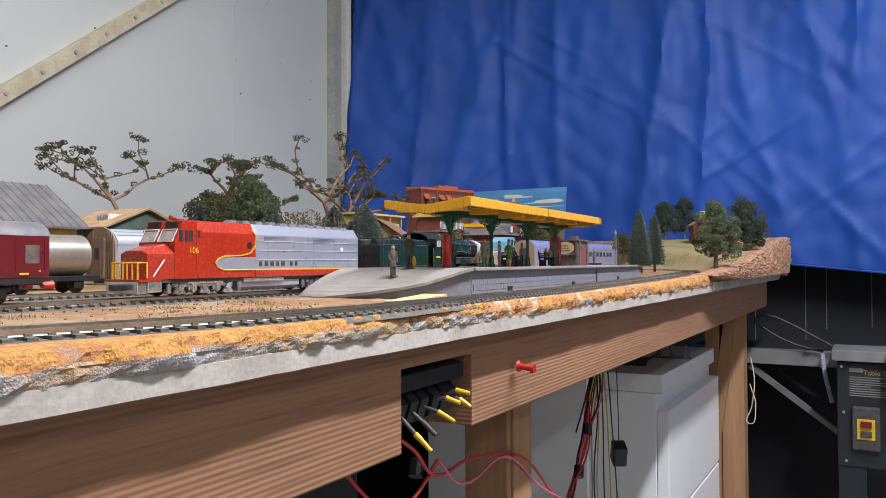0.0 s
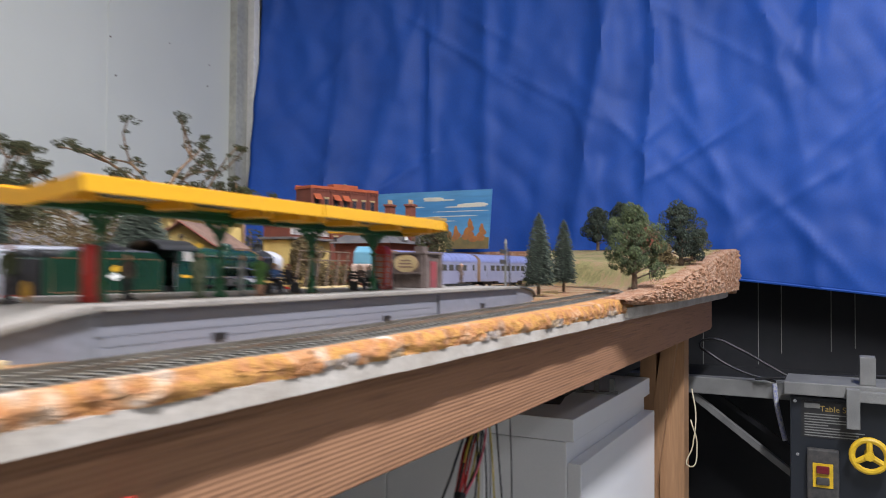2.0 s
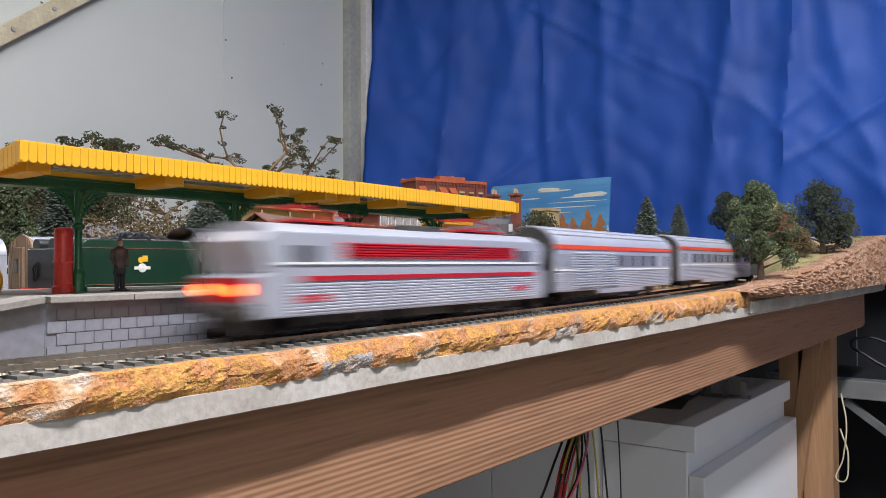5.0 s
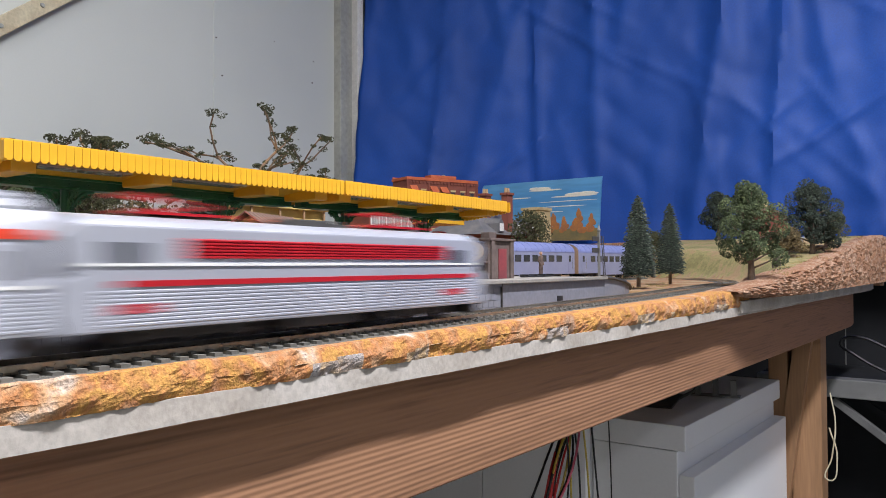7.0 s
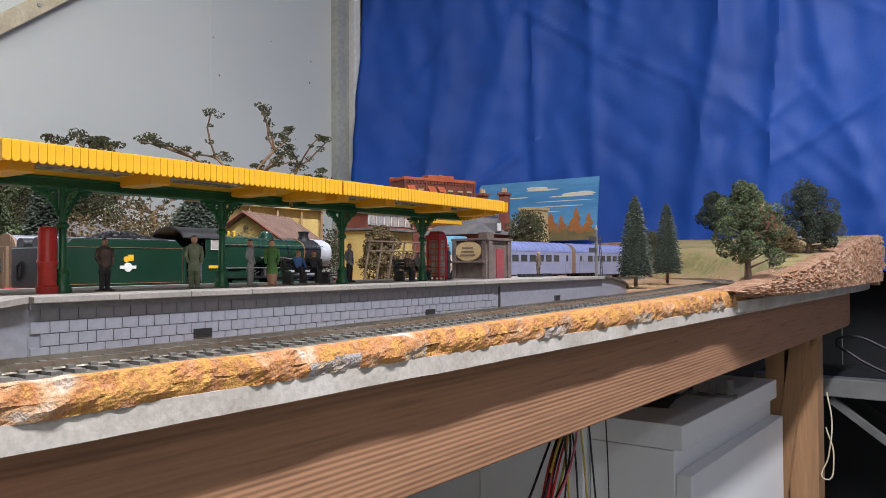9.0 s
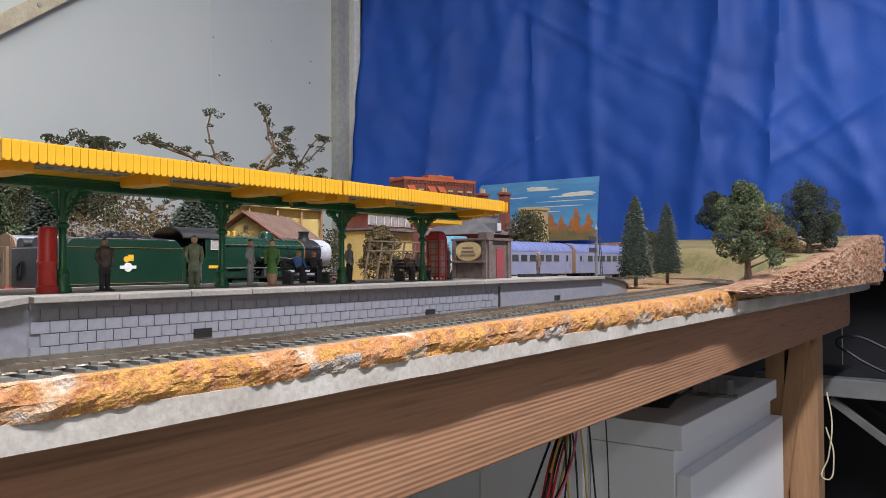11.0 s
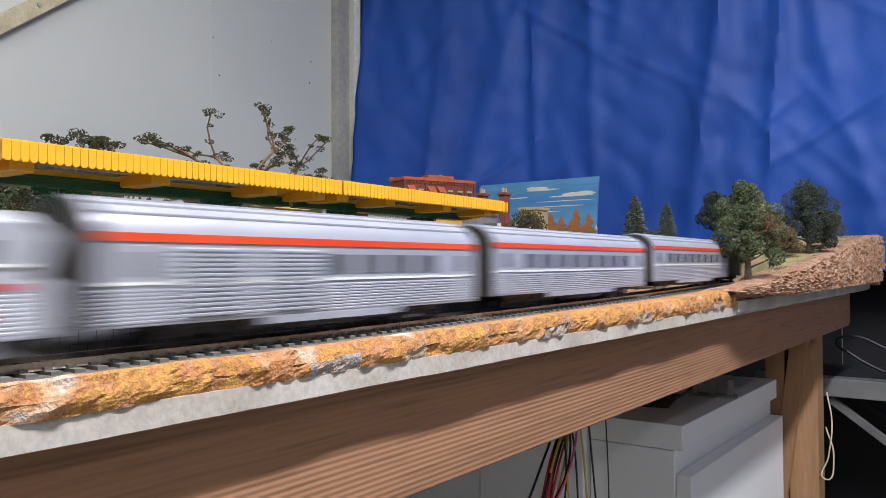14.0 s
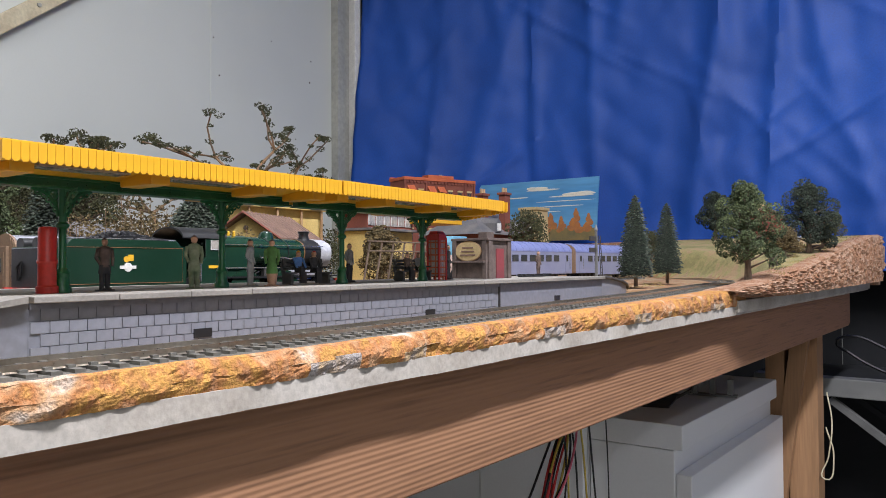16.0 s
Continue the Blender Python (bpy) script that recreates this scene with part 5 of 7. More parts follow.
        for y in (22, 56):
            part("driving_wheel", join(rod((sx * 6.8, y, 12), (sx * 9, y, 12), 12, 12, 24)), M_LOCOGREEN, t)
        for y in (80, 100):
            part("bogie_wheel", rod((sx * 6.8, y, 6), (sx * 9, y, 6), 6, 6, 16), M_BLACK, t)
    part("frames", box(-7, 7, -20, 106, 4, 14), M_BLACK, t)
    part("front_beam", join(box(-15.5, 15.5, 106, 108, 7, 12), *[rod((x, 108, 9), (x, 113, 9), 2, 2.4, 10) for x in (-10.5, 10.5)]), M_RED, t)
    # the body stands high over its wheels
    high = [(0, 0), (5, 7), (9, 14.5), (32, 38), (37.5, 42.5), (41.5, 44.8), (48.6, 52), (56, 58)]
    for ob in t.children:
        if "wheel" not in ob.name and "rod" not in ob.name and "splasher" not in ob.name:
            for q in ob.data.vertices:
                q.co.z = lerp(high, q.co.z * 1000) / 1000
    return t


def tank_wagon(x, y):
    t = thing("tank_wagon", x, y, 5.5, 0, "weathered silver tank wagon on a black underframe", "wagon")
    part("tank", join(rod((0, -30, 28), (0, 26, 28), 15.5, 15.5, 28), rod((0, -30, 28), (0, -34, 28), 15.5, 12.5, 28), rod((0, -34, 28), (0, -36, 28), 12.5, 5, 28)), M_TANK, t, "tarnished silver tank barrel", smooth=True)
    part("manhole", rod((3, -35, 29), (3, -40, 29), 4, 3.6, 12), M_TANK, t)
    part("pipe", tube([(11, -37, 22), (13, -38, 17), (17, -38, 14)], 0.8, 6), M_WHITE, t)
    part("underframe", join(box(-13, 13, -38, 34, 9, 13), box(-14, 14, -38, -35, 7, 13)), M_BLACK, t, bevel=0.4)
    for yy in (-24, 18):
        part("wheelset", join(rod((-9, yy, 6), (-6.6, yy, 6), 6, 6, 16), rod((9, yy, 6), (6.6, yy, 6), 6, 6, 16), box(-12, -10, yy - 4, yy + 4, 4, 10), box(10, 12, yy - 4, yy + 4, 4, 10)), M_BLACK, t)
    part("buffer", join(*[rod((bx, -38, 10), (bx, -43, 10), 1.6, 2.4, 10) for bx in (-10, 10)]), M_RED, t)


def maroon_coach():
    t = thing("maroon_coach", TRACK2, 129, 5.5, 0, "maroon compartment coach with grey roof and yellow lettering bars", "coach")
    L, w = 250, 17
    part("body", prism([(-w + 0.8, 14), (-w, 18), (-w, 37), (w, 37), (w, 18), (w - 0.8, 14)], "y", -L / 2, L / 2), M_MAROON, t, bevel=0.4)
    part("roof", prism(roof_section(w + 0.2, 37, 45.5), "y", -L / 2, L / 2), M_ROOFGREY, t, "grey roof", smooth=True)
    for k in range(8):
        part("roof_vent", box(-2, 2, -L / 2 + 20 + 29 * k, -L / 2 + 24 + 29 * k, 45, 46.5), M_ROOFGREY, t)
    for sx in (-1, 1):
        for k in range(7):
            y = L / 2 - 40 - 34 * k
            part("window", box(sx * w - 0.3, sx * w + 0.3, y - 12, y + 12, 21, 32), M_GLASS, t)
            part("window_bar", join(box(sx * w - 0.3, sx * w + 0.45, y - 12, y + 12, 28.6, 29.2), *[box(sx * w - 0.3, sx * w + 0.45, y + d - 0.3, y + d + 0.3, 29, 32) for d in (-6, 0, 6)]), M_WHITE, t)
        part("door_window", box(sx * w - 0.3, sx * w + 0.3, L / 2 - 14, L / 2 - 6, 22, 32), M_STONEBROWN, t, bevel=0.2)
        part("door_edge", join(*[box(sx * w - 0.2, sx * w + 0.25, L / 2 - y, L / 2 - y + 0.4, 18, 36) for y in (19, 3)]), M_MAROON, t)
        part("lettering_bar", join(box(sx * w - 0.2, sx * w + 0.2, L / 2 - 48, L / 2 - 34, 18.4, 19.2), box(sx * w - 0.2, sx * w + 0.2, L / 2 - 17, L / 2 - 12, 16, 17)), M_LINE, t, "small yellow lettering bars")
        part("door_handle", rod((sx * w, L / 2 - 6, 18), (sx * (w + 1), L / 2 - 6, 18), 0.5, 0.5, 6), M_LINE, t)
        part("footboard", box(min(sx * 12, sx * 17), max(sx * 12, sx * 17), -L / 2 + 4, L / 2 - 4, 11, 13.9), M_BLACK, t)
    for sy in (-1, 1):
        bogie_parts(t, sy * (L / 2 - 36), 2, half=10.5)
        part("buffer", join(*[rod((x, sy * L / 2, 10), (x, sy * (L / 2 + 6), 10), 1.8, 2.6, 10) for x in (-10, 10)]), M_RED, t)
        part("end_gangway", box(-6, 6, min(sy * L / 2, sy * (L / 2 + 4)), max(sy * L / 2, sy * (L / 2 + 4)), 10, 34), M_BLACK, t)


def tan_end(t, L, sy):
    """Ribbed tan end bulkhead with a door for a yard coach."""
    w = 17.5
    e = sy * (L / 2 + 0.9)
    part("end_bulkhead", prism([(w, 8)] + roof_section(w, 37, 50.5) + [(-w, 8)], "y", min(e, e + sy * 1.5), max(e, e + sy * 1.5)), M_TAN, t, "tan ribbed end wall")
    ribs = [box(x - 0.7, x + 0.7, min(e + sy * 1.4, e + sy * 2.2), max(e + sy * 1.4, e + sy * 2.2), 9, 37 + 12 * math.sqrt(max(0, 1 - (x / 18.5) ** 2))) for x in (-16, -13.6, -11.2, -8.8, 8.8, 11.2, 13.6, 16)]
    part("end_rib", join(*ribs), M_TAN, t)
    part("end_door_frame", box(-7.5, 7.5, min(e + sy * 1.4, e + sy * 4), max(e + sy * 1.4, e + sy * 4), 10, 42), M_TAN, t, bevel=0.4)
    part("end_door", box(-4.5, 4.5, min(e + sy * 3.9, e + sy * 4.4), max(e + sy * 3.9, e + sy * 4.4), 11, 38), M_TAN, t)
    part("end_window", box(-2.2, 2.2, min(e + sy * 4.3, e + sy * 4.8), max(e + sy * 4.3, e + sy * 4.8), 25, 34), M_GLASS, t)


def yard_stock():
    tank_wagon(TRACK3 - 2, 338)
    a = coach("yard_coach", 218, "silver fluted coach with tan ribbed end standing in the yard", stripe=None, group="coaches in the yard")
    a.matrix_world = at_mm(TRACK3, 492, 5.5)
    tan_end(a, 218, -1)
    b = coach("yard_coach", 268, "silver fluted coach with tan ribbed end beside the engine", group="coaches in the yard")
    b.matrix_world = at_mm(TRACK3, 754, 5.5)
    tan_end(b, 268, -1)
    for k, (y, yaw) in enumerate(((1200, 0), (1420, 0))):
        c = coach("lilac_coach", 208, "lilac-grey passenger coach with shiny blue-grey roof on the siding", M_LILAC, M_LILACROOF, None, M_TAN, fluted=False, group="lilac coaches on the siding")
        c.matrix_world = at_mm(-475, y, 13, yaw)
        for i in range(14):
            part("roof_rib", prism(roof_section(18.1, 37, 49.5), "y", -98 + 15 * i, -97 + 15 * i), M_LILACROOF, c)


# ---- people of plastic, platform things ----
def flat_body(profile):
    """A turned body, flattened front to back."""
    v, f = lathe(profile, 12)
    return [(x, y * 0.62, z) for x, y, z in v], f


def figure(x, y, z, rz, coat, legs, label, h=23.0, skirt=False, sitting=False, hat=None):
    """A small painted model figure in one plain mesh."""
    s = h / 23.0
    if sitting:
        g = join(box(-1.5, 1.5, -4.5, 1.5, 6, 9), box(-1.9, 1.9, -5.2, -3.4, 0.5, 7), flat_body([(2.4, 7.5), (2.2, 10), (2.8, 14), (2.2, 15.2), (0.9, 16)]), rod((-3, 0, 14.6), (-3.2, -3, 9), 0.8, 0.7, 6), rod((3, 0, 14.6), (3.2, -3, 9), 0.8, 0.7, 6), ball(0, -0.2, 17.2, 1.5, 1.6, 1.9))
    else:
        low = [lathe([(2.0, 0.6), (2.9, 6), (2.2, 12)], 10)] if skirt else [rod((-1.2, 0, 0.6), (-1.2, 0, 11), 1.05, 1.35, 8), rod((1.2, 0, 0.6), (1.2, 0, 11), 1.05, 1.35, 8)]
        g = join(*low, box(-2, -0.4, -2.6, 1, 0, 1), box(0.4, 2, -2.6, 1, 0, 1), flat_body([(2.9, 7.2), (2.5, 10), (2.1, 13), (2.9, 17.4), (2.5, 18.8), (1.0, 19.6)]), rod((-2.7, 0, 18.2), (-3.5, 0.5, 14.2), 0.95, 0.85, 7), rod((-3.5, 0.5, 14.2), (-2.6, -1.8, 11.2), 0.85, 0.6, 7), rod((2.7, 0, 18.2), (3.4, 0.3, 14.4), 0.95, 0.85, 7), rod((3.4, 0.3, 14.4), (2.9, -1.2, 10.6), 0.85, 0.6, 7), ball(0, 0, 21.2, 1.45, 1.6, 1.9), rod((0, 0, 19), (0, 0, 20.2), 0.8, 0.8, 6), box(-3.4, 3.4, -2.6, 2.6, -0.3, 0.2))
    me = mesh_of("figurine", moved(g, s=s), coat, 0, True)
    for m in (legs, M_SKIN, hat or M_STONEBROWN):
        me.materials.append(m)
    top = 23.0 * s / 1000
    for p in me.polygons:
        c = p.center.z / top
        if sitting:
            p.material_index = 1 if c < 0.4 else (2 if 0.66 < c < 0.78 else (3 if c >= 0.78 else 0))
        else:
            p.material_index = 1 if c < (0.25 if skirt else 0.46) else (2 if 0.84 < c < 0.945 else (3 if c >= 0.945 else 0))
    ob = new("figurine", me)
    ob.matrix_world = at_mm(x, y, z, rz)
    return tagged(ob, label, "figurine", "figurines on the platform")


M_COATBROWN = mat("brown_coat", (0.045, 0.028, 0.022), (0.15, 0.10, 0.08), 0.8, scale=200)
M_COATGREY = mat("grey_coat", (0.22, 0.22, 0.22), (0.3, 0.3, 0.29), 0.8, scale=200)
M_COATGREEN = mat("green_coat", (0.10, 0.14, 0.07), (0.22, 0.24, 0.16), 0.8, scale=200)
M_DRESS = mat("green_dress", (0.10, 0.24, 0.06), (0.07, 0.15, 0.04), 0.8, scale=200)
M_COATDARK = mat("dark_suit", (0.025, 0.025, 0.028), (0.045, 0.04, 0.04), 0.8, scale=200)
M_SHIRTBLUE = mat("blue_shirt", (0.08, 0.18, 0.42), None, 0.8, scale=200)
M_OLIVE = mat("olive_jacket", (0.035, 0.045, 0.018), (0.045, 0.055, 0.024), 0.8, scale=200)


def platform_things():
    z = PLAT_TOP + 0.3
    figure(-310, 568, z, 80, M_COATBROWN, M_COATDARK, "brown-coated model figurine standing on the platform")
    figure(-300, 607, z, 60, M_COATGREEN, M_COATGREEN, "pale green suited model figurine on a clear base", 25)
    figure(-302, 642, z, 120, M_COATGREY, M_COATGREY, "grey-coated model figurine standing on the platform", 24)
    figure(-297, 652, z, 40, M_DRESS, M_SKIN, "model figurine in a green dress with a yellow bag", 24, True)
    figure(-320, 734, z, 100, M_COATGREY, M_COATDARK, "grey-coated model figurine beside a column", 24)
    figure(-320, 838, z, 110, M_COATDARK, M_COATDARK, "dark-suited model figurine beside the telephone box", 25)
    figure(-320, 512, z, 30, M_OLIVE, M_COATDARK, "olive-jacketed model figurine at the ramp", 27)
    figure(-318, 486, 16.6, 70, M_COATBROWN, M_COATBROWN, "brown model figurine walking up the ramp", 24)
    figure(-322, 975, z, 90, M_COATBROWN, M_COATBROWN, "brown model figurine at the far end", 22)
    for y, cols in ((690, ((M_SHIRTBLUE, M_LINE), (M_COATDARK, M_RED))), (787, ((M_COATBROWN, M_STONEBROWN), (M_COATGREY, M_STONEBROWN)))):
        b = thing("platform_bench", -312, y, PLAT_TOP + 0.15, 85, "dark slatted platform bench with seated figurines", "bench", "benches on the platform")
        for k in range(3):
            part("seat_slat", box(-15, 15, -4 + 2.2 * k, -2.4 + 2.2 * k, 6, 6.8), M_DARKGREY, b)
        for k in range(3):
            part("back_slat", box(-15, 15, 3.2 + 0.4 * k, 4 + 0.4 * k, 8 + 2.3 * k, 9.6 + 2.3 * k), M_DARKGREY, b)
        for x in (-13, 13):
            part("bench_end", join(box(x - 0.8, x + 0.8, -4.4, 3.8, 0, 6), box(x - 0.8, x + 0.8, 2.8, 4.6, 6, 14.5), box(x - 0.8, x + 0.8, -4.4, 3, 9, 10)), M_DARKGREY, b)
        for dx, (c, hat) in zip((-6, 6), cols):
            figure(-312, y + dx * 1.0, PLAT_TOP + 0.2, 85, c, M_COATDARK, "seated model figurine on the bench", 23, sitting=True, hat=hat)
    # red pillar, round with collars
    t = thing("red_pillar", -300, 538, PLAT_TOP, 0, "red round pillar box with dark collar on the platform", "pillar box")
    part("body", lathe([(4.3, 0), (4.3, 2.5), (3.6, 3.2), (3.5, 11.6), (3.9, 12.2), (3.9, 13.2), (3.5, 13.8), (3.5, 25.6), (3.2, 26.6), (1, 27)], 18), M_RED, t, smooth=True)
    t = thing("sack", -322, 522, PLAT_TOP, 0, "small yellow sack on the platform", "sack")
    part("bag", ball(0, 0, 5, 2.4, 2, 5), M_LINE, t, smooth=True)
    # telephone box
    t = thing("telephone_box", -318, 826, PLAT_TOP, 4, "red telephone box with glazed orange-red sides", "telephone box")
    part("roof", join(box(-7.6, 7.6, -7.6, 7.6, 28, 32), prism([(-7, 32), (7, 32), (4, 34.5), (-4, 34.5)], "y", -7, 7)), M_RED, t, bevel=0.6)
    for x in (-7, 7):
        for y in (-7, 7):
            part("corner_post", box(x - 1, x + 1, y - 1, y + 1, 0, 30), M_RED, t, bevel=0.2)
    for s in (-1, 1):
        part("glazing", box(s * 6.6 - 0.3, s * 6.6 + 0.3, -6, 6, 3, 30), M_PALEGLASS, t)
        part("glazing", box(-6, 6, s * 6.6 - 0.3, s * 6.6 + 0.3, 3, 30), M_PALEGLASS, t)
        part("glazing_bar", join(*[box(s * 7 - 0.35, s * 7 + 0.35, -6, 6, 4 + 4.4 * k, 5 + 4.4 * k) for k in range(6)], *[box(s * 7 - 0.35, s * 7 + 0.35, y - 0.5, y + 0.5, 0, 30) for y in (-3, 3)]), M_BRICKTOP, t)
        part("glazing_bar", join(*[box(-6, 6, s * 7 - 0.35, s * 7 + 0.35, 4 + 4.4 * k, 5 + 4.4 * k) for k in range(6)], *[box(y - 0.5, y + 0.5, s * 7 - 0.35, s * 7 + 0.35, 0, 30) for y in (-3, 3)]), M_BRICKTOP, t)
    t.matrix_world = at_mm(-315, 818, PLAT_TOP, 4) @ Matrix.Diagonal((0.66, 0.66, 1, 1))
    # brown hut with an oval advertisement
    t = thing("platform_hut", -322, 886, PLAT_TOP, 0, "dark brown platform hut with oval advertisement and red door", "hut")
    part("body", box(-15.5, 16, -17, 16, 0, 29), M_STONEBROWN, t, bevel=0.5)
    part("cornice", box(-17, 18, -18.5, 17.5, 29, 31), M_STONEBROWN, t, bevel=0.4)
    part("counter", box(-16, 15, -21, -16.5, 12, 13.6), M_STONEBROWN, t, bevel=0.3)
    part("advert", ([(x * 1.05 - 1, y, z * 0.66 + 21) for x, y, z in rod((0, -17, 0), (0, -18.2, 0), 11, 11, 24)[0]], rod((0, 0, 0), (0, 1, 0), 1, 1, 24)[1]), M_SANDSTONE, t, "faded oval advertisement")
    part("door", box(15.6, 16.8, -5, 6, 0, 23), M_REDDOOR, t, "dull red door", bevel=0.2)
    for x in (-14, 14):
        part("pilaster", box(x - 1.8, x + 1.8, -18.4, -16.4, 0, 29), M_STONEBROWN, t, bevel=0.3)
    part("advert_rim", tube([(11.7 * math.cos(radians(a)) - 1, -17.4, 7.5 * math.sin(radians(a)) + 21) for a in range(0, 361, 15)], 0.6, 5), M_RUST, t)
    for k in range(3):
        part("advert_bar", box(-8 + k, 6 - k, -18.5, -18.2, 17.5 + 2.8 * k, 18.7 + 2.8 * k), M_ROOFBROWN, t, "faded line of print")
    for y in (-14, 13):
        part("pilaster", box(15.5, 17.6, y - 2.4, y + 2.4, 0, 29), M_STONEBROWN, t, bevel=0.3)
    part("chimney", box(2, 10, -8, 2, 31, 36), M_STONEBROWN, t, bevel=0.4)
    # signal post, luggage, track tools
    t = thing("signal_post", -340, 1130, 12, 0, "white signal post with ladder and dark arms", "signal")
    part("post", join(box(-1.2, 1.2, -1.2, 1.2, 0, 56), lathe([(1.6, 56), (2.2, 58), (1, 62), (0.2, 64)], 8)), M_SAWGREY, t, bevel=0.3)
    for zz in (34, 46):
        part("arm", box(-1, 1, -15, 2, zz, zz + 5), M_DARKGREY, t, bevel=0.3)
    part("ladder", join(rod((3, 6, 0), (2, 2, 52), 0.5, 0.5, 5), rod((3, 10, 0), (2, 6, 52), 0.5, 0.5, 5), *[rod((3 - z / 52, 6 - 4 * z / 52, z), (3 - z / 52, 10 - 4 * z / 52, z), 0.4, 0.4, 4) for z in range(3, 50, 5)]), M_DARKGREY, t)
    part("base", ball(0, 0, 3, 7, 7, 4), M_SANDSTONE, t)
    t = thing("barrow", -318, 962, PLAT_TOP, 3, "flat black barrow lying on the platform", "barrow")
    part("frame", join(box(-2, 2, -28, 28, 0.2, 1.6), *[box(-4, 4, y - 1, y + 1, 1.2, 2.6) for y in (-24, -8, 8, 24)]), M_BLACK, t, bevel=0.3)


# ---- scenery ----
def leaf_cloud(rnd, centres, count, size, squash=1.0):
    """Many small leaf diamonds round the given balls (x, y, z, r)."""
    v, f = [], []
    for _ in range(count):
        cx, cy, cz, r = centres[rnd.randrange(len(centres))]
        while True:
            d = Vector((rnd.uniform(-1, 1), rnd.uniform(-1, 1), rnd.uniform(-1, 1)))
            if 0.05 < d.length < 1:
                break
        d = d.normalized() * (d.length ** 0.4)
        p = Vector((cx + d.x * r, cy + d.y * r, cz + d.z * r * squash))
        a = Vector((rnd.gauss(0, 1), rnd.gauss(0, 1), rnd.gauss(0, 1))).normalized() * size * rnd.uniform(0.6, 1.3)
        b = a.orthogonal().normalized() * size * rnd.uniform(0.4, 0.9)
        n = len(v)
        c = a.cross(b).normalized() * size * 0.35
        v += [tuple(p + a), tuple(p + b), tuple(p - a), tuple(p - b), tuple(p + c)]
        f += [(n, n + 1, n + 4), (n + 1, n + 2, n + 4), (n + 2, n + 3, n + 4), (n + 3, n, n + 4)]
    return v, f


def fir(x, y, z, h, r, seed, label, group="firs", bare=0.12):
    """Tiered conifer: drooping fans of needles, paler at the tips."""
    rnd = random.Random(seed)
    t = thing("fir_tree", x, y, z, 0, label, "tree", group)
    part("trunk", rod((0, 0, -2), (0, 0, h * 0.9), r * 0.12, r * 0.03, 8), M_BARK, t)
    v, f, v2, f2 = [], [], [], []
    tiers = int(h / 2.7)
    for k in range(tiers):
        w = k / (tiers - 1)
        zz = h * (bare + (1 - bare) * w)
        rr = r * (1 - w) ** 0.52 * (0.8 + 0.2 * min(1, w * 8)) + 1.0
        m = max(7, int(rr * 2.1))
        for j in range(m):
            a = 2 * math.pi * (j + rnd.random()) / m
            reach = rr * rnd.uniform(0.72, 1.08)
            for q in range(max(2, int(reach / 2.6))):
                u = (q + 0.6) / max(2, int(reach / 2.6))
                px, py = math.cos(a) * reach * u, math.sin(a) * reach * u
                pz = zz + rnd.uniform(-1, 1) - reach * 0.28 * u * u
                tip = u > 0.8
                vv, ff = (v2, f2) if tip and rnd.random() < 0.3 else (v, f)
                n = len(vv)
                s = 1.25 + 0.8 * (1 - u)
                ca, sa = math.cos(a + rnd.uniform(-0.5, 0.5)), math.sin(a + rnd.uniform(-0.5, 0.5))
                vv += [(px + ca * s * 1.5, py + sa * s * 1.5, pz - 0.5), (px - sa * s, py + ca * s, pz - 0.4), (px - ca * s, py - sa * s, pz + 0.4), (px + sa * s, py - ca * s, pz - 0.4), (px, py, pz + 0.9)]
                ff += [(n, n + 1, n + 4), (n + 1, n + 2, n + 4), (n + 2, n + 3, n + 4), (n + 3, n, n + 4)]
    part("needles", (v, f), M_FIR, t)
    if v2:
        part("frosting", (v2, f2), M_FROST, t, "paler frosted tips")
    return t


def leafy_tree(name, x, y, z, h, r, seed, leaf, label, count=1500, trunk=0.28, size=1.6, lean=(0, 0), bark=None, group="leafy trees"):
    rnd = random.Random(seed)
    t = thing(name, x, y, z, 0, label, "tree", group)
    bark = bark or M_BARK
    top = Vector((lean[0], lean[1], h * 0.8))
    limbs = [rod((0, 0, -3), (lean[0] * 0.4, lean[1] * 0.4, h * trunk), r * 0.11, r * 0.085, 9), rod((lean[0] * 0.4, lean[1] * 0.4, h * trunk), tuple(top), r * 0.085, r * 0.02, 7)]
    centres = []
    for k in range(34):
        a, w = k * 2.4 + rnd.uniform(-0.4, 0.4), (k + rnd.random()) / 34
        zz = h * (trunk + 0.06 + (0.9 - trunk) * w)
        reach = r * 0.8 * min(1, (1.18 - w) / 0.55) * rnd.uniform(0.35, 1)
        c = (lean[0] * w + math.cos(a) * reach, lean[1] * w + math.sin(a) * reach, zz)
        centres.append((*c, r * rnd.uniform(0.2, 0.34)))
        limbs.append(rod((lean[0] * w * 0.8, lean[1] * w * 0.8, zz - h * 0.12), c, r * 0.035, r * 0.012, 5))
    centres.append((lean[0], lean[1], h * 0.92, r * 0.24))
    part("trunk", join(*limbs), bark, t)
    part("crown", leaf_cloud(rnd, centres, int(count * 2.8), size * 0.95), leaf, t)
    return t


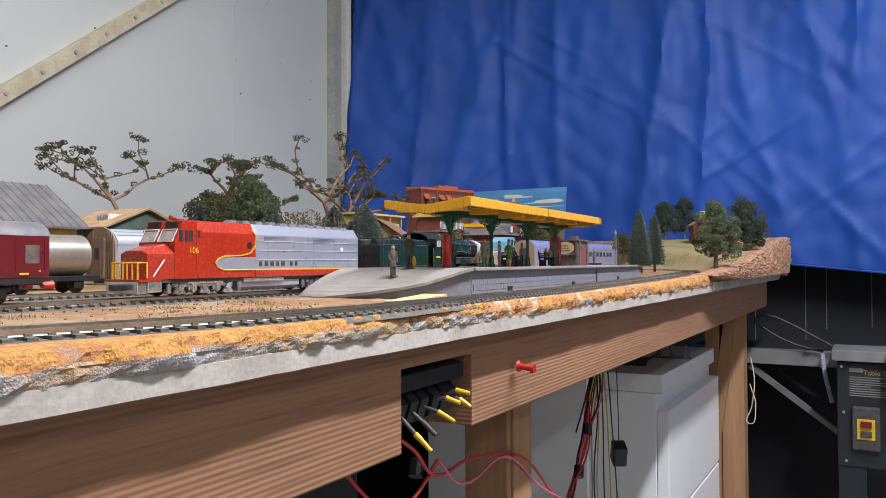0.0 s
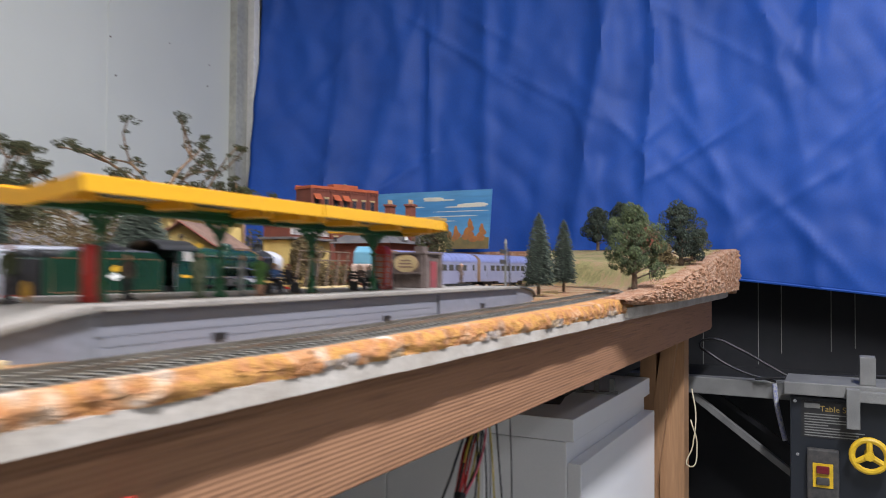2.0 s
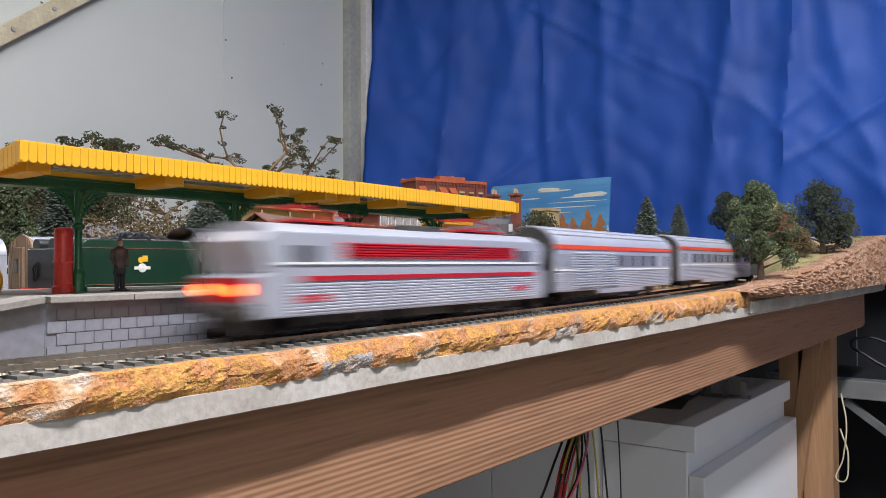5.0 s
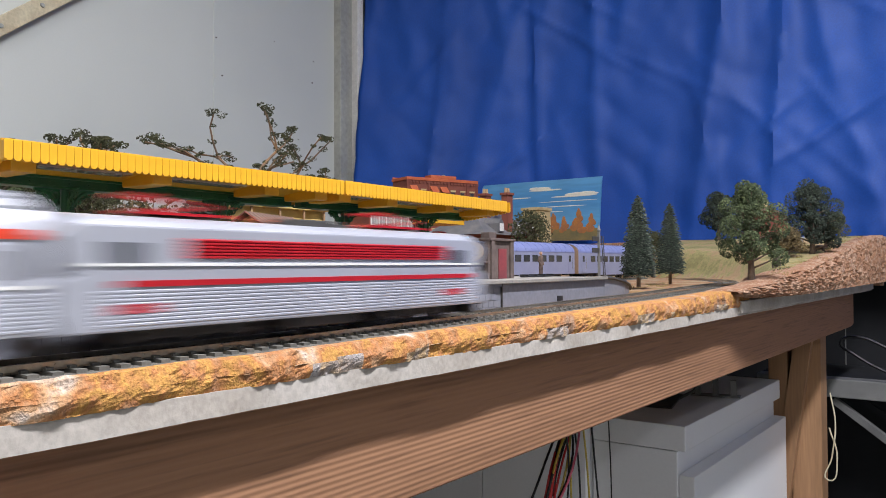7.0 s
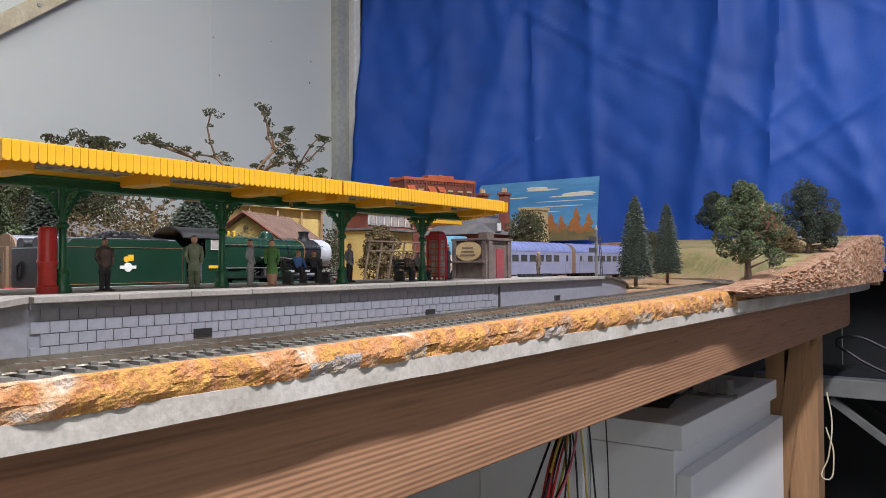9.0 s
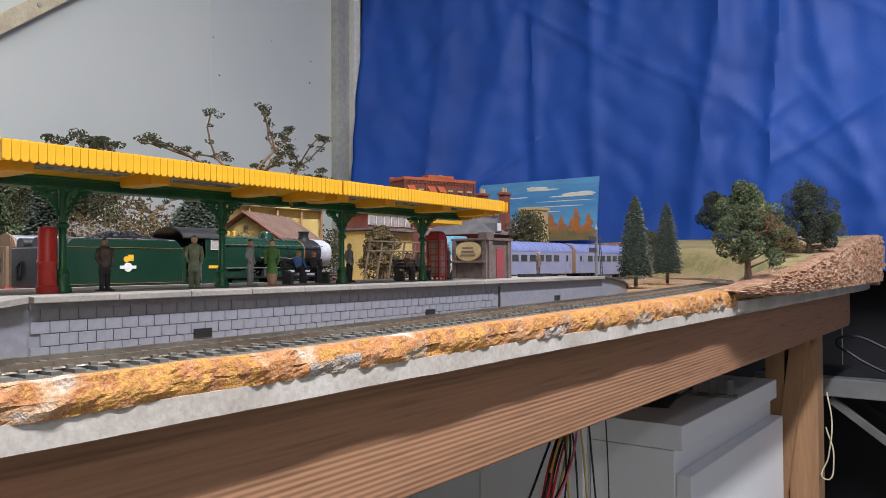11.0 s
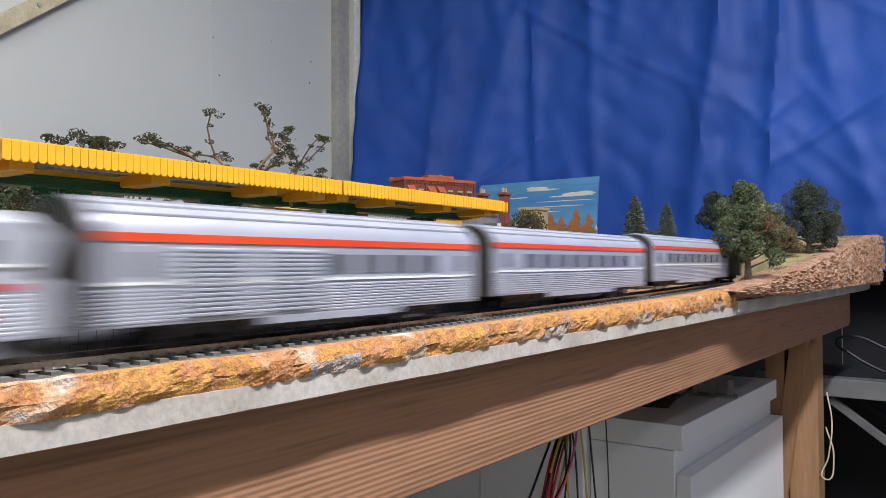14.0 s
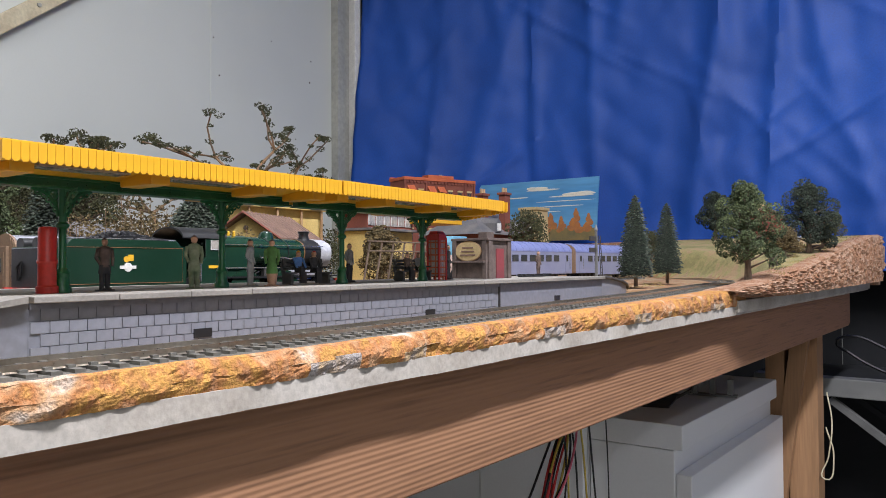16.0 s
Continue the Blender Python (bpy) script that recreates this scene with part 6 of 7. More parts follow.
def gum_tree(x, y, z, h, spread, seed, label, rz=0):
    """Open eucalypt: forked orange-brown limbs with flat dark leaf pads at their ends."""
    rnd = random.Random(seed)
    t = thing("gum_tree", x, y, z, rz, label, "tree", "gum trees at the back")
    limbs, pads = [], []

    def grow(p, d, length, r, depth):
        q = p
        for k in range(3):
            d = (d + Vector((rnd.uniform(-0.42, 0.42), rnd.uniform(-0.42, 0.42), rnd.uniform(-0.15, 0.22)))).normalized()
            nq = q + d * length / 3
            limbs.append(rod(tuple(q), tuple(nq), r * (1 - 0.12 * k), r * (1 - 0.12 * (k + 1)), 7))
            q = nq
            if depth <= 1 and rnd.random() < 0.85:
                pads.append((q.x + rnd.uniform(-5, 5), q.y + rnd.uniform(-5, 5), q.z + 2, rnd.uniform(3, 6)))
        if depth == 0:
            for _ in range(3):
                pads.append((q.x + rnd.uniform(-8, 8), q.y + rnd.uniform(-8, 8), q.z + rnd.uniform(-3, 6), rnd.uniform(3.5, 7)))
            return
        for k in range(4 if depth == 2 else 3):
            a = rnd.uniform(0, 6.28)
            nd = (d * 0.7 + Vector((math.cos(a) * 1.0, math.sin(a) * 1.0, rnd.uniform(-0.1, 0.45)))).normalized()
            grow(q, nd, length * rnd.uniform(0.5, 0.75) * spread, r * 0.55, depth - 1)

    grow(Vector((0, 0, -4)), Vector((rnd.uniform(-0.2, 0.2), rnd.uniform(-0.2, 0.2), 1)).normalized(), h * 0.42, h * 0.022, 2)
    part("trunk", join(*limbs), M_GUMBARK, t, "orange-brown forked limbs", smooth=True)
    part("foliage", leaf_cloud(rnd, [(px, py, pz, pr * 1.25) for px, py, pz, pr in pads], 44 * len(pads), 1.45, 0.6), M_LEAF, t, "dark olive leaf pads")
    return t


def hedge(x, y, z, lx, ly, h, seed, leaf, label, count=1400, size=1.7, name="hedge"):
    rnd = random.Random(seed)
    t = thing(name, x, y, z, 0, label, "hedge", "hedges and bushes")
    balls = [(rnd.uniform(-lx / 2, lx / 2), rnd.uniform(-ly / 2, ly / 2), rnd.uniform(0.1, 0.62) * h, h * rnd.uniform(0.22, 0.4)) for _ in range(14 + int(ly / 12))]
    part("twigs", join(*[rod((bx, by, -2), (bx + rnd.uniform(-4, 4), by + rnd.uniform(-4, 4), bz + br), 0.8, 0.3, 5) for bx, by, bz, br in balls]), M_GUMBARK, t)
    part("leaves", leaf_cloud(rnd, balls, count, size), leaf, t)


def gable_house(name, x, y, z, rz, lx, ly, eave, ridge, wall, roof, label, over=6, boards=True, category="house"):
    """Gabled building, ridge along its local y; wall boards and a roof of sheets."""
    t = thing(name, x, y, z, rz, label, category, "buildings of the layout")
    part("shell", prism([(-lx / 2, 0), (-lx / 2, eave), (0, ridge - 2), (lx / 2, eave), (lx / 2, 0)], "y", -ly / 2, ly / 2), wall, t)
    a = math.atan2(ridge - eave, lx / 2)
    for s in (-1, 1):
        p = [(0, ridge), (s * (lx / 2 + over), eave - over * math.tan(a)), (s * (lx / 2 + over), eave - over * math.tan(a) + 2.2), (0, ridge + 2.4)]
        r = part("roof", prism(p, "y", -ly / 2 - over, ly / 2 + over), roof, t, bevel=0.3)
        n = int((ly + 2 * over) / 9)
        ribs = []
        for k in range(n + 1):
            yy = -ly / 2 - over + (ly + 2 * over) * k / n
            ribs.append(([(0, yy - 0.6, ridge + 2.2), (0, yy + 0.6, ridge + 2.2), (0, yy, ridge + 3.4), (s * (lx / 2 + over), yy - 0.6, eave - over * math.tan(a) + 2.0), (s * (lx / 2 + over), yy + 0.6, eave - over * math.tan(a) + 2.0), (s * (lx / 2 + over), yy, eave - over * math.tan(a) + 3.2)], [(0, 1, 4, 3), (1, 2, 5, 4), (2, 0, 3, 5), (0, 2, 1), (3, 4, 5)]))
        part("roof_ribs", join(*ribs), roof, r)
    if boards:
        n = int(eave / 3.2)
        for s in (-1, 1):
            part("weatherboards", join(*[prism([(s * lx / 2, 3.2 * k), (s * (lx / 2 + 0.8), 3.2 * k), (s * lx / 2, 3.2 * k + 3)], "y", -ly / 2, ly / 2) for k in range(n)]), wall, t)
            part("weatherboards", join(*[box(-lx / 2, lx / 2, s * ly / 2 - 0.5, s * ly / 2 + 0.5, 3.2 * k, 3.2 * k + 2.7) for k in range(n)]), wall, t)
    return t


def opening(t, x0, x1, y0, y1, z0, z1, frame_m=None, pane_m=None):
    w = part("window", box(x0, x1, y0, y1, z0, z1), frame_m or M_WHITE, t, bevel=0.2)
    e = 0.5
    if x1 - x0 < y1 - y0:
        m = (y0 + y1) / 2
        part("pane", join(box(x0 - e, x1 + e, y0 + 1, m - 0.5, z0 + 1, z1 - 1), box(x0 - e, x1 + e, m + 0.5, y1 - 1, z0 + 1, z1 - 1)), pane_m or M_GLASS, w)
    else:
        m = (x0 + x1) / 2
        part("pane", join(box(x0 + 1, m - 0.5, y0 - e, y1 + e, z0 + 1, z1 - 1), box(m + 0.5, x1 - 1, y0 - e, y1 + e, z0 + 1, z1 - 1)), pane_m or M_GLASS, w)


def buildings():
    # goods shed, grey tin roof over yellow boards
    t = gable_house("goods_shed", -775, 395, 12, 0, 130, 190, 56, 98, M_TIMBERY, M_ROOFGREY, "yellow boarded goods shed with grey corrugated roof", 8, category="shed")
    part("door", box(65, 66.6, 60, 80, 0, 44), M_STONEBROWN, t, "dark open doorway")
    # green shed with rusty roof, and container
    t = gable_house("green_shed", -850, 655, 30, 90, 120, 85, 42, 66, M_SHEDGREEN, M_RUST, "green tin shed with rusty tan roof", 6, category="shed")
    part("door", box(-18, 14, -44, -42.4, 0, 34), M_DARKGREY, t)
    t = thing("white_container", -840, 628, 60, 0, "white freight container standing by the shed", "container", "buildings of the layout")
    part("box", box(-12, 12, -12, 12, 0, 30), M_WHITE, t, bevel=0.6)
    part("door", join(box(-11, -0.6, -13, -12, 2, 28), box(0.6, 11, -13, -12, 2, 28)), M_WHITE, t)
    for x in (-8, -3, 3, 8):
        part("locking_bar", rod((x, -13.4, 2), (x, -13.4, 28), 0.7, 0.7, 6), M_SAWGREY, t)
    # station house, brown roof over yellow boards
    t = gable_house("station_house", -622, 925, 22, 24, 66, 96, 42, 64, M_TIMBERY, M_ROOFBROWN, "yellow boarded house with red-brown gabled roof", 7)
    part("gable_vent", rod((0, -48, 50), (0, -50, 50), 2.4, 2.4, 10), M_STONEBROWN, t)
    part("barge_board", tube([(-40, -55.5, 38.5), (0, -55.5, 65.5), (40, -55.5, 38.5)], 1.2, 5), M_BRICK, t, "red barge board")
    opening(t, -22, -10, -49.4, -48.2, 14, 30)
    opening(t, 10, 22, -49.4, -48.2, 14, 30)
    # signal box with white window band and yellow awning
    t = thing("signal_box", -620, 1122, 14, 4, "cream boarded signal box with white window band and red trim", "signal box", "buildings of the layout")
    part("base", box(-40, 0, -48, 48, 0, 62), M_TIMBERY, t)
    part("weatherboards", join(*[box(0, 0.9, -48, 48, 3.2 * k, 3.2 * k + 2.7) for k in range(19)]), M_TIMBERY, t)
    part("cabin", box(-40, 1, -48, 48, 66, 88), M_BRICK, t, "red window wall")
    for k in range(6):
        opening(t, 0.8, 2.2, -46 + 15.4 * k, -33 + 15.4 * k, 69, 86, M_WHITE, M_PALEGLASS)
    part("canopy_roof", box(-46, 10, -52, 52, 62.5, 65.5), M_ROOFGREY, t, bevel=0.5)
    part("roof", prism([(-48, 88), (8, 88), (-20, 106)], "y", -54, 54), M_TIMBERY, t)
    part("awning", box(0, 40, 40, 110, 74, 80), M_YELLOW, t, "yellow awning", bevel=0.5)
    t = thing("timber_building", -690, 1010, 20, 0, "yellow timber building with verandah posts behind the house", "building", "buildings of the layout")
    part("wall", box(-30, 0, -66, 58, 0, 84), M_TIMBERY, t)
    for y in (-60, -18, 20, 54):
        part("verandah_post", box(4, 6.4, y, y + 2.4, 0, 82), M_RUST, t, bevel=0.3)
    part("verandah_roof", box(-34, 9, -70, 62, 82, 85), M_TIMBERY, t, bevel=0.3)
    # grey roofed villa with chimneys
    t = thing("villa", -705, 1455, 2, 0, "villa with grey hipped roof, small dormers and brick chimneys", "house", "buildings of the layout")
    part("shell", box(-55, 55, -80, 80, 0, 82), M_BRICK, t)
    hip = [(-64, -90, 80), (64, -90, 80), (64, 90, 80), (-64, 90, 80), (0, -30, 124), (0, 30, 124)]
    part("roof", (hip, [(0, 1, 4), (1, 2, 5, 4), (2, 3, 5), (3, 0, 4, 5), (0, 3, 2, 1)]), M_ROOFGREY, t, bevel=0.6)
    for y in (-40, 10, 55):
        d = part("dormer", prism([(-8, 84), (-8, 98), (0, 106), (8, 98), (8, 84)], "x", 30, 62), M_ROOFGREY, t)
        d.matrix_local = pose(0, y / 1000, 0)
        part("dormer_window", box(62, 63, -5, 5, 86, 98), M_WHITE, d)
    for x, y in ((14, -14), (50, -4)):
        c = part("chimney", join(box(x - 6, x + 6, y - 8, y + 8, 84, 146), box(x - 8, x + 8, y - 10, y + 10, 146, 150)), M_BRICK, t, bevel=0.4)
        part("chimney_pot", join(*[lathe([(2.6, 150), (2, 158)], 8, x, y + d) for d in (-4, 4)]), M_RUST, c)
    # tall brick block
    t = thing("brick_block", -888, 1587, 10, -19.8, "dark red brick town building with orange parapet and awnings", "building", "buildings of the layout")
    part("shell", box(-56, 0, -82, 82, 0, 190), M_BRICK, t)
    for row in range(3):
        for k in range(7):
            y = -69 + 23 * k
            opening(t, -0.4, 1.0, y - 4.5, y + 4.5, 72 + 38 * row, 92 + 38 * row, M_STONEBROWN)
            part("lintel", box(-0.4, 1.6, y - 6, y + 6, 93 + 38 * row, 96 + 38 * row), M_SANDSTONE, t)
            if row == 2 and k < 4 and k != 1:
                part("awning", prism([(1, 178), (1, 172), (11, 166)], "y", y - 8, y + 8), M_BRICKTOP, t, "orange awning")
    part("parapet", join(box(-58, 2, -84, 84, 188, 194), box(-20, 2, -30, 30, 194, 200), box(-56, -52, -84, 84, 194, 197)), M_BRICKTOP, t, bevel=0.6)
    part("cornice", join(*[box(1, 3, -80 + 8 * k, -76 + 8 * k, 183, 187) for k in range(21)]), M_BRICK, t)
    part("roof_tank", lathe([(7, 194), (7, 202), (2, 206)], 14, -30, 20), M_SAWGREY, t)
    for y in (-82, -34, 12, 58, 81):
        part("pilaster", box(-0.2, 2.4, y - 2, y + 2, 0, 188), M_BRICK, t)
    # sandstone tower, far low huts
    t = thing("sandstone_tower", -800, 1800, 12, 0, "plain yellow sandstone tower block", "tower", "buildings of the layout")
    part("tower", prism([(-24, 0), (24, 0), (20, 142), (-20, 142)], "y", -24, 24), M_SANDSTONE, t, bevel=0.6)
    part("cap", box(-23, 23, -27, 27, 136, 142), M_SANDSTONE, t, bevel=0.5)
    t = gable_house("hill_cottage", -330, 1770, 74, 20, 60, 70, 34, 54, M_BRICK, M_ROOFBROWN, "small brick cottage with brown roof on the hill", 4, boards=False)
    part("chimney", box(-6, 6, 18, 28, 40, 68), M_SANDSTONE, t, bevel=0.3)
    t = gable_house("low_shed", -705, 760, 30, 30, 60, 80, 30, 44, M_SANDSTONE, M_ROOFGREY, "low pale shed among the trees", 5, category="shed")
    # painted board standing at the back
    t = thing("painted_backdrop_board", 0, 0, 0, 0, "painted board with blue sky, clouds and autumn trees", "painting")
    p = [(-1071, 90), (-752, 90), (-743, 236), (-1068, 236), (-1074, 228)]
    part("board", prism(p, "y", 2000, 2004), M_SKYPIC, t, "painted blue sky")
    part("field", prism([(-1071, 90), (-752, 90), (-750.5, 118), (-1072, 122)], "y", 1999, 2000), M_FIELD, t)
    for cx, cz, rx, rz in ((-905, 217, 30, 4), (-890, 213, 46, 2.2), (-920, 219, 14, 2.5), (-795, 199, 44, 4.5), (-815, 195, 60, 2), (-780, 202, 20, 2.4), (-960, 197, 30, 1.6), (-850, 172, 70, 1.2), (-900, 160, 60, 1.2), (-830, 184, 80, 1.0)):
        part("cloud", ball(cx, 2000, cz, rx, 0.7, rz, 14, 8), M_CLOUD, t, "painted cream cloud")
    for cx, s in ((-870, 1.0), (-840, 0.8), (-800, 1.2), (-770, 0.9), (-920, 0.7)):
        rt = random.Random(int(-cx))
        part("painted_tree", join(*[ball(cx + rt.uniform(-15, 15) * s * (1 - q / 9), 1999.2, 114 + 36 * s * q / 8, (13 - q) * s * rt.uniform(0.6, 1), 0.5, 7 * s, 8, 6) for q in range(9)]), M_AUTUMN, t)
    # blue and white truck behind the platform
    t = thing("toy_truck", -505, 1118, 16, 0, "light blue and pale pink vintage van behind the platform", "van")
    M_VANBLUE = mat("van_blue", (0.18, 0.40, 0.52), (0.14, 0.34, 0.46), 0.35)
    M_VANPINK = mat("van_cream", (0.62, 0.46, 0.38), (0.55, 0.4, 0.33), 0.4)
    part("cab", prism([(-26, 34), (-24, 50), (-14, 58), (18, 58), (26, 50), (30, 34)], "x", -16, 16), M_VANBLUE, t, bevel=1.5)
    part("window", join(box(15.6, 16.6, -18, -6, 44, 54), box(15.6, 16.6, -2, 10, 44, 54), box(15.6, 16.6, 14, 22, 44, 52)), M_GLASS, t)
    part("body", box(-17, 17, -30, 34, 8, 34), M_VANPINK, t, bevel=3)
    for y in (-18, 20):
        part("wheel", rod((13, y, 8), (18, y, 8), 8, 8, 16), M_BLACK, t)
        part("wheel", rod((-13, y, 8), (-18, y, 8), 8, 8, 16), M_BLACK, t)
    t.matrix_world = at_mm(-520, 1116, 14) @ Matrix.Diagonal((0.8, 0.8, 0.92, 1))
    # post and rail fence, stone blocks, white picket fence
    t = thing("rail_fence", -520, 1012, 20, 3, "dark brown post and rail fence", "fence")
    for k in range(6):
        part("post", moved(box(-0.8, 0.8, -0.8, 0.8, -4, 40), 0, -50 + 20 * k, 0, rx=-14), M_BARK, t, bevel=0.2)
    for zz in (28, 38):
        part("rail", box(0.8, 1.6, -46, 62, zz, zz + 1.5), M_BARK, t, bevel=0.3)
    for k, (y, l) in enumerate(((905, 26), (933, 28), (963, 30), (994, 28), (1023, 26))):
        solid("stone_block", box(-7, 7, -l / 2 + 0.6, l / 2 - 0.6, 0, 16), M_SANDSTONE, "tan sandstone block beside the line", "stone block", "stone blocks", bevel=1.2, where=at_mm(-486, y, lerp(RISE, y)))
    t = thing("picket_fence", -575, 628, 14, 0, "white picket fence beside the yard", "fence")
    for k in range(16):
        part("picket", prism([(-1.2, 0), (1.2, 0), (1.2, 26), (0, 28.5), (-1.2, 26)], "x", 0, 1), M_WHITE, t).matrix_local = pose(0, (-40 + 5 * k) / 1000, 0.002)
    for zz in (8, 20):
        part("rail", box(-1, 0, -42, 38, zz, zz + 2), M_WHITE, t)


def planting():
    fir(-318, 1182, 11, 97, 20.5, 1, "dark green bottle-brush fir with frosted tips", bare=0.14)
    fir(-320, 1283, 12, 94, 18.5, 2, "slim dark green bottle-brush fir with frosted tips", bare=0.15)
    fir(-571, 801, 20, 82, 40, 3, "broad dark blue-green fir behind the engine")
    fir(-640, 700, 24, 92, 22, 4, "dark fir among the back trees")
    fir(-700, 905, 30, 82, 34, 5, "broad dark fir beside the house")
    fir(-640, 590, 24, 70, 16, 6, "small dark fir in front of the gum trees")
    leafy_tree("leafy_tree", -212, 1228, 17, 101, 37, 11, M_LEAFGREEN, "tall green leafy tree on the hill edge", 4600, 0.16, 1.35)
    leafy_tree("leafy_tree", -604, 634, 20, 100, 30, 12, M_LEAFGREEN, "dense grey-green leafy tree behind the coaches", 3000, 0.1, 1.9)
    leafy_tree("dark_tree", -446, 1885, 78, 92, 38, 13, M_FIR, "dark round tree on the brown hill", 2600, 0.22, 1.9)
    leafy_tree("dark_tree", -408, 1926, 80, 104, 30, 14, M_FIR, "dark upright tree on the brown hill", 2200, 0.2, 1.9)
    leafy_tree("dark_tree", -216, 1556, 46, 99, 42, 15, M_FIR, "tall dark tree on the hill", 4200, 0.12, 1.6)
    leafy_tree("leaning_tree", -216, 1630, 50, 56, 30, 16, M_LEAF, "leaning dark tree near the hill edge", 2600, 0.4, 1.5, (16, 14))
    leafy_tree("bush", -236, 1500, 36, 44, 26, 17, M_HEDGE, "dry reddish bush on the hill", 800, 0.35, 1.8)
    leafy_tree("olive_tree", -596, 1425, 16, 100, 38, 18, M_LEAF, "spreading dark olive tree before the painted board", 900, 0.4, 2.0)
    leafy_tree("small_tree", -480, 1640, 12, 76, 26, 19, M_LEAF, "small thin dark tree by the far bend", 700, 0.4, 2.0)
    leafy_tree("olive_tree", -760, 790, 40, 92, 46, 20, M_LEAF, "low spreading olive tree", 1600, 0.45, 2.0)
    leafy_tree("olive_tree", -780, 740, 40, 80, 40, 21, M_LEAF, "low spreading olive tree", 1300, 0.45, 2.0)
    leafy_tree("autumn_bush", -560, 1035, 16, 60, 25, 22, M_HEDGE, "dry brown bush beside the fence", 1500, 0.2, 1.8)
    gum_tree(-870, 684, 50, 190, 1.35, 31, "tall open gum tree with dark leaf pads")
    gum_tree(-881, 848, 50, 215, 0.8, 37, "tall thin gum tree with dark leaf pads")
    gum_tree(-870, 1075, 50, 215, 1.3, 35, "wide forked gum tree with pale orange limbs")
    gum_tree(-866, 1110, 50, 230, 1.25, 38, "forked gum tree leaning over the layout")
    gum_tree(-890, 1242, 50, 190, 0.9, 40, "thin gum tree with sparse leaf pads")
    gum_tree(-850, 1400, 50, 165, 0.8, 41, "slender sparse tree by the brick block")
    gum_tree(-870, 960, 50, 150, 1.2, 43, "low gum tree with bent limbs")
    hedge(-640, 770, 18, 40, 130, 74, 51, M_HEDGE, "dry olive-brown hedge behind the engine", 3200)
    hedge(-610, 880, 18, 40, 80, 60, 52, M_HEDGE, "dry brown scrub behind the engine", 1800)
    hedge(-560, 1080, 16, 30, 110, 40, 53, M_HEDGE, "rust-brown scrub by the fence", 1800)
    hedge(-760, 640, 36, 60, 140, 50, 54, M_LEAF, "dark olive scrub behind the yard", 2400)
    hedge(-830, 1000, 40, 50, 300, 90, 55, M_HEDGE, "long dry scrub band under the gum trees", 4200, 2.2)
    hedge(-830, 1250, 30, 50, 240, 90, 56, M_LEAF, "dark scrub band behind the signal box", 3400, 2.2)
    hedge(-860, 480, 20, 40, 300, 60, 57, M_LEAF, "dark scrub band behind the shed", 2200, 2.2)
    # animals on the hill
    for x, y, z, s, rz, m, lab in ((-215, 1600, 52, 1.0, 80, M_STONEBROWN, "dark model goat on the hill"), (-225, 1390, 32, 1.1, 40, M_STONEBROWN, "brown grazing model deer on the hill"), (-265, 1700, 66, 1.2, 100, M_COATGREY, "pale grey model horse on the hill")):
        t = thing("model_animal", x, y, z - 6, rz, lab, "animal", "animals on the hill")
        part("body", moved(ball(0, 0, 11, 3.2, 8, 3.6, 10, 8), s=s), m, t, smooth=True)
        part("head", moved(join(rod((0, -7, 12), (0, -11, 15), 1.6, 1.2, 7), ball(0, -12.5, 15, 1.4, 2.6, 1.5)), s=s), m, t, smooth=True)
        for lx in (-1.8, 1.8):
            for ly in (-5, 5):
                part("leg", moved(rod((lx, ly, 0), (lx, ly, 9), 0.7, 1.1, 6), s=s), m, t)
        part("tail", moved(rod((0, 8, 12), (0, 9.5, 7), 0.5, 0.3, 5), s=s), m, t)
    # grass tufts and loose scatter
    rnd = random.Random(77)
    v, f, v2, f2 = [], [], [], []
    spots = [(rnd.uniform(-300, -252), rnd.uniform(0, 380)) for _ in range(26)] + [(rnd.uniform(-370, -320), rnd.uniform(60, 380)) for _ in range(24)] + [(rnd.uniform(-255, -190), rnd.uniform(1230, 1900)) for _ in range(70)] + [(rnd.uniform(-600, -540), rnd.uniform(300, 1150)) for _ in range(60)] + [(-340 + rnd.uniform(-20, 20), 1220 + rnd.uniform(-40, 120)) for _ in range(14)]
    for sx, sy in spots:
        d = math.hypot(sx - FAR_X, sy - FAR_Y) - FAR_R if sy > FAR_Y else 0
        z = lerp(RISE, sy) + hill_height(sx, sy, d)
        vv, ff = (v, f) if rnd.random() < 0.85 else (v2, f2)
        for _ in range(22):
            px, py = sx + rnd.gauss(0, 4), sy + rnd.gauss(0, 5)
            a, b = rnd.uniform(-2.5, 2.5), rnd.uniform(-2.5, 2.5)
            n = len(vv)
            hh = rnd.uniform(0.6, 2.8)
            vv += [(px - 0.35, py, z - 1), (px + 0.35, py + 0.3, z - 1), (px + a, py + b, z + hh)]
            ff.append((n, n + 1, n + 2))
    solid("grass", (v, f), M_GRASS, "straw-coloured grass tufts on the layout", "grass", kind="stuff")
    solid("grass", (v2, f2), M_LEAF, "dull green grass tufts on the layout", "grass", kind="stuff")
    v, f = [], []
    for _ in range(1500):
        px, py = rnd.uniform(-390, -209), rnd.uniform(-100, 1220)
        if abs(px - front_x(py)) < 17 or (py > 385 and px < plat_x(py) + 4):
            continue
        z = lerp(RISE, py) - (1.2 if px > -216 else 0)
        s = rnd.uniform(0.2, 0.6)
        g = moved(box(-s, s, -s, s, -s * 0.6, s), px, py, z + 0.3, rnd.uniform(0, 90), rnd.uniform(0, 60))
        n = len(v)
        v += g[0]
        f += [tuple(i + n for i in q) for q in g[1]]
    solid("gravel", (v, f), M_GROUND, "loose sandy gravel beside the track", "gravel", kind="stuff")
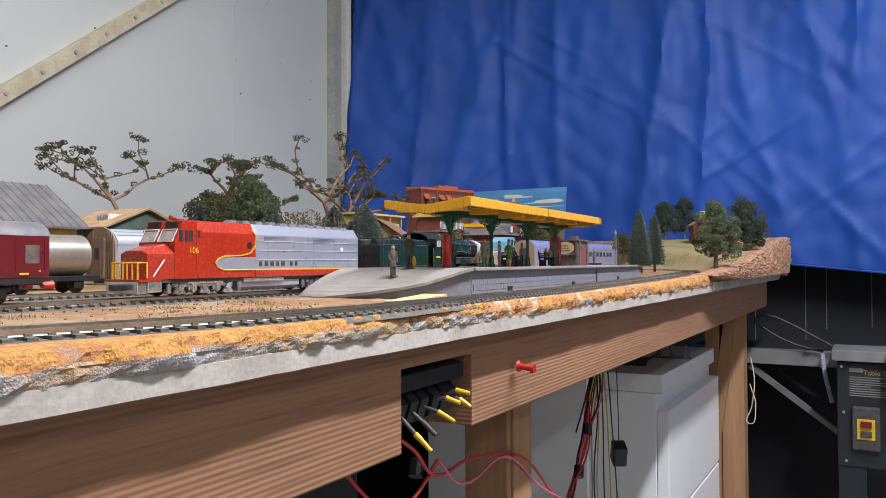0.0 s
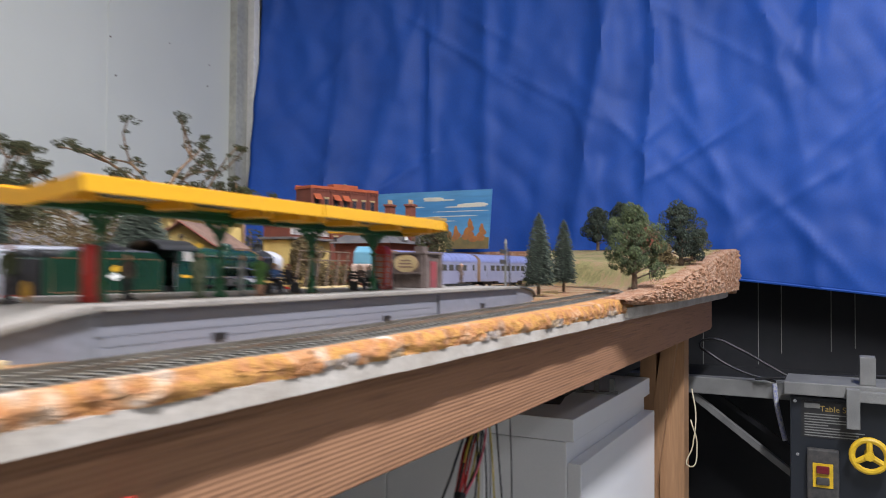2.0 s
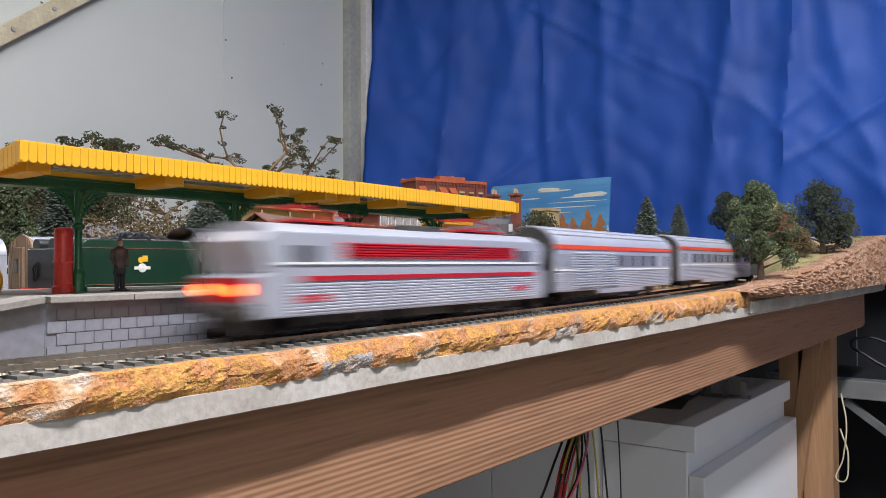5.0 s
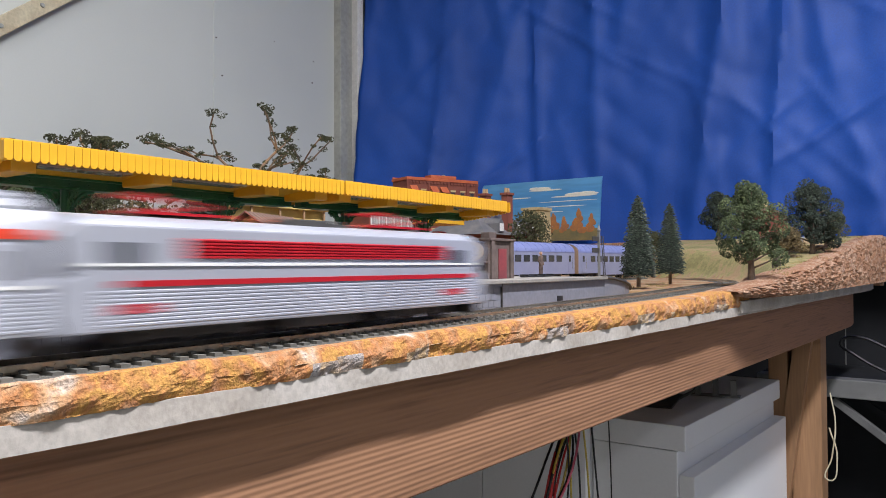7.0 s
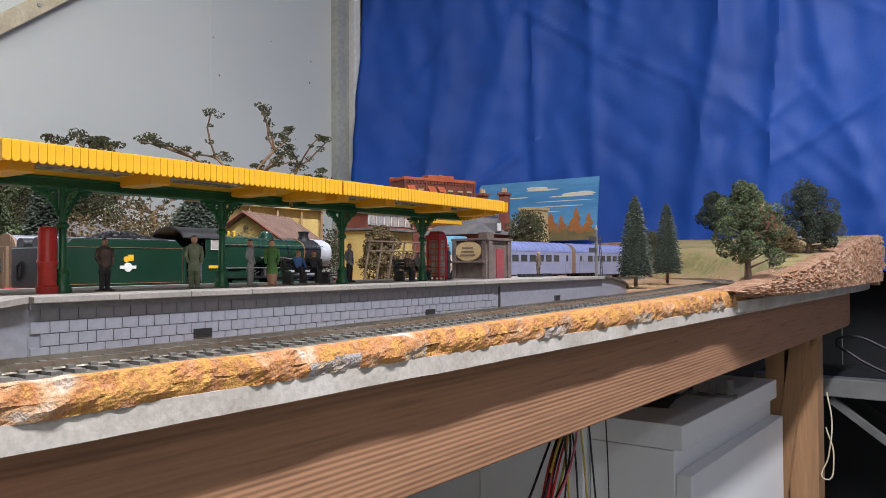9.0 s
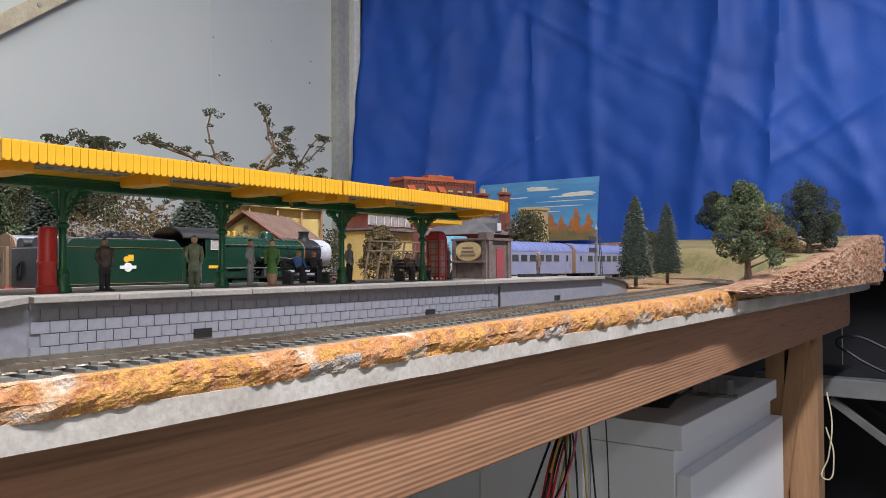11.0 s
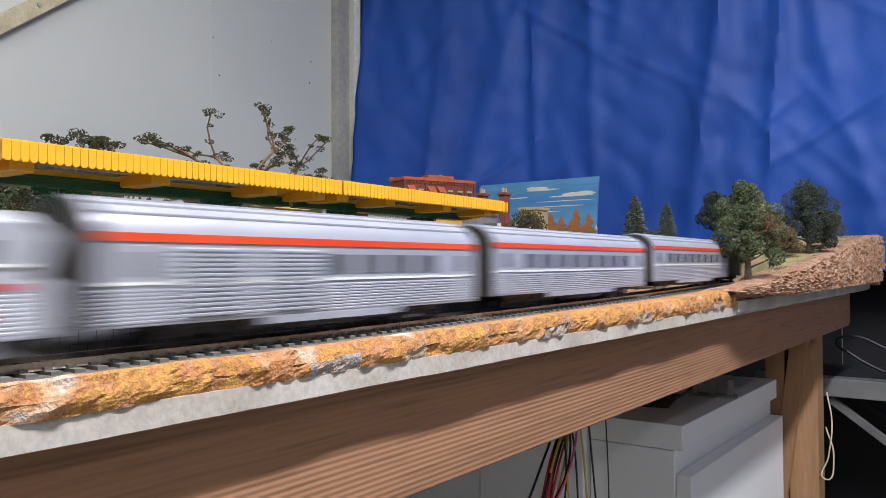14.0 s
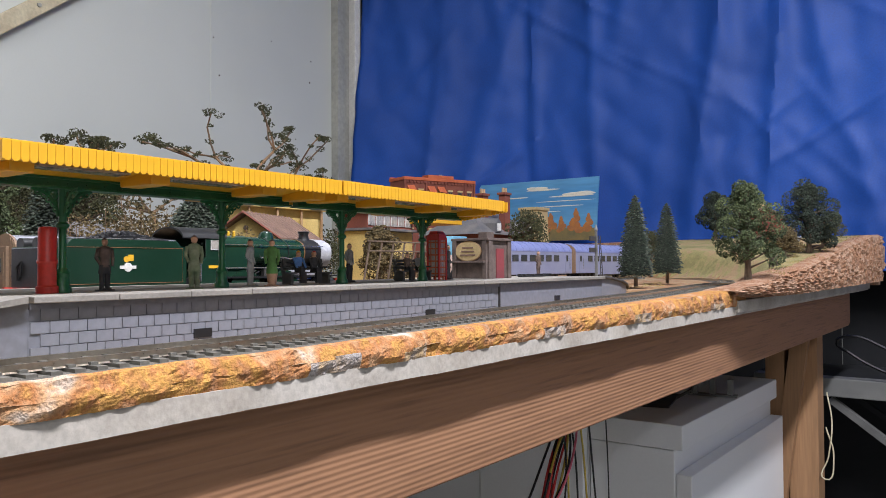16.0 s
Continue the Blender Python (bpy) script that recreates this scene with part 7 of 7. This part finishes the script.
    t = thing("plank", -258, 425, 1.5, 18, "pale balsa plank lying beside the track", "plank")
    part("plank", box(-9, 9, -52, 52, 0, 3), M_SANDSTONE, t, bevel=0.5)


# ---- under the table ----
def wire(points, r, material, name="wire", label="loose electric wire under the table", group="wires under the table", grown=None):
    cu = bpy.data.curves.new(name, "CURVE")
    cu.dimensions, cu.bevel_depth, cu.resolution_u, cu.bevel_resolution = "3D", r / 1000, 6, 2
    sp = cu.splines.new("BEZIER")
    sp.bezier_points.add(len(points) - 1)
    for bp, p in zip(sp.bezier_points, points):
        bp.co = Vector(p) / 1000
        bp.handle_left_type = bp.handle_right_type = "AUTO"
    tmp = bpy.data.objects.new(name, cu)
    me = bpy.data.meshes.new_from_object(tmp)
    bpy.data.objects.remove(tmp)
    me.materials.clear()
    me.materials.append(material)
    ob = new(name, me)
    ob.matrix_world = grown or at_mm(0, 0, 0)
    return tagged(ob, label, "wire", group)


def under_table():
    # drawer cabinet
    t = thing("drawer_cabinet", 0, 0, 0, 0, "white laminate drawer cabinet with overhanging top", "cabinet")
    part("carcass", box(-449, -333, 1336, 1815, -1000, -203), M_CABINET, t, bevel=1.5)
    part("top", box(-449, -322, 1335, 1813, -202, -170), M_CABINET, t, "white top board", bevel=1.5)
    for k in range(4):
        z1 = -232 - 196 * k
        part("drawer_front", box(-332, -312, 1338, 1810, z1 - 190, z1), M_CABINET, t, bevel=1.5)
    t = thing("spare_board", -370, 1500, -170, 12, "dark flat strip lying on the cabinet top", "strip")
    part("strip", join(box(-90, -20, -60, 60, 0.5, 2.5), tube([(-20, 20, 3), (0, 30, 14), (6, 34, 34)], 2.4, 6)), M_DARKGREY, t)
    part("bracket", join(*[box(-4 + 26 * k, 4 + 26 * k, 70, 80, 1, 26) for k in range(3)], box(-10, 62, 66, 84, 0.6, 3)), M_SAWGREY, t)
    # big white panel between the legs
    t = thing("back_cupboard", 0, 0, 0, 0, "white cupboard standing beside the drawer cabinet", "cupboard")
    part("carcass", box(-790, -452, 1340, 1815, -1000, -169), M_CABINET, t, bevel=1.5)
    part("top", box(-790, -452, 1322, 1815, -168, -150), M_CABINET, t, bevel=1.5)
    for xa, xb in ((-788, -622), (-620, -454)):
        part("door", box(xa, xb, 1323, 1339, -995, -171), M_CABINET, t, bevel=1.2)
    # added sheet; its near-black colour stands for the deep shade under the table
    solid("underside_board", box(-1120, -1090, -900, 1860, -1000, -100), M_UNLITDARK, "near-black sheet standing for the shade at the back under the table", "board", bevel=2)
    # plain black block behind the beam and levers
    solid("black_crate", box(-600, -500, 300, 690, -1000, -130), M_BLACK, "plain black block standing under the table", "crate", bevel=4)
    # point levers in the notch
    t = thing("point_levers", -232, 386, -32, 0, "black point lever frame with yellow levers in the beam notch", "lever frame")
    part("backplate", box(-22, -16, -38, 39, -40, 1), M_BLACK, t, bevel=0.6)
    part("top_plate", prism([(-16, 0), (8, -4), (8, -13), (-16, -15)], "y", -37, 38), M_BLACK, t, bevel=0.5)
    lever = ((-31, 24, -42, M_SWYELLOW), (-19, 20, -36, M_DARKGREY), (-8, 26, -30, M_SWYELLOW), (6, 22, -22, M_SWYELLOW), (18, 22, -18, M_SWYELLOW), (27, 18, -28, M_SWYELLOW))
    for y, reach, drop, m in lever:
        h = part("lever_housing", prism([(-15, -14), (2, -15), (8, -20), (4, -32), (-15, -40)], "y", y - 4.2, y + 4.2), M_BLACK, t, bevel=0.5)
        lv = part("lever", rod((2, y, -24), (reach * 0.6, y + 1, drop * 0.7 - 6), 1.2, 1.2, 8), M_DARKGREY, t)
        part("grip", rod((reach * 0.6, y + 1, drop * 0.7 - 6), (reach, y + 2, drop - 2), 1.7, 1.3, 10), m, lv, "yellow lever grip" if m is M_SWYELLOW else "dark lever grip", smooth=True)
    # push pin in the beam
    t = thing("push_pin", -219.5, 490, -46, 0, "red plastic push pin stuck in the beam", "pin")
    part("needle", rod((0, 0, 0), (5, 0, 0.2), 0.5, 0.5, 6), M_CHROME, t)
    part("head", join(rod((4, 0, 0), (6, 0, 0), 4.2, 3.4, 14), rod((6, 0, 0), (14, 0, -1), 2.3, 2.0, 12), rod((14, 0, -1), (16.5, 0, -1.2), 3.2, 3.2, 14)), M_RED, t, smooth=True)
    # wiring loom
    rnd = random.Random(12)
    # the loom is drawn about the lever end and set out farther along the table
    loom = at_mm(-1.75, 1.05, -9.45) @ Matrix.Scale(1.35, 4)
    for k, m in enumerate((M_WIRE_R, M_WIRE_R, M_WIRE_K, M_WIRE_P, M_WIRE_K, M_WIRE_R, M_WIRE_Y, M_WIRE_K)):
        o = [rnd.uniform(-3, 3) for _ in range(6)]
        wire([(-268, 832 + 3 * k, -6), (-268, 830 + 3 * k, -60), (-268 + o[0], 800 + o[1], -110), (-266 + o[2], 775 + o[3], -150), (-268, 748 + o[4], -190), (-262 + 4 * o[0], 700 + 4 * o[1], -235 - 4 * k), (-262 + 4 * o[4], 660 + 12 * o[5], -330)], 1.0, m, grown=loom)
    for k, m in enumerate((M_WIRE_P, M_WIRE_R, M_WIRE_K, M_WIRE_P, M_WIRE_Y, M_WIRE_K, M_WIRE_R)):
        o = [rnd.uniform(-7, 7) for _ in range(8)]
        wire([(-268, 838 - 4 * k, -6), (-268, 838 - 4 * k, -70), (-264 + o[0], 800 + o[1], -120), (-264 + 0.6 * o[2], 762 + 0.6 * o[3], -168), (-264 + 0.6 * o[4], 726 + o[5], -206), (-262 + o[6], 690 + 2 * o[7], -240), (-262 + 2 * o[2], 640 + 5 * o[3], -262 - 6 * k), (-262, 590 + 9 * o[5], -340)], 0.9, m, grown=loom)
    for k in range(4):
        wire([(-266, 800 + 16 * k, -6), (-266, 800 + 16 * k, -64), (-264, 812 + 14 * k, -130), (-262, 800 + 24 * k, -215 - 10 * k), (-262, 812 + 22 * k, -300)], 0.8, M_WIRE_K if k % 2 else M_WIRE_Y, label="loose thin wire hanging beside the loom", grown=loom)
    wire([(-236, 352, -66), (-245, 400, -90), (-250, 430, -112), (-258, 500, -118), (-262, 600, -140), (-264, 690, -200), (-264, 720, -215)], 1.2, M_WIRE_R, label="red wire from the levers to the loom")
    wire([(-255, 250, -90), (-262, 330, -128), (-256, 410, -126), (-252, 440, -105)], 1.3, M_WIRE_R, label="red wire drooping under the levers")
    wire([(-262, 330, -70), (-258, 365, -110), (-250, 420, -150)], 1.2, M_WIRE_R, label="red wire behind the beam")
    wire([(-252, 440, -105), (-252, 470, -128), (-258, 560, -130), (-262, 640, -175), (-264, 720, -212)], 1.1, M_WIRE_P, label="pink wire joining the loom")
    wire([(-266, 800, -6), (-266, 800, -60), (-262, 805, -120), (-262, 790, -205), (-262, 800, -260)], 0.8, M_WIRE_K, label="thin black wire hanging from the table", grown=loom)
    wire([(-266, 880, -6), (-266, 880, -50), (-263, 882, -150), (-262, 880, -190)], 0.6, M_WIRE_K, label="thin black wire with a tag", grown=loom)
    wire([(-268, 815, -6), (-268, 815, -60), (-262, 760, -120), (-262, 735, -145)], 0.9, M_WIRE_K, label="loose black wire end", grown=loom)
    solid("plug", moved(box(-8, 8, -10, 10, -12, 12), rz=30, rx=20), M_BLACK, "small black plug hanging on a wire", "plug", bevel=2, where=loom @ Matrix.Translation((-0.262, 0.880, -0.198)))
    for y, z in ((775, -150), (748, -188), (432, -110)):
        solid("cable_tie", rod((-265, y + 3, z + 5), (-263, y - 3, z - 5), 5, 5, 10), M_BLACK, "black tape binding the wires", "tape", "tape bindings", where=at_mm(0, 0, 0) if y < 500 else loom)


def saw_corner():
    Y = 1900
    t = thing("table_saw", 0, Y, 0, 0, "dark navy table saw with yellow hand wheel and switch", "table saw")
    part("cabinet", box(-77, 420, 0, 110, -425, -196), M_SAWBLUE, t, bevel=3)
    part("table_top", box(-86, 440, -20, 110, -192, -168), M_SAWGREY, t, "pale grey saw table", bevel=2)
    part("rail", box(20, 430, -34, -21, -196, -176), M_SAWGREY, t, bevel=2)
    part("fence_block", box(18, 40, -40, -22, -244, -172), M_SAWGREY, t, bevel=2)
    part("fence_post", box(40, 66, -10, 30, -168, -116), M_SAWGREY, t, bevel=2)
    part("label_plate", box(-58, 40, -1.2, -0.2, -272, -204), M_BLACK, t, "black instruction plate")
    text_part("Table Saw", 15, -26, -1.5, -222, 90, 0, 0, M_TEXT, t, "gold lettering on the plate")
    part("brand_bar", box(-52, -26, -1.6, -1.2, -217, -208), M_SPECK, t, "pale bar")
    for k in range(9):
        part("print_bar", box(-52, -52 + (70, 58, 78, 84, 40, 60, 100, 90, 96)[k], -1.6, -1.2, -229 - 5 * k, -227 - 5 * k), M_SPECK, t, "small line of print")
    s = part("switch_box", box(-48, 6, -14, -1, -384, -290), M_DARKGREY, t, "clear hooded switch", bevel=4)
    part("switch_plate", box(-38, -4, -16, -14, -360, -316), M_SWYELLOW, s, "yellow switch plate")
    part("off_button", box(-32, -10, -22, -16, -334, -320), M_MAROON, s, "red off button", bevel=2)
    part("on_button", box(-32, -10, -20, -16, -355, -341), M_DARKGREY, s, "green on button", bevel=2)
    wx, wz = 54, -290
    ring = [(wx + 28 * math.cos(radians(a)), -30, wz + 28 * math.sin(radians(a))) for a in range(0, 361, 15)]
    w = part("hand_wheel", join(tube(ring, 5.5, 8), *[rod((wx, -30, wz), (wx + 27 * math.cos(radians(a)), -30, wz + 27 * math.sin(radians(a))), 6, 5, 8) for a in (90, 210, 330)], rod((wx, -38, wz), (wx, -4, wz), 8, 8, 16)), M_SWYELLOW, t, "yellow hand wheel", smooth=True)
    for x, z in ((-68, -206), (-64, -306), (-60, -412)):
        part("screw", rod((x, 0, z), (x, -3, z), 3.5, 3, 10), M_CHROME, t)
    for x in (-76, 380):
        part("leg", box(x, x + 55, 4, 50, -1000, -425), M_SAWBLUE, t, bevel=2)
        part("leg", box(x, x + 55, 70, 106, -1000, -425), M_SAWBLUE, t, bevel=2)
    # shelf rail and slanting brace on the back wall
    t = thing("wall_shelf", 0, 2040, 0, 0, "pale timber rail of a wall shelf with slanting brace", "shelf")
    part("rail", box(-420, 40, 0, 40, -228, -192), M_SAWGREY, t, "dusty pale rail", bevel=2)
    # shelf board and rear brace take the near-black colour that holds the shade
    part("shelf_board", box(-420, 40, 40, 240, -206, -192), M_UNLITDARK, t, bevel=2)
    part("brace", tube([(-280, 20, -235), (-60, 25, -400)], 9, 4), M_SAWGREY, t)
    part("brace", tube([(-240, 60, -235), (-40, 60, -370)], 7, 4), M_UNLITDARK, t)
    wire([(-110, 2030, -190), (-180, 2030, -172), (-240, 2032, -140), (-262, 2034, -120), (-240, 2036, -108), (-180, 2036, -128), (-120, 2034, -160), (-60, 2030, -186), (20, 2020, -170), (80, 2020, -168)], 2.8, M_WIRE_K, "cable", "looped black and white cable on the shelf", "cables on the shelf")
    wire([(-150, 2026, -186), (-60, 2022, -176), (40, 2010, -166), (120, 2000, -160)], 2.8, M_WIRE_K, "cable", "black cable on the shelf", "cables on the shelf")
    wire([(-112, 2015, -192), (-108, 2010, -230), (-100, 2008, -270), (-92, 2008, -305)], 5, M_ROPE, "rope", "short blue and yellow rope end hanging", "ropes")
    wire([(-248, 1845, -190), (-240, 1842, -240), (-246, 1842, -300), (-252, 1842, -340), (-238, 1842, -300), (-250, 1844, -250)], 1.3, M_CREAM, "string", "cream string hanging on the post", "ropes")
    # seams of the dark wall
    t = thing("wall_seam", 0, 2329, 0, 0, "thin pale chalky seams on the dark wall", "seam", kind="structure")
    for x, z0, z1 in ((-170, -190, 30), (-118, -160, 30), (-10, -150, 20), (40, -140, 20), (-300, -200, 30)):
        part("seam", box(x - 1, x + 1, -1.5, 0, z0, z1), M_SPECK, t)


room()
tarp()
table()
ground()
hill_face()
tracks()
platform()
canopy()
diesel()
steam_loco()
maroon_coach()
yard_stock()
platform_things()
buildings()
planting()
under_table()
saw_corner()


# ---- the passing train ----
# coach ends are dark grey: the shade of the gaps is in their colour
TRAIN = [
    (electric_loco("electric_locomotive", "silver electric locomotive with red panel and glowing red lamps", 226, lamps="red"), 109, 0),
    (coach("baggage_coach", 213, "fluted silver baggage coach with orange stripe", stripe=M_ORANGE, end=M_DARKGREY, glass=M_SIDEGLASS, baggage=True, high=1.5, group="coaches of the passing train"), -122, 0),
    (coach("streamlined_coach", 238, "fluted silver passenger coach with orange stripe", stripe=M_ORANGE, end=M_DARKGREY, glass=M_SIDEGLASS, group="coaches of the passing train"), -367, 0),
    (coach("streamlined_coach", 238, "fluted silver passenger coach with orange stripe", stripe=M_ORANGE, end=M_DARKGREY, glass=M_SIDEGLASS, group="coaches of the passing train"), -625, 0),
    (coach("baggage_coach", 214, "fluted silver baggage coach with orange stripe", stripe=M_ORANGE, end=M_DARKGREY, glass=M_SIDEGLASS, baggage=True, high=1.5, group="coaches of the passing train"), -869, 180),
    (electric_loco("electric_locomotive", "silver electric locomotive with red panel and white lamps", 238, lamps="white"), -1096, 0),
]
SPEED, GAP_S, GAP_T = 645.0, 340.0, 13.4


def motions():
    for ob, offset, turn in TRAIN:
        rows = []
        for k in range(108):
            t = min(16.0, k * 0.15)
            s = GAP_S + SPEED * (t - GAP_T) + offset
            x0, y0, z0 = on_loop(s - 62)
            x1, y1, z1 = on_loop(s + 62)
            a = math.degrees(math.atan2(y1 - y0, x1 - x0)) + 90 + turn
            rows.append((t, at_mm((x0 + x1) / 2, (y0 + y1) / 2, (z0 + z1) / 2 + 4.5, a)))
        walk(ob, rows)


motions()
